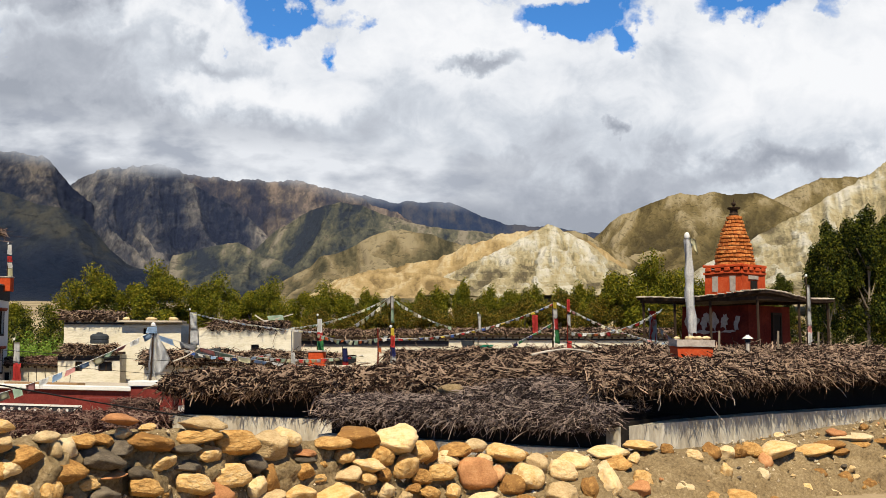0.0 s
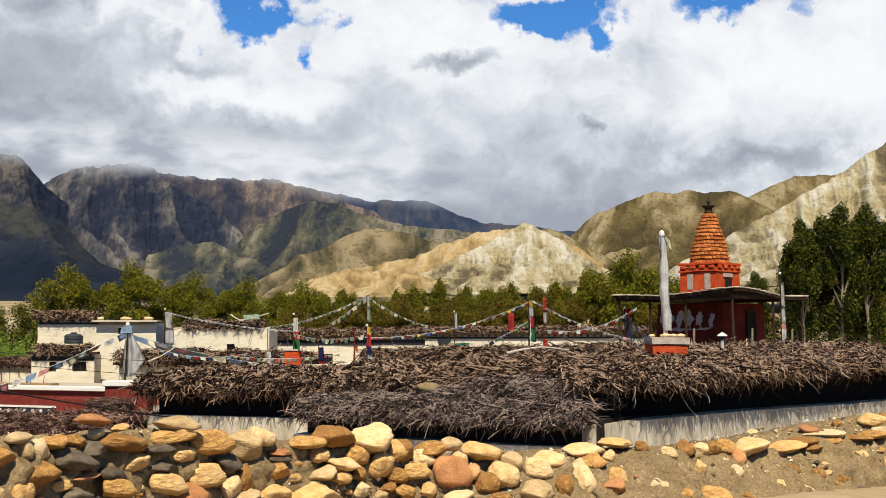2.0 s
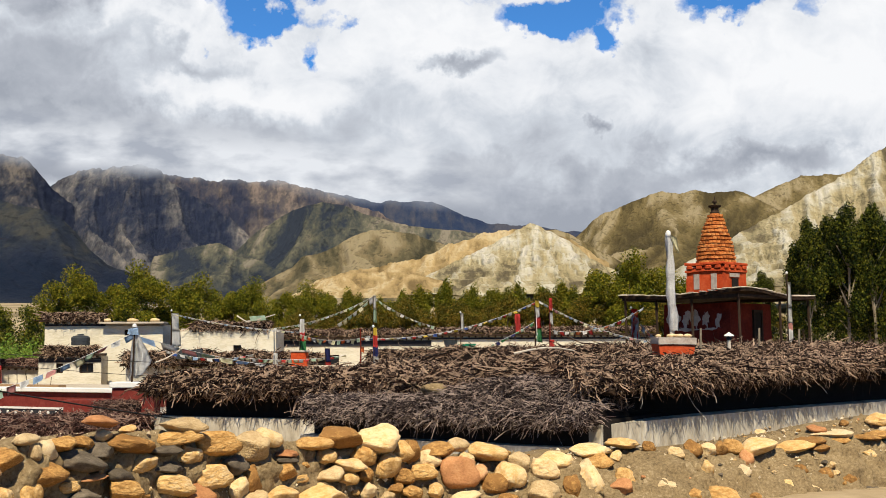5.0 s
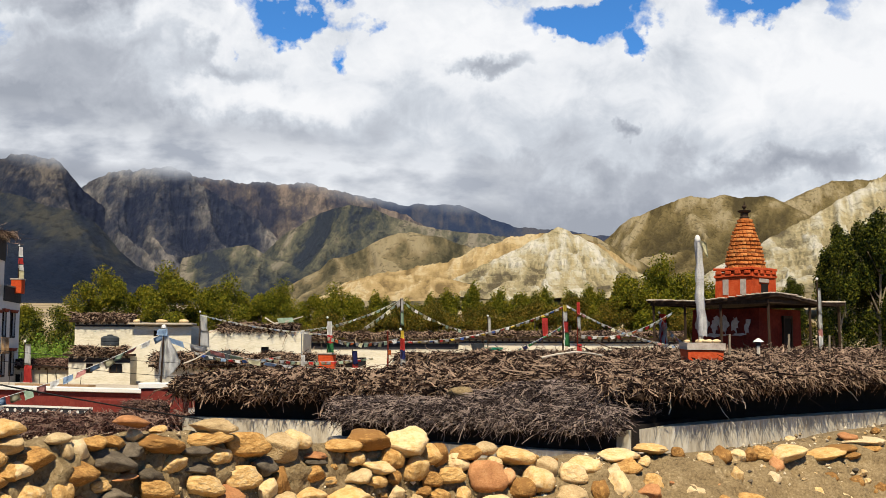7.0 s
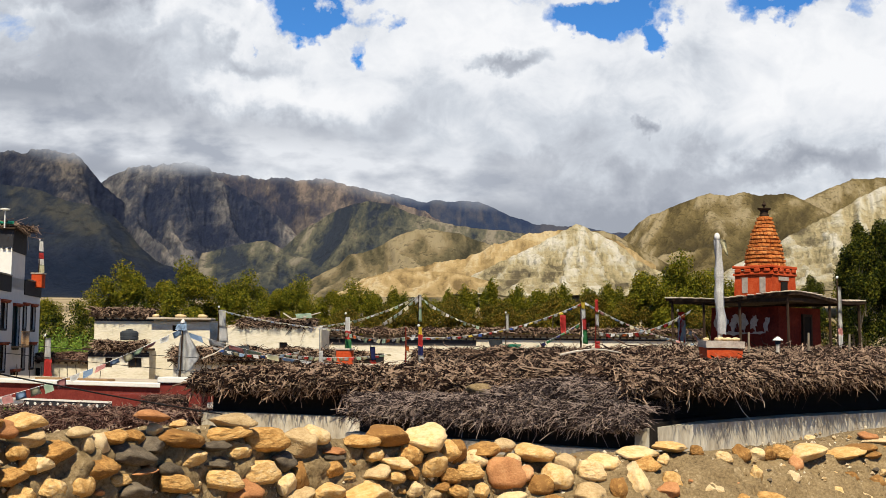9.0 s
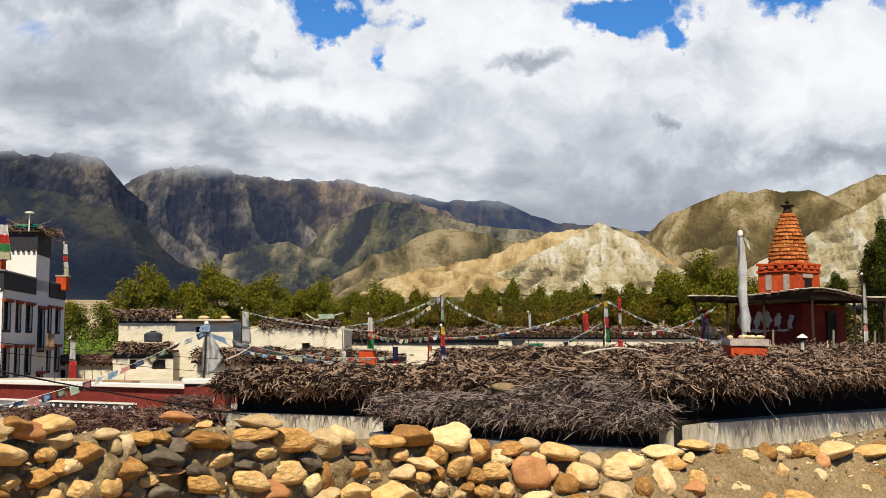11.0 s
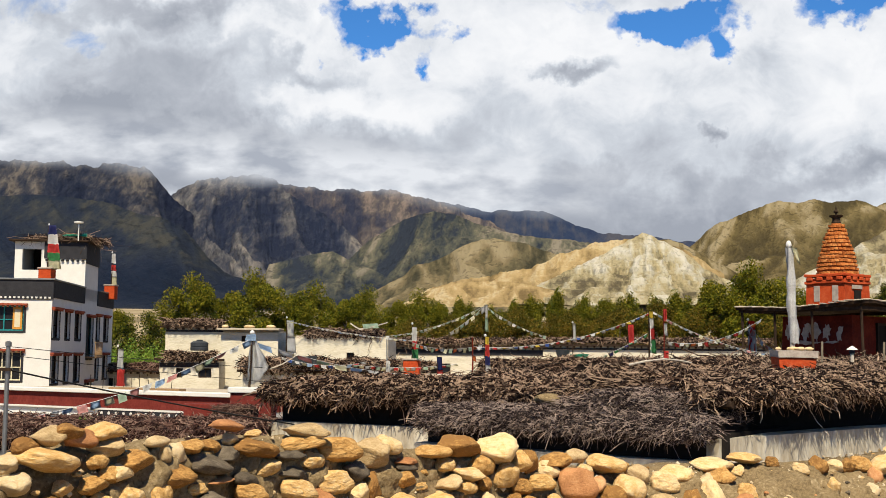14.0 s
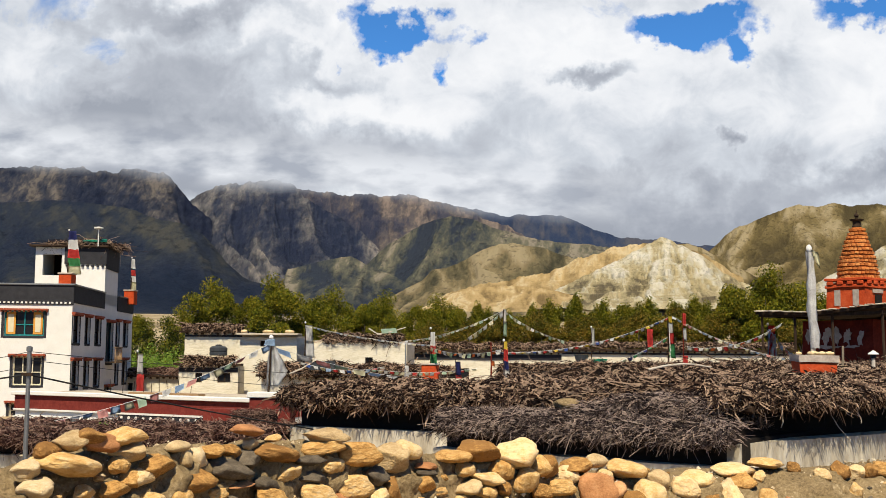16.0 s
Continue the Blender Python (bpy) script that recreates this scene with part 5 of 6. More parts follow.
def big_house():
    h = thing("house", pose(-25.0, 62.0, 0, 0, 0, 8.3), "white three-storey house with black parapet bands and painted windows", "house")
    W, D = 9.0, 17.0
    front = [(-3.65, -1.50, 2.42, 3.78), (-3.10, -1.55, -0.28, 1.30), (-3.20, -1.50, -2.0, -1.25)]
    holes = [(x0 + W, x1 + W, a, b) for x0, x1, a, b in front]
    g = part("wall", pierced(bmesh.new(), 0, W, -2.2, 5.2, 0.4, holes), M_PLASTER, h, "sunlit white plastered front")
    g.matrix_basis = pose(-W, 0, 0)
    spots = [(1.0, 1.7), (3.75, 1.1), (6.45, 1.5), (12.2, 1.0), (14.8, 1.4)]
    side = []
    for s, w in spots:
        side += [(s - w / 2, s + w / 2, 2.05, 3.62), (s - w / 2, s + w / 2, -0.45, 1.12)]
    side += [(8.9, 10.7, 0.9, 3.50), (8.9, 10.7, -2.0, -0.55)]
    # the flank: its local x runs back along the house
    flank = part("wall", pierced(bmesh.new(), 0.404, D, -2.2, 5.2, 0.4, side), M_PLASTER, h, "shaded white plastered flank")
    flank.matrix_basis = pose(0, 0, 0, 0, 0, 90)
    part("wall", one_box(-W, -W + 0.4, 0.404, D - 0.404, -2.2, 5.2), M_PLASTER, h)
    part("wall", one_box(-W, -0.404, D - 0.4, D, -2.2, 5.2), M_PLASTER, h)
    part("floor", one_box(-W + 0.41, -0.41, 0.41, D - 0.41, 1.6, 1.8), M_DARK, h)
    part("roof", one_box(-W + 0.41, -0.41, 0.41, D - 0.41, 4.2, 4.4), M_ROOFMUD, h, "flat mud roof")
    for i, o in enumerate(holes):
        fm = (M_TEAL, M_CREAM, M_CREAM)[i]
        w = window_unit(h, o[0] - W, o[1] - W, o[2], o[3], bars=(3, 2, 2)[i], frame_mat=fm, lintel=True, rail=True)
        if i == 0:
            for a in (o[0] - W + 0.1, o[1] - W - 0.60):
                part("shutter", one_box(a, a + 0.50, 0.10, 0.13, o[2] + 0.08, o[3] - 0.08), M_YELLOWWOOD, w, "ochre painted casement")
                for q in (0.10,):
                    part("pane", one_box(a + q, a + q + 0.30, 0.085, 0.098, o[2] + 0.2, o[3] - 0.2), M_CREAM, w)
    for o in side:
        tall = o[3] - o[2] > 2
        w = window_unit(flank, *o, bars=1, frame_mat=M_GREENFRAME if tall else M_WOOD, lintel=True, rail=not tall)
        if o[1] - o[0] > 1.75:
            bm = bmesh.new()
            z = o[2] + 0.1
            for k in range(7):
                box(bm, 8.75 + k * 0.34, 8.80 + k * 0.34, -0.62, -0.57, z, z + 0.85)
            box(bm, 8.7, 10.9, -0.64, -0.55, z + 0.85, z + 0.92)
            box(bm, 8.7, 10.9, -0.64, 0.0, z - 0.10, z)
            part("balcony", bm, M_WOODLIGHT, w, "small timber balcony")
    # black parapet bands and their white dots
    part("parapet_band", one_box(-W - 0.06, 0.06, -0.06, -0.004, 4.14, 5.2), M_BLACK, h, "black parapet band")
    part("parapet_cap", one_box(-W - 0.12, 0.14, -0.14, 0.42, 5.204, 5.30, 0.015), M_METAL, h, "grey coping")
    for a, b in ((0.0, 7.9), (11.7, D)):
        p = part("parapet_band", one_box(a, b, -0.06, -0.004, 4.25, 5.2), M_BLACK, flank, "black parapet band")
        part("parapet_cap", one_box(a + 0.45, b, -0.12, 0.42, 5.204, 5.29, 0.015), M_METAL, flank, "grey coping")
    for k in range(38):
        x = -W + 0.12 + k * 0.235
        part("joist_end", one_box(x, x + 0.11, -0.10, -0.064, 4.19, 4.29), M_PLASTER, h)
    # roof room
    t = part("roof_room", one_box(-2.45, 0.0, 7.9, 11.7, 4.5, 7.35), M_PLASTER, h, "white roof room")
    part("parapet_band", one_box(-2.5, 0.06, 7.83, 7.896, 7.0, 8.05), M_BLACK, t, "black parapet band")
    part("parapet_band", one_box(0.004, 0.07, 7.9, 11.7, 6.75, 8.05), M_BLACK, t, "black parapet band")
    part("slab", one_box(-4.6, 0.2, 7.6, 11.9, 8.054, 8.17, 0.02), M_WOOD, t)
    for k in range(8):
        part("joist_end", one_box(-2.4 + k * 0.31, -2.25 + k * 0.31, 7.78, 7.895, 6.84, 6.96), M_BLACK, t)
    a = part("annex", pierced(bmesh.new(), 0, 1.85, 4.5, 8.05, 0.3, [(0.45, 1.6, 6.3, 7.6)]), M_PLASTER, h, "white open-fronted roof shed")
    a.matrix_basis = pose(-4.3, 8.0, 0)
    part("side_wall", one_box(0, 0.3, 0.304, 3.6, 4.5, 8.05), M_PLASTER, a)
    # near-black back wall paints the shed's shaded inside
    part("back_wall", one_box(0.304, 1.85, 3.3, 3.6, 4.5, 8.05), M_DARK, a)


big_house()
brush_stack("brushwood", "brushwood scattered along the top of a white roof room", [(-29.8, 69.6, 8.18), (-26.1, 70.1, 8.18), (-26.2, 73.5, 8.18)], 0.8, 0.26, 420, 31, overhang=0.25, size=(0.4, 0.9), thick=0.025)
solid("tarpaulin", cloth_sheet([(-27.5, 70.2, 8.60), (-26.3, 70.4, 8.64)], [(-27.6, 69.6, 8.43), (-26.1, 69.7, 8.40)], 8, 5, 0.08, 3.0), M_TARP, "green tarpaulin bundled on the brushwood", "tarpaulin", smooth=True)


def antenna():
    a = thing("antenna", pose(-26.5, 69.4, 8.1), "thin white roof antenna with a flat top", "antenna")
    part("mast", one_tube([(0, 0, 0), (0, 0, 1.1)], 0.04, 6), M_PLASTER, a)
    part("head", lathe(bmesh.new(), [(0.05, 1.05), (0.28, 1.10), (0.28, 1.18), (0.05, 1.22)], 12), M_PLASTER, a)


antenna()
flag_pole(-25.6, 62.6, 5.85, 8.3, "flag pole with blue, white, red, green and yellow banner", [("navy", 0.0, 0.2), ("white", 0.2, 0.42), ("red", 0.42, 0.62), ("green", 0.62, 0.8), ("cream", 0.8, 0.98)], 0.04, 0.7, 21.0, base=(0.72, 0.65))
flag_pole(-27.0, 77.0, 5.75, 8.0, "flag pole with white, red and yellow banner on the parapet", [("white", 0.02, 0.3), ("red", 0.36, 0.52), ("white", 0.55, 0.7), ("cream", 0.72, 0.98)], 0.04, 0.35, 22.0, base=(0.70, 0.9))

# ---- low maroon house with white ledges ----


def maroon_house():
    h = thing("house", pose(-20.6, 45.6, 0, 0, 0, -26), "low maroon-banded house with a white ledge and dotted frieze", "house")
    L = 13.0
    part("wall", one_box(0, L, 0, 4.5, -2.0, -0.754), M_PLASTER, h, "white plastered wall")
    part("parapet_band", one_box(-0.02, L + 0.02, -0.04, 4.54, -0.75, -0.22), M_MAROON, h, "maroon parapet band")
    part("ledge", one_box(-0.12, L + 0.12, -0.18, 0.5, -0.216, -0.07, 0.02), M_PLASTER, h, "white projecting ledge")
    part("roof", one_box(0.1, L - 0.1, 0.504, 4.45, -0.216, -0.12), M_ROOFMUD, h)
    part("cornice", one_box(0, L, -0.12, -0.044, -0.82, -0.754), M_PLASTER, h)
    part("frieze", one_box(5.8, L, -0.09, -0.004, -1.05, -0.824), M_BLACK, h, "black frieze with white dots")
    for k in range(19):
        part("dot", lathe(bmesh.new(), [(0.06, -0.01), (0.06, 0.02)], 10), M_PLASTER, h).matrix_basis = pose(6.0 + k * 0.37, -0.09, -0.935, 90)
    part("sill", one_box(0, L, -0.12, -0.004, -1.13, -1.054), M_PLASTER, h)
    for k in range(9):
        x = 3.2 + k * 0.55 + 0.2 * math.sin(k * 7)
        part("rebar", one_tube([(x, 2.0, -0.12), (x + 0.03 * math.sin(k), 2.0, 0.42 + 0.2 * math.sin(k * 3))], 0.014, 4), M_WOOD, h, "rusty reinforcing bar")
    part("plank", one_box(5.0, 8.6, 1.2, 1.6, -0.11, -0.03), M_WOODLIGHT, h, "pale plank lying on the roof")


maroon_house()
solid("wall_maroon", one_box(-10.2, -7.9, 36.0, 36.5, -2.0, -0.25, 0.02), M_MAROON, "maroon painted garden wall", "wall", kind="structure")
brush_stack("brushwood", "reddish twig heap on the low roof", [(-7.8, 30.2, -0.42), (-6.7, 30.0, -0.36)], 0.5, 0.36, 700, 34, M_TWIG_RED, overhang=0.15, size=(0.15, 0.32), thick=0.008)


def utility_pole():
    p = thing("utility_pole", pose(-8.85, 20.0, 0), "galvanised steel utility pole with cables", "utility pole")
    part("pole", one_tube([(0, 0, -2.0), (0, 0, 1.5)], [0.042, 0.038], 10), M_METAL, p)
    part("cap", lathe(bmesh.new(), [(0.055, 1.46), (0.055, 1.53), (0.02, 1.55)], 10), M_METAL, p)
    part("bracket", one_box(-0.10, 0.10, -0.07, -0.045, 1.02, 1.08), M_WOOD, p)
    for a, b, sag, r in (((0, -0.05, 1.05), (9.5, 18.0, -1.6), 0.3, 0.016), ((0, -0.05, 1.05), (-6, 2.0, 0.9), 0.2, 0.016), ((0, 0, 1.45), (12, 30, 1.2), 0.5, 0.006), ((0, 0, 1.3), (14, 30, 0.2), 0.5, 0.006), ((0, 0, 1.45), (-6, 4, 1.25), 0.2, 0.006), ((0, 0, 1.2), (-6, 4, 0.95), 0.2, 0.006)):
        pts = []
        for k in range(21):
            u = k / 20
            q = Vector(a).lerp(Vector(b), u)
            q.z -= sag * 4 * u * (1 - u)
            pts.append(q)
        part("cable", one_tube(pts, r, 4), M_WIRE, p, "black sagging cable")


utility_pole()

# ---- small things on the roofs ----
t = thing("water_tank", pose(-18.75, 69.4, 1.42), "black plastic water tank on a roof ledge", "water tank")
part("tank", lathe(bmesh.new(), [(0.50, 0), (0.54, 0.05), (0.54, 0.20), (0.51, 0.23), (0.54, 0.26), (0.54, 0.46), (0.42, 0.56), (0.18, 0.60)], 18), M_TANK, t)
part("lid", lathe(bmesh.new(), [(0.19, 0.60), (0.19, 0.66), (0.05, 0.68)], 14), M_TANK, t)
for i, (x, w) in enumerate(((-17.2, 0.45), (-15.7, 0.7), (-14.4, 0.6))):
    bm = bmesh.new()
    bmesh.ops.create_icosphere(bm, subdivisions=2, radius=0.5)
    for v in bm.verts:
        v.co = Vector((v.co.x * w, v.co.y * 0.5, v.co.z * 0.26)) * (1 + 0.3 * fbm3(v.co.x * 2, v.co.y * 2, i))
    solid("roof_stone", bm, M_STONE_PALE, "pale stone weighing down a slab roof", "stone", "stones on the slab roof", m=pose(x, 69.4, 2.89), smooth=True)
solid("roof_slab", one_box(-17.6, -13.8, 69.0, 70.4, 2.68, 2.80, 0.02), M_ROOFMUD, "pale slab roof edge of a white house", "roof slab")
for k, (x, y, mt, w, lab) in enumerate(((2.4, 52.0, M_TANK, 0.32, "black bucket standing on a roof terrace"), (3.15, 52.0, M_TARP, 0.42, "green plastic basin upturned on a roof terrace"))):
    solid("bucket" if k == 0 else "basin", lathe(bmesh.new(), [(w * 0.7, 1.18), (w, 1.60 if k == 0 else 1.42), (w * 0.9, 1.60 if k == 0 else 1.42), (w * 0.6, 1.24)], 16), mt, lab, "bucket" if k == 0 else "basin", m=pose(x, y, 0))
for k, (x, y, w, ht) in enumerate(((0.72, 21.9, 0.25, 0.11), (1.18, 22.4, 0.09, 0.20), (1.02, 22.6, 0.07, 0.17))):
    bm = bmesh.new()
    bmesh.ops.create_icosphere(bm, subdivisions=3, radius=1.0)
    for v in bm.verts:
        v.co = Vector((v.co.x * w, v.co.y * 0.25, v.co.z * ht)) * (1 + 0.18 * fbm3(v.co.x * 1.5 + k, v.co.y * 1.5, v.co.z * 1.5))
    solid("stone", bm, M_MUD, "tan boulder lying on the roof among brushwood", "stone", "boulders on the roof", m=pose(x, y, 0.56), smooth=True)


def branch(x, y, z, pts, r, label):
    solid("branch", one_tube(pts, [r * (1 - 0.5 * i / (len(pts) - 1)) for i in range(len(pts))], 6), M_BRANCH, label, "branch", "bleached branches on the brushwood", m=pose(x, y, z))


branch(2.2, 21.6, 1.22, [(0, 0, 0), (0.30, 0, 0.07), (0.62, 0.05, 0.11), (0.85, 0, 0.10), (1.15, 0, 0.05)], 0.022, "bleached crooked branch lying on brushwood")
branch(4.0, 18.85, 0.76, [(0, 0, 0), (0.01, -0.02, -0.20), (0.015, -0.03, -0.33), (-0.02, -0.03, -0.42)], 0.014, "bleached stick hanging from the roof edge")
branch(4.95, 19.75, 0.72, [(0, 0, 0), (0.05, -0.05, -0.22), (0.15, -0.06, -0.40), (0.34, -0.08, -0.62)], 0.009, "long thin bleached twig hanging from the roof edge")
branch(5.2, 19.9, 0.60, [(0, 0, 0), (0.16, -0.1, -0.06), (0.29, -0.12, -0.12), (0.30, -0.12, -0.22)], 0.012, "forked twig end sticking out of the brushwood")
branch(8.5, 23.1, 0.58, [(0, 0, 0), (0.05, -0.1, -0.08), (0.13, -0.12, -0.20)], 0.013, "thin bleached twig below the roof edge")

solid("board", rough_wall(one_box(-0.5, 0.5, -0.12, 0.12, -0.12, 0.10, 0.03), 3.0, 0.08), M_BRANCH, "pale weathered board leaning on the brushwood", "board", m=pose(-2.8, 46.5, 0.46, 0, -4, 0))
solid("tarpaulin", cloth_sheet([(-11.1, 59.4, 1.12), (-9.9, 59.3, 1.22)], [(-11.2, 59.0, 0.72), (-9.8, 58.9, 0.70)], 10, 6, 0.10, 5.0), M_TANK, "black plastic sheet thrown over a brushwood pile", "tarpaulin", smooth=True)
solid("cloth", cloth_sheet([(-8.6, 67.6, 3.05), (-7.7, 67.6, 3.12)], [(-8.5, 67.5, 2.80), (-7.6, 67.5, 2.84)], 8, 4, 0.10, 8.0), M_FLAG["pale_green"], "faded pale green cloth caught on roof sticks", "cloth", smooth=True)
branch(-9.3, 67.6, 2.75, [(0, 0, 0.35), (0.35, 0, 0.12), (0.7, 0, -0.05)], 0.05, "bleached pole lying across the roof brushwood")
branch(-8.8, 67.6, 2.75, [(0, 0, 0), (0.7, 0, 0.12), (1.7, 0, 0.42)], 0.05, "bleached crooked pole rising from the roof brushwood")
branch(-11.8, 57.0, 0.55, [(0, 0, 0), (0.6, 0, 0.25), (1.2, 0, 0.62), (1.35, 0, 0.95)], 0.04, "bent bleached pole leaning above the low roof")

lamp = thing("garden_lamp", pose(8.7, 30.0, 0.9), "small post lamp with a white cone shade among brushwood", "lamp")
part("post", one_tube([(0, 0, 0), (0, 0, 0.60)], 0.045, 7), M_BRANCH, lamp)
part("shade", lathe(bmesh.new(), [(0.14, 0.68), (0.13, 0.70), (0.02, 0.78)], 14), M_PLASTER, lamp, "white cone shade")
part("lamp_body", lathe(bmesh.new(), [(0.07, 0.58), (0.08, 0.67)], 10), M_BLACK, lamp)
for x, y in ((8.2, 31), (9.8, 31), (11.6, 33.0)):
    solid("stake", one_tube([(0, 0, 0), (0.02, 0, 0.85)], 0.03, 6), M_BARK, "weathered wooden stake standing in brushwood", "stake", "stakes on the roof", m=pose(x, y, 0.95))

# ---- trees ----


def tree(kind_mat, height, spread, crown_from, leaves, seed, label, slim=1.0, leaf=0.30, bark=None):
    rng = np.random.default_rng(seed)
    t = thing("tree", Matrix.Identity(4), label, "tree", "trees behind the village")
    lean = rng.normal(size=2) * 0.25
    part("trunk", one_tube([(0, 0, -0.3), (lean[0] * 0.3, lean[1] * 0.3, height * 0.35), (lean[0], lean[1], height * 0.9)], [0.16, 0.11, 0.03], 7), bark or M_BARK, t)
    tips = []
    n = 11
    for k in range(n):
        z = height * (crown_from + (0.88 - crown_from) * (k + 0.5) / n)
        a = k * 2.4 + rng.uniform(0, 1)
        reach = spread * (0.55 + 0.45 * rng.uniform()) * math.sin(math.pi * (0.15 + 0.75 * (k + 0.5) / n)) ** 0.7
        tip = (reach * math.cos(a), reach * math.sin(a), min(height * 0.97, z + reach * rng.uniform(0.5, 1.1) * slim))
        part("limb", one_tube([(lean[0] * z / height, lean[1] * z / height, z * 0.92), (tip[0] * 0.5, tip[1] * 0.5, (z + tip[2]) / 2), tip], [0.06, 0.04, 0.012], 4), bark or M_BARK, t)
        tips.append(tip)
    tips.append((lean[0], lean[1], height))
    tips = np.array(tips)
    # leaf clumps round the limbs' outer halves
    per = int(leaves * 1.8) // (len(tips) * 3)
    cs = []
    for tip in tips:
        for q in (0.62, 0.88, 1.05):
            c = tip * np.array([q, q, 1.0]) - np.array([0, 0, (1.05 - q) * spread * 0.55])
            cs.append(c + rng.normal(size=3) * spread * 0.10)
    centre = np.repeat(np.array(cs), per, 0)
    rad = np.repeat(rng.uniform(0.24, 0.44, len(cs)) * spread, per)
    v = rng.normal(size=(len(centre), 3))
    v /= np.linalg.norm(v, axis=1, keepdims=True)
    v *= (rng.uniform(0, 1, len(v)) ** 0.45)[:, None]
    v[:, 2] *= 1.2 * slim
    c = centre + v * rad[:, None]
    a = rng.normal(size=(len(c), 3))
    a /= np.linalg.norm(a, axis=1, keepdims=True)
    b = np.cross(a, rng.normal(size=(len(c), 3)))
    b /= np.linalg.norm(b, axis=1, keepdims=True)
    s = (leaf * rng.uniform(0.5, 1.15, len(c)))[:, None]
    verts = np.stack([c - a * s * 0.5, c + b * s * 0.32, c + a * s * 0.5, c - b * s * 0.32], 1).reshape(-1, 3)
    idx = np.arange(len(c)) * 4
    faces = np.stack([idx, idx + 1, idx + 2, idx + 3], 1).tolist()
    part("crown", (verts.tolist(), faces), kind_mat, t)
    return t


def planted(base, spots):
    first = True
    for x, y, turn, k in spots:
        z = ground_z(x, y)
        m = pose(x, y, z, 0, 0, turn)
        if first:
            base.scale = (k, k, k)
            base.matrix_basis = m @ Matrix.Diagonal((k, k, k, 1))
            first = False
        else:
            base.scale = (k, k, k)
            copy_thing(base, m)
    x, y, turn, k = spots[0]
    base.matrix_basis = pose(x, y, ground_z(x, y), 0, 0, turn) @ Matrix.Diagonal((spots[0][3],) * 3 + (1,))


rng = random.Random(8)
round_a = tree(M_LEAF, 9.6, 2.9, 0.16, 15000, 1, "rounded green poplar with yellowing leaves", 0.9, 0.22)
round_b = tree(M_LEAF, 9.4, 2.7, 0.14, 14000, 2, "bushy green willow with yellowing leaves", 0.8, 0.22)
rust = tree(M_LEAFRUST, 7.6, 2.3, 0.14, 11000, 3, "small willow turning yellow and rust", 0.9, 0.20)
slim = tree(M_LEAF, 8.8, 1.4, 0.12, 10000, 4, "slender green poplar with upright limbs", 1.7, 0.20)
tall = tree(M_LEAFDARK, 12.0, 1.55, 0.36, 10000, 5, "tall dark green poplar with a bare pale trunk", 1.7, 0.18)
planted(round_a, [(-33.0, 120, 0, 1.05), (-26.6, 119, 90, 1.08), (-20.6, 121, 200, 0.98), (-9.5, 124, 40, 0.92), (-37.5, 124, 10, 0.8), (22.5, 110, 130, 1.12), (27.5, 116, 20, 1.0), (-14.8, 121, 250, 0.94), (34, 118, 60, 1.0), (46, 110, 60, 1.0)])
planted(round_b, [(-29.8, 123, 30, 0.97), (-23.5, 124, 140, 0.95), (-17.6, 124, 60, 0.9), (-12.0, 126, 10, 0.9), (19.6, 113, 300, 1.05), (25.0, 118, 80, 1.05), (10.2, 124, 45, 0.92), (-40.5, 118, 0, 0.75), (31, 112, 0, 0.95), (-45, 122, 0, 0.8)])
planted(slim, [(-5.0, 128, 0, 0.98), (2.8, 126, 40, 1.0), (5.3, 124, 90, 1.06), (8.0, 125, 130, 1.0), (12.6, 124, 220, 1.02), (15.4, 122, 300, 0.98), (-1.6, 130, 20, 0.9), (17.0, 116, 10, 1.0), (-7.4, 127, 75, 0.92), (0.6, 127, 100, 0.95), (37.5, 105, 30, 1.1)])
planted(rust, [(-3.2, 122, 0, 0.95), (0.2, 121, 80, 1.0), (4.0, 119, 30, 0.9), (7.0, 119, 200, 0.95), (11.0, 117, 120, 1.0), (14.2, 116, 10, 1.05), (17.6, 112, 60, 1.0), (-6.0, 122, 160, 0.9), (-10.5, 119, 60, 0.85), (24.5, 107, 0, 0.9), (29.0, 106, 77, 0.95), (33.0, 104, 200, 0.9), (-15.8, 117, 20, 0.75), (-19.0, 116, 120, 0.7), (2.1, 118, 240, 0.9), (9.0, 117, 10, 0.9)])
planted(tall, [(26.8, 74, 0, 0.90), (27.9, 76.5, 60, 0.84), (29.0, 73.5, 130, 0.97), (30.0, 76, 210, 0.88), (31.2, 74, 300, 0.94), (32.3, 77, 30, 1.0), (33.5, 74.5, 90, 0.93), (34.8, 77, 190, 1.0), (30.6, 79, 150, 0.95), (36.2, 75, 10, 0.97), (28.4, 80, 44, 0.84), (33.6, 81, 222, 0.98), (37.6, 78, 100, 1.0), (26.0, 81, 250, 0.66), (39.0, 76, 20, 0.95)])


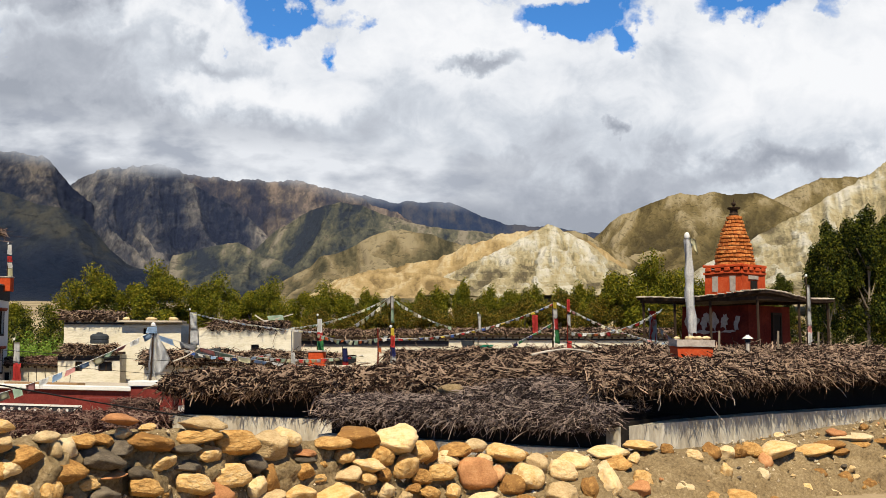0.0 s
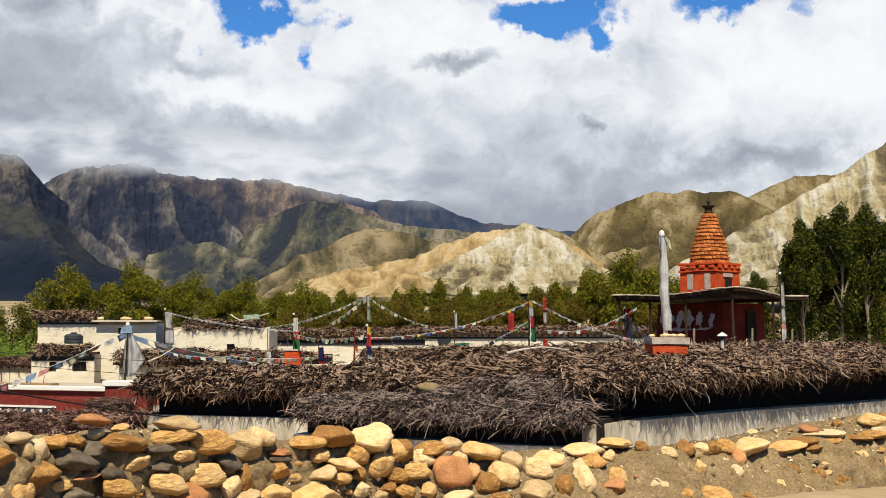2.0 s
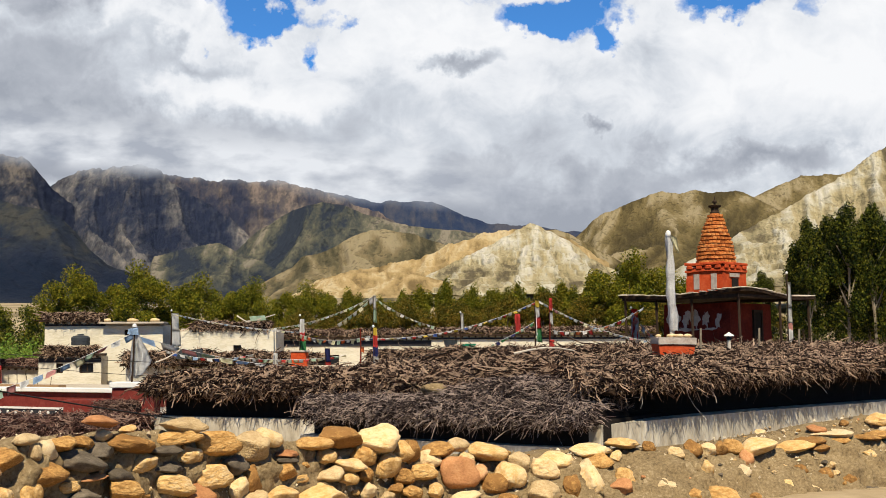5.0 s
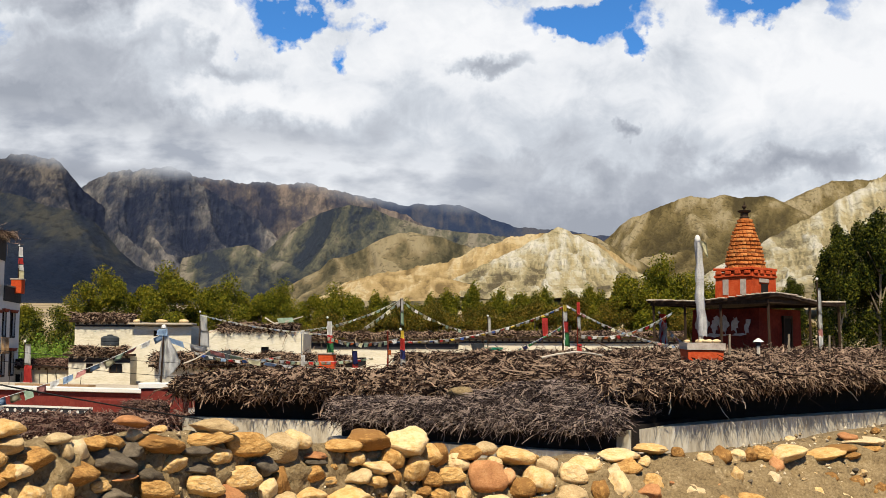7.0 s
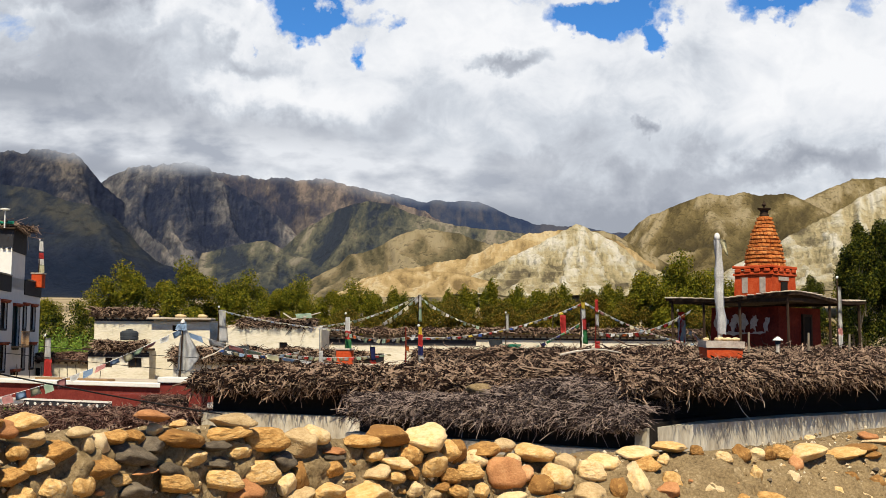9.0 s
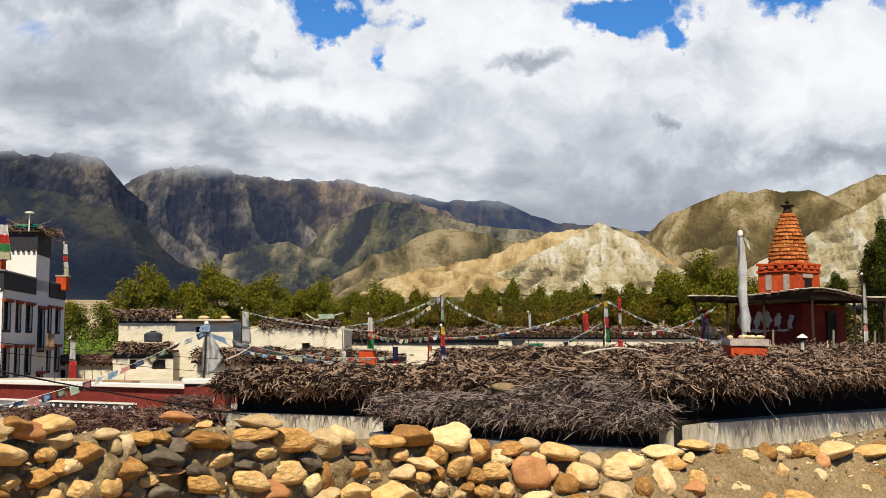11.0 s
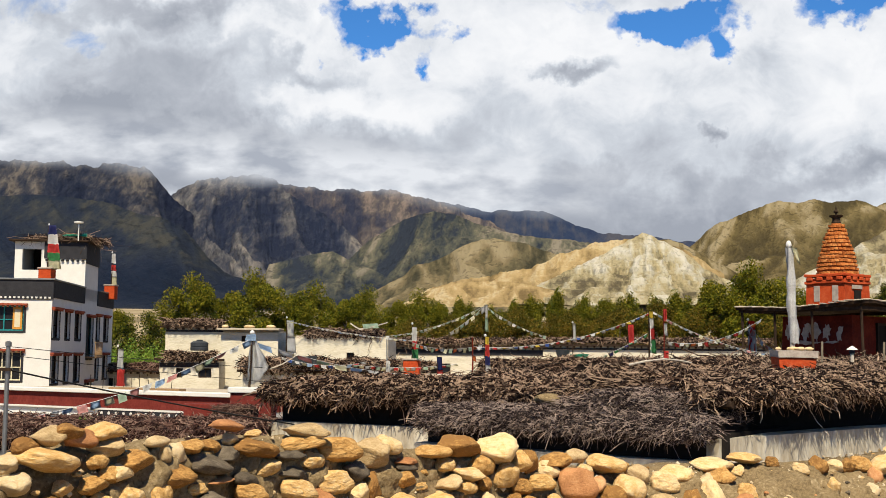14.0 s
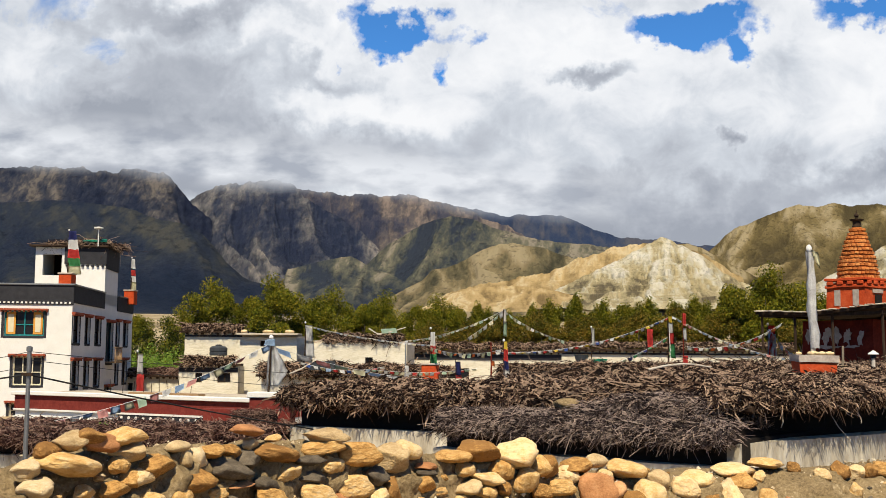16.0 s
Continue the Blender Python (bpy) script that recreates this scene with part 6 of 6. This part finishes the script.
def leaf_bank(name, label, material, x0, x1, y0, y1, h, count, seed, leaf=0.3, category="hedge"):
    r = np.random.default_rng(seed)
    x, y = r.uniform(x0, x1, count), r.uniform(y0, y1, count)
    top = h * (0.72 + 0.28 * np.sin(x * 1.1 + seed) * np.cos(y * 0.9) + 0.15 * np.sin(x * 3.3))
    z = np.array([ground_z(a, b) for a, b in zip(x, y)]) + top * r.uniform(0, 1, count) ** 0.6
    c = np.stack([x, y, z], 1)
    a = r.normal(size=(count, 3))
    a /= np.linalg.norm(a, axis=1, keepdims=True)
    b = np.cross(a, r.normal(size=(count, 3)))
    b /= np.linalg.norm(b, axis=1, keepdims=True)
    s = (leaf * r.uniform(0.5, 1.2, count))[:, None]
    verts = np.stack([c - a * s * 0.5, c + b * s * 0.32, c + a * s * 0.5, c - b * s * 0.32], 1).reshape(-1, 3)
    i = np.arange(count) * 4
    solid(name, (verts.tolist(), np.stack([i, i + 1, i + 2, i + 3], 1).tolist()), material, label, category, kind="stuff")


leaf_bank("undergrowth", "dense green undergrowth below the row of trees", M_LEAF, -48, 40, 112, 128, 4.6, 50000, 1, 0.24)
# canopy shade is in the leaf colour here
leaf_bank("undergrowth", "undergrowth beneath the tall poplars with canopy shade in its colour", M_LEAFDARK, 24, 42, 82, 90, 6.0, 22000, 2, 0.22)
leaf_bank("green_field", "bright green standing crop beside the houses", M_GRASS, -42, -24, 88, 104, 3.9, 30000, 3, 0.20, "crop field")
leaf_bank("shrub", "small yellow-green shrub growing on a low roof", M_GRASS, -11.2, -10.2, 29.3, 29.9, 1.9, 700, 6, 0.10, "shrub")
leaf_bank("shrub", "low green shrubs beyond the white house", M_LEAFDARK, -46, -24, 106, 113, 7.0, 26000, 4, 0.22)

# ---- fieldstone wall in front ----


def along_wall(s):
    """Point, direction and outward side (towards the camera) at s metres along the wall's face."""
    rest = s
    for (xa, ya), (xb, yb) in zip(WALL_LINE, WALL_LINE[1:]):
        d = math.hypot(xb - xa, yb - ya)
        if rest <= d or (xb, yb) == WALL_LINE[-1]:
            t = Vector(((xb - xa) / d, (yb - ya) / d, 0))
            return Vector((xa, ya, 0)) + t * rest, t, Vector((t.y, -t.x, 0))
        rest -= d


WALL_LEN = sum(math.dist(a, b) for a, b in zip(WALL_LINE, WALL_LINE[1:]))
WALL_TOP = [(0.0, 0.85), (2.9, 0.80), (3.3, 0.88), (4.0, 0.84), (4.8, 0.82), (5.5, 0.76), (6.2, 0.66), (6.8, 0.62), (7.3, 0.50), (8.0, 0.44), (10.5, 0.42), (12.0, 0.53), (13.0, 0.60), (18.0, 0.62)]


def build_wall():
    w = thing("fieldstone_wall", Matrix.Identity(4), "dry fieldstone and mud boundary wall of rounded tan river stones", "stone wall")
    n, prof = 460, [(0.17, -0.25), (0.14, 0.35), (0.10, 0.75), (0.03, 0.95), (-0.10, 1.02), (-0.25, 1.0), (-0.45, 0.94), (-0.60, 0.70), (-0.66, -1.6)]
    prof = [(q0 + (q1 - q0) * u / m, h0 + (h1 - h0) * u / m) for (q0, h0), (q1, h1), m in zip(prof, prof[1:], (14, 10, 6, 4, 3, 3, 2, 1)) for u in range(m)] + [prof[-1]]
    verts, faces = [], []
    for i in range(n + 1):
        s = WALL_LEN * i / n
        p, t, o = along_wall(s)
        H = ridge_height(WALL_TOP, s)
        spread = 1.0 + 1.3 * min(1, max(0, (s - 7.2) / 2.0))
        for k, (q, h) in enumerate(prof):
            z = H * max(h, -0.3)
            rough = 0.07 * fbm3(s * 1.7, z * 2.0, 2.0 + q) + 0.05 * fbm3(s * 7, z * 7, 5.0 + q) + 0.035 * fbm3(s * 19, z * 19, 9.0 + q, 3)
            zz = H * h if h > -1 else -2.2
            verts.append(p + o * (q * (spread if q > 0 else 1) + rough + (0.25 * (spread - 1) * (1 - max(0, h)) if q > 0 else 0)) + Vector((0, 0, zz + rough * 0.6)))
    k = len(prof)
    for i in range(n):
        for j in range(k - 1):
            a = i * k + j
            faces.append((a, a + 1, a + k + 1, a + k))
    part("mud_core", ([tuple(v) for v in verts], faces), M_MUD, w, "crumbling tan mud mortar", True)
    # stone shapes
    rng = random.Random(21)
    shapes = []
    for q in range(14):
        bm = bmesh.new()
        bmesh.ops.create_icosphere(bm, subdivisions=3, radius=0.5)
        flat = [Vector((rng.gauss(0, 1), rng.gauss(0, 1), rng.gauss(0, 1))).normalized() for _ in range(9)]
        cut = [rng.uniform(0.30, 0.43) for _ in flat]
        for v in bm.verts:
            c = v.co.copy()
            for f, lim in zip(flat, cut):
                over = c.dot(f) - lim
                if over > 0:
                    c -= f * over * 0.93
            c *= 1 + 0.26 * noise.noise(c * 2.2 + Vector((q * 3.1, 0, 0))) + 0.11 * noise.noise(c * 5.0 + Vector((q, 0, 0))) + 0.04 * noise.noise(c * 11 + Vector((q, 0, 0)))
            v.co = c
        ext = [max(v.co[k] for v in bm.verts) - min(v.co[k] for v in bm.verts) for k in range(3)]
        for v in bm.verts:
            v.co = Vector(v.co[k] / ext[k] for k in range(3))
        shapes.append(bm)
    mats = {"tan": M_STONE, "dark": M_STONE_DARK, "red": M_STONE_RED, "pale": M_STONE_PALE}
    meshes = {(i, m): mesh_of(bm.copy(), "stone", mats[m], True) for i, bm in enumerate(shapes) for m in mats}

    def lay(s, z, width, tall, out=0.04, m="tan", tilt=0.0, deep=None):
        p, t, o = along_wall(max(0.0, min(WALL_LEN, s)))
        ob = new("stone", meshes[rng.randrange(14), m])
        ob.parent = w
        turn = math.degrees(math.atan2(t.y, t.x))
        ob.matrix_basis = Matrix.Translation(p + o * out + Vector((0, 0, z))) @ pose(0, 0, 0, 0, tilt, turn) @ Matrix.Diagonal((width * 1.08, (deep or width * 0.85), tall * 1.10, 1))

    def face_out(s, z):
        """How far the mud face stands out from the wall's line at that height."""
        h = z / max(0.1, ridge_height(WALL_TOP, s))
        bulge = 1.3 * min(1, max(0, (s - 7.2) / 2.0))
        return max(-0.2, 0.11 - 0.11 * max(0.0, h - 0.5) * 1.6) * (1 + bulge) + 0.25 * bulge * (1 - max(0.0, min(1.0, h)))

    placed = []
    for course in COURSES:
        for s, z, a, b, m in course:
            lay(s, z, a, b, face_out(s, z) + 0.04, m, rng.uniform(-10, 10), max(a, b) * 0.9)
            placed.append((s, z, a, b))
    tries = 0
    extra = 0
    while extra < 420 and tries < 22000:
        tries += 1
        s = rng.uniform(0.2, WALL_LEN - 0.5)
        H = ridge_height(WALL_TOP, s)
        sparse = s > 8.2
        a = 0.05 + 0.18 * rng.random() ** 1.6 if not sparse else rng.choice((0.04, 0.05, 0.07, 0.09, 0.12, 0.16, 0.20))
        b = a * rng.uniform(0.5, 0.8)
        if sparse and rng.random() < 0.55:
            z = H * rng.uniform(0.93, 1.05)
        else:
            z = rng.uniform(-0.05, H - b * 0.3)
        if any(abs(s - q[0]) < (a + q[2]) * 0.47 and abs(z - q[1]) < (b + q[3]) * 0.47 for q in placed):
            continue
        if sparse and z < H * 0.9 and rng.random() < 0.5:
            continue
        placed.append((s, z, a, b))
        m = rng.choices(("tan", "dark", "red", "pale"), (74, 7, 8, 11))[0]
        lay(s, z, a, b, face_out(s, z) + (0.02 if z < H * 0.9 else rng.uniform(-0.28, 0.0)), m, rng.uniform(-12, 12))
        extra += 1
    # grit and pebbles pressed into the mud
    r = np.random.default_rng(77)
    octa = np.array([(1, 0, 0), (-1, 0, 0), (0, 1, 0), (0, -1, 0), (0, 0, 1), (0, 0, -1)], float)
    tri = [(0, 2, 4), (2, 1, 4), (1, 3, 4), (3, 0, 4), (2, 0, 5), (1, 2, 5), (3, 1, 5), (0, 3, 5)]
    gv, gf = [], []
    for i in range(4200):
        s = r.uniform(3.0, WALL_LEN - 0.6)
        H = ridge_height(WALL_TOP, s)
        p, t, o = along_wall(s)
        size = 0.005 + 0.020 * r.uniform() ** 4
        if r.uniform() < 0.72:
            z = r.uniform(-0.05, H * 0.98)
            c = p + o * (face_out(s, z) - 0.004 + r.uniform(-0.01, 0.03)) + Vector((0, 0, z))
        else:
            c = p + o * r.uniform(-0.4, 0.02) + Vector((0, 0, H * r.uniform(0.97, 1.04)))
        q = octa * size * r.uniform(0.6, 1.3, 3) + r.normal(size=(6, 3)) * size * 0.18
        n0 = len(gv)
        gv += (q + np.array(c)).tolist()
        gf += [(a + n0, b + n0, d + n0) for a, b, d in tri]
    tagged(part("grit", (gv, gf), M_GRIT, w, "grit and small pebbles in the mud"), kind="stuff")
    return w


# stones of the wall, stretch by stretch: metres along it, height, width, thickness, kind
COURSES = [
    [
        (2.88, 0.81, 0.15, 0.09, "pale"), (2.92, 0.71, 0.19, 0.12, "pale"), (2.99, 0.89, 0.15, 0.10, "tan"), (3.13, 0.82, 0.35, 0.13, "tan"),
        (3.14, 0.94, 0.18, 0.10, "pale"), (3.20, 0.67, 0.12, 0.08, "tan"), (3.25, 0.95, 0.20, 0.09, "tan"), (3.34, 0.92, 0.20, 0.10, "red"),
        (3.39, 0.67, 0.18, 0.09, "tan"), (3.43, 0.79, 0.11, 0.09, "tan"), (3.44, 0.79, 0.11, 0.09, "tan"), (3.45, 0.57, 0.14, 0.11, "tan"),
        (3.49, 0.95, 0.22, 0.09, "tan"), (3.51, 0.86, 0.21, 0.10, "pale"), (3.52, 0.71, 0.16, 0.10, "tan"), (3.57, 0.72, 0.14, 0.09, "tan"),
        (3.65, 0.58, 0.15, 0.12, "tan"), (3.68, 0.78, 0.25, 0.12, "tan"), (3.83, 0.58, 0.16, 0.16, "tan"), (3.85, 0.87, 0.16, 0.07, "pale"),
    ],
    [
        (3.90, 0.80, 0.07, 0.13, "pale"), (3.94, 0.67, 0.26, 0.13, "tan"), (4.01, 0.80, 0.12, 0.12, "pale"), (4.10, 0.83, 0.19, 0.09, "tan"),
        (4.13, 0.58, 0.13, 0.07, "tan"), (4.21, 0.72, 0.30, 0.12, "dark"), (4.22, 0.50, 0.21, 0.10, "dark"), (4.28, 0.82, 0.16, 0.08, "tan"),
        (4.30, 0.62, 0.18, 0.04, "red"), (4.40, 0.76, 0.22, 0.11, "dark"), (4.41, 0.94, 0.23, 0.07, "red"), (4.44, 0.86, 0.12, 0.07, "pale"),
        (4.52, 0.61, 0.16, 0.08, "dark"), (4.56, 0.52, 0.23, 0.11, "tan"), (4.64, 0.79, 0.34, 0.12, "tan"), (4.64, 0.88, 0.12, 0.05, "tan"),
        (4.73, 0.66, 0.19, 0.11, "tan"), (4.91, 0.73, 0.24, 0.07, "dark"), (4.95, 0.61, 0.25, 0.09, "dark"), (4.98, 0.50, 0.28, 0.13, "tan"),
    ],
    [
        (5.08, 0.80, 0.33, 0.10, "tan"), (5.13, 0.87, 0.31, 0.11, "pale"), (5.14, 0.41, 0.26, 0.15, "red"), (5.16, 0.68, 0.19, 0.12, "tan"),
        (5.34, 0.52, 0.29, 0.17, "tan"), (5.44, 0.73, 0.35, 0.17, "tan"), (5.58, 0.58, 0.20, 0.13, "dark"), (5.60, 0.43, 0.16, 0.16, "tan"),
        (5.75, 0.34, 0.27, 0.10, "pale"), (5.77, 0.46, 0.16, 0.20, "tan"), (5.81, 0.69, 0.29, 0.20, "pale"), (5.96, 0.73, 0.21, 0.14, "tan"),
        (6.01, 0.33, 0.26, 0.12, "tan"), (6.07, 0.50, 0.18, 0.12, "tan"), (6.11, 0.57, 0.17, 0.04, "dark"), (6.12, 0.61, 0.19, 0.06, "red"),
        (6.32, 0.29, 0.44, 0.20, "tan"), (6.37, 0.67, 0.27, 0.10, "tan"), (6.46, 0.57, 0.15, 0.11, "tan"), (6.47, 0.44, 0.22, 0.12, "pale"),
    ],
    [
        (6.62, 0.71, 0.37, 0.16, "tan"), (6.63, 0.40, 0.16, 0.11, "tan"), (6.65, 0.50, 0.27, 0.10, "tan"), (6.81, 0.29, 0.13, 0.11, "tan"),
        (6.82, 0.41, 0.13, 0.11, "tan"), (6.83, 0.56, 0.19, 0.18, "tan"), (6.96, 0.66, 0.40, 0.25, "tan"), (6.99, 0.23, 0.13, 0.08, "pale"),
        (7.04, 0.46, 0.22, 0.20, "tan"), (7.08, 0.29, 0.13, 0.08, "tan"), (7.19, 0.37, 0.18, 0.12, "tan"), (7.20, 0.56, 0.21, 0.16, "tan"),
        (7.25, 0.25, 0.16, 0.11, "tan"), (7.32, 0.56, 0.18, 0.18, "tan"), (7.40, 0.39, 0.23, 0.13, "tan"), (7.49, 0.24, 0.14, 0.12, "tan"),
        (7.50, 0.48, 0.18, 0.14, "tan"), (7.62, 0.54, 0.33, 0.12, "tan"), (7.71, 0.18, 0.27, 0.09, "tan"), (7.75, 0.36, 0.33, 0.26, "red"),
    ],
    [
        (7.80, 0.57, 0.20, 0.12, "pale"), (7.86, 0.46, 0.14, 0.11, "tan"), (7.90, 0.35, 0.20, 0.15, "red"), (8.02, 0.26, 0.22, 0.18, "tan"),
        (8.10, 0.50, 0.33, 0.15, "tan"), (8.10, 0.15, 0.20, 0.10, "tan"), (8.21, 0.31, 0.26, 0.22, "tan"), (8.36, 0.40, 0.21, 0.19, "pale"),
        (8.46, 0.17, 0.32, 0.19, "pale"), (8.58, 0.34, 0.26, 0.18, "tan"), (8.73, 0.20, 0.18, 0.20, "tan"), (8.80, 0.41, 0.29, 0.15, "tan"),
        (8.92, 0.23, 0.17, 0.25, "tan"), (9.00, 0.32, 0.16, 0.18, "pale"), (9.16, 0.37, 0.29, 0.15, "tan"), (9.22, 0.18, 0.21, 0.14, "red"),
        (9.22, 0.47, 0.35, 0.11, "tan"), (9.31, 0.24, 0.18, 0.18, "tan"), (9.40, 0.40, 0.14, 0.12, "tan"), (9.59, 0.50, 0.35, 0.09, "tan"),
    ],
    [
        (9.71, 0.16, 0.24, 0.13, "pale"), (9.84, 0.46, 0.13, 0.10, "tan"), (9.90, 0.08, 0.25, 0.16, "tan"), (9.92, 0.28, 0.10, 0.07, "pale"),
        (10.09, 0.40, 0.17, 0.10, "tan"), (10.24, 0.26, 0.13, 0.15, "tan"), (10.25, 0.05, 0.32, 0.16, "tan"), (10.34, 0.43, 0.17, 0.16, "tan"),
        (10.48, 0.41, 0.17, 0.13, "tan"), (10.61, 0.41, 0.16, 0.13, "tan"), (10.65, 0.24, 0.12, 0.12, "pale"), (10.77, 0.42, 0.22, 0.14, "tan"),
        (10.82, 0.34, 0.13, 0.14, "red"), (11.00, 0.41, 0.43, 0.14, "tan"), (11.46, 0.40, 0.37, 0.09, "tan"), (11.74, 0.44, 0.30, 0.08, "tan"),
        (11.78, 0.38, 0.23, 0.08, "tan"), (11.99, 0.54, 0.20, 0.08, "red"), (12.08, 0.49, 0.39, 0.08, "pale"), (12.08, 0.43, 0.27, 0.09, "tan"),
    ],
    [
        (12.19, 0.47, 0.28, 0.10, "pale"), (12.25, 0.48, 0.16, 0.07, "dark"), (12.52, 0.44, 0.28, 0.06, "tan"), (12.75, 0.46, 0.33, 0.08, "tan"),
        (12.93, 0.50, 0.25, 0.07, "pale"), (12.98, 0.59, 0.30, 0.15, "tan"), (13.22, 0.60, 0.26, 0.10, "tan"), (13.41, 0.55, 0.21, 0.10, "tan"),
    ],
]
build_wall()
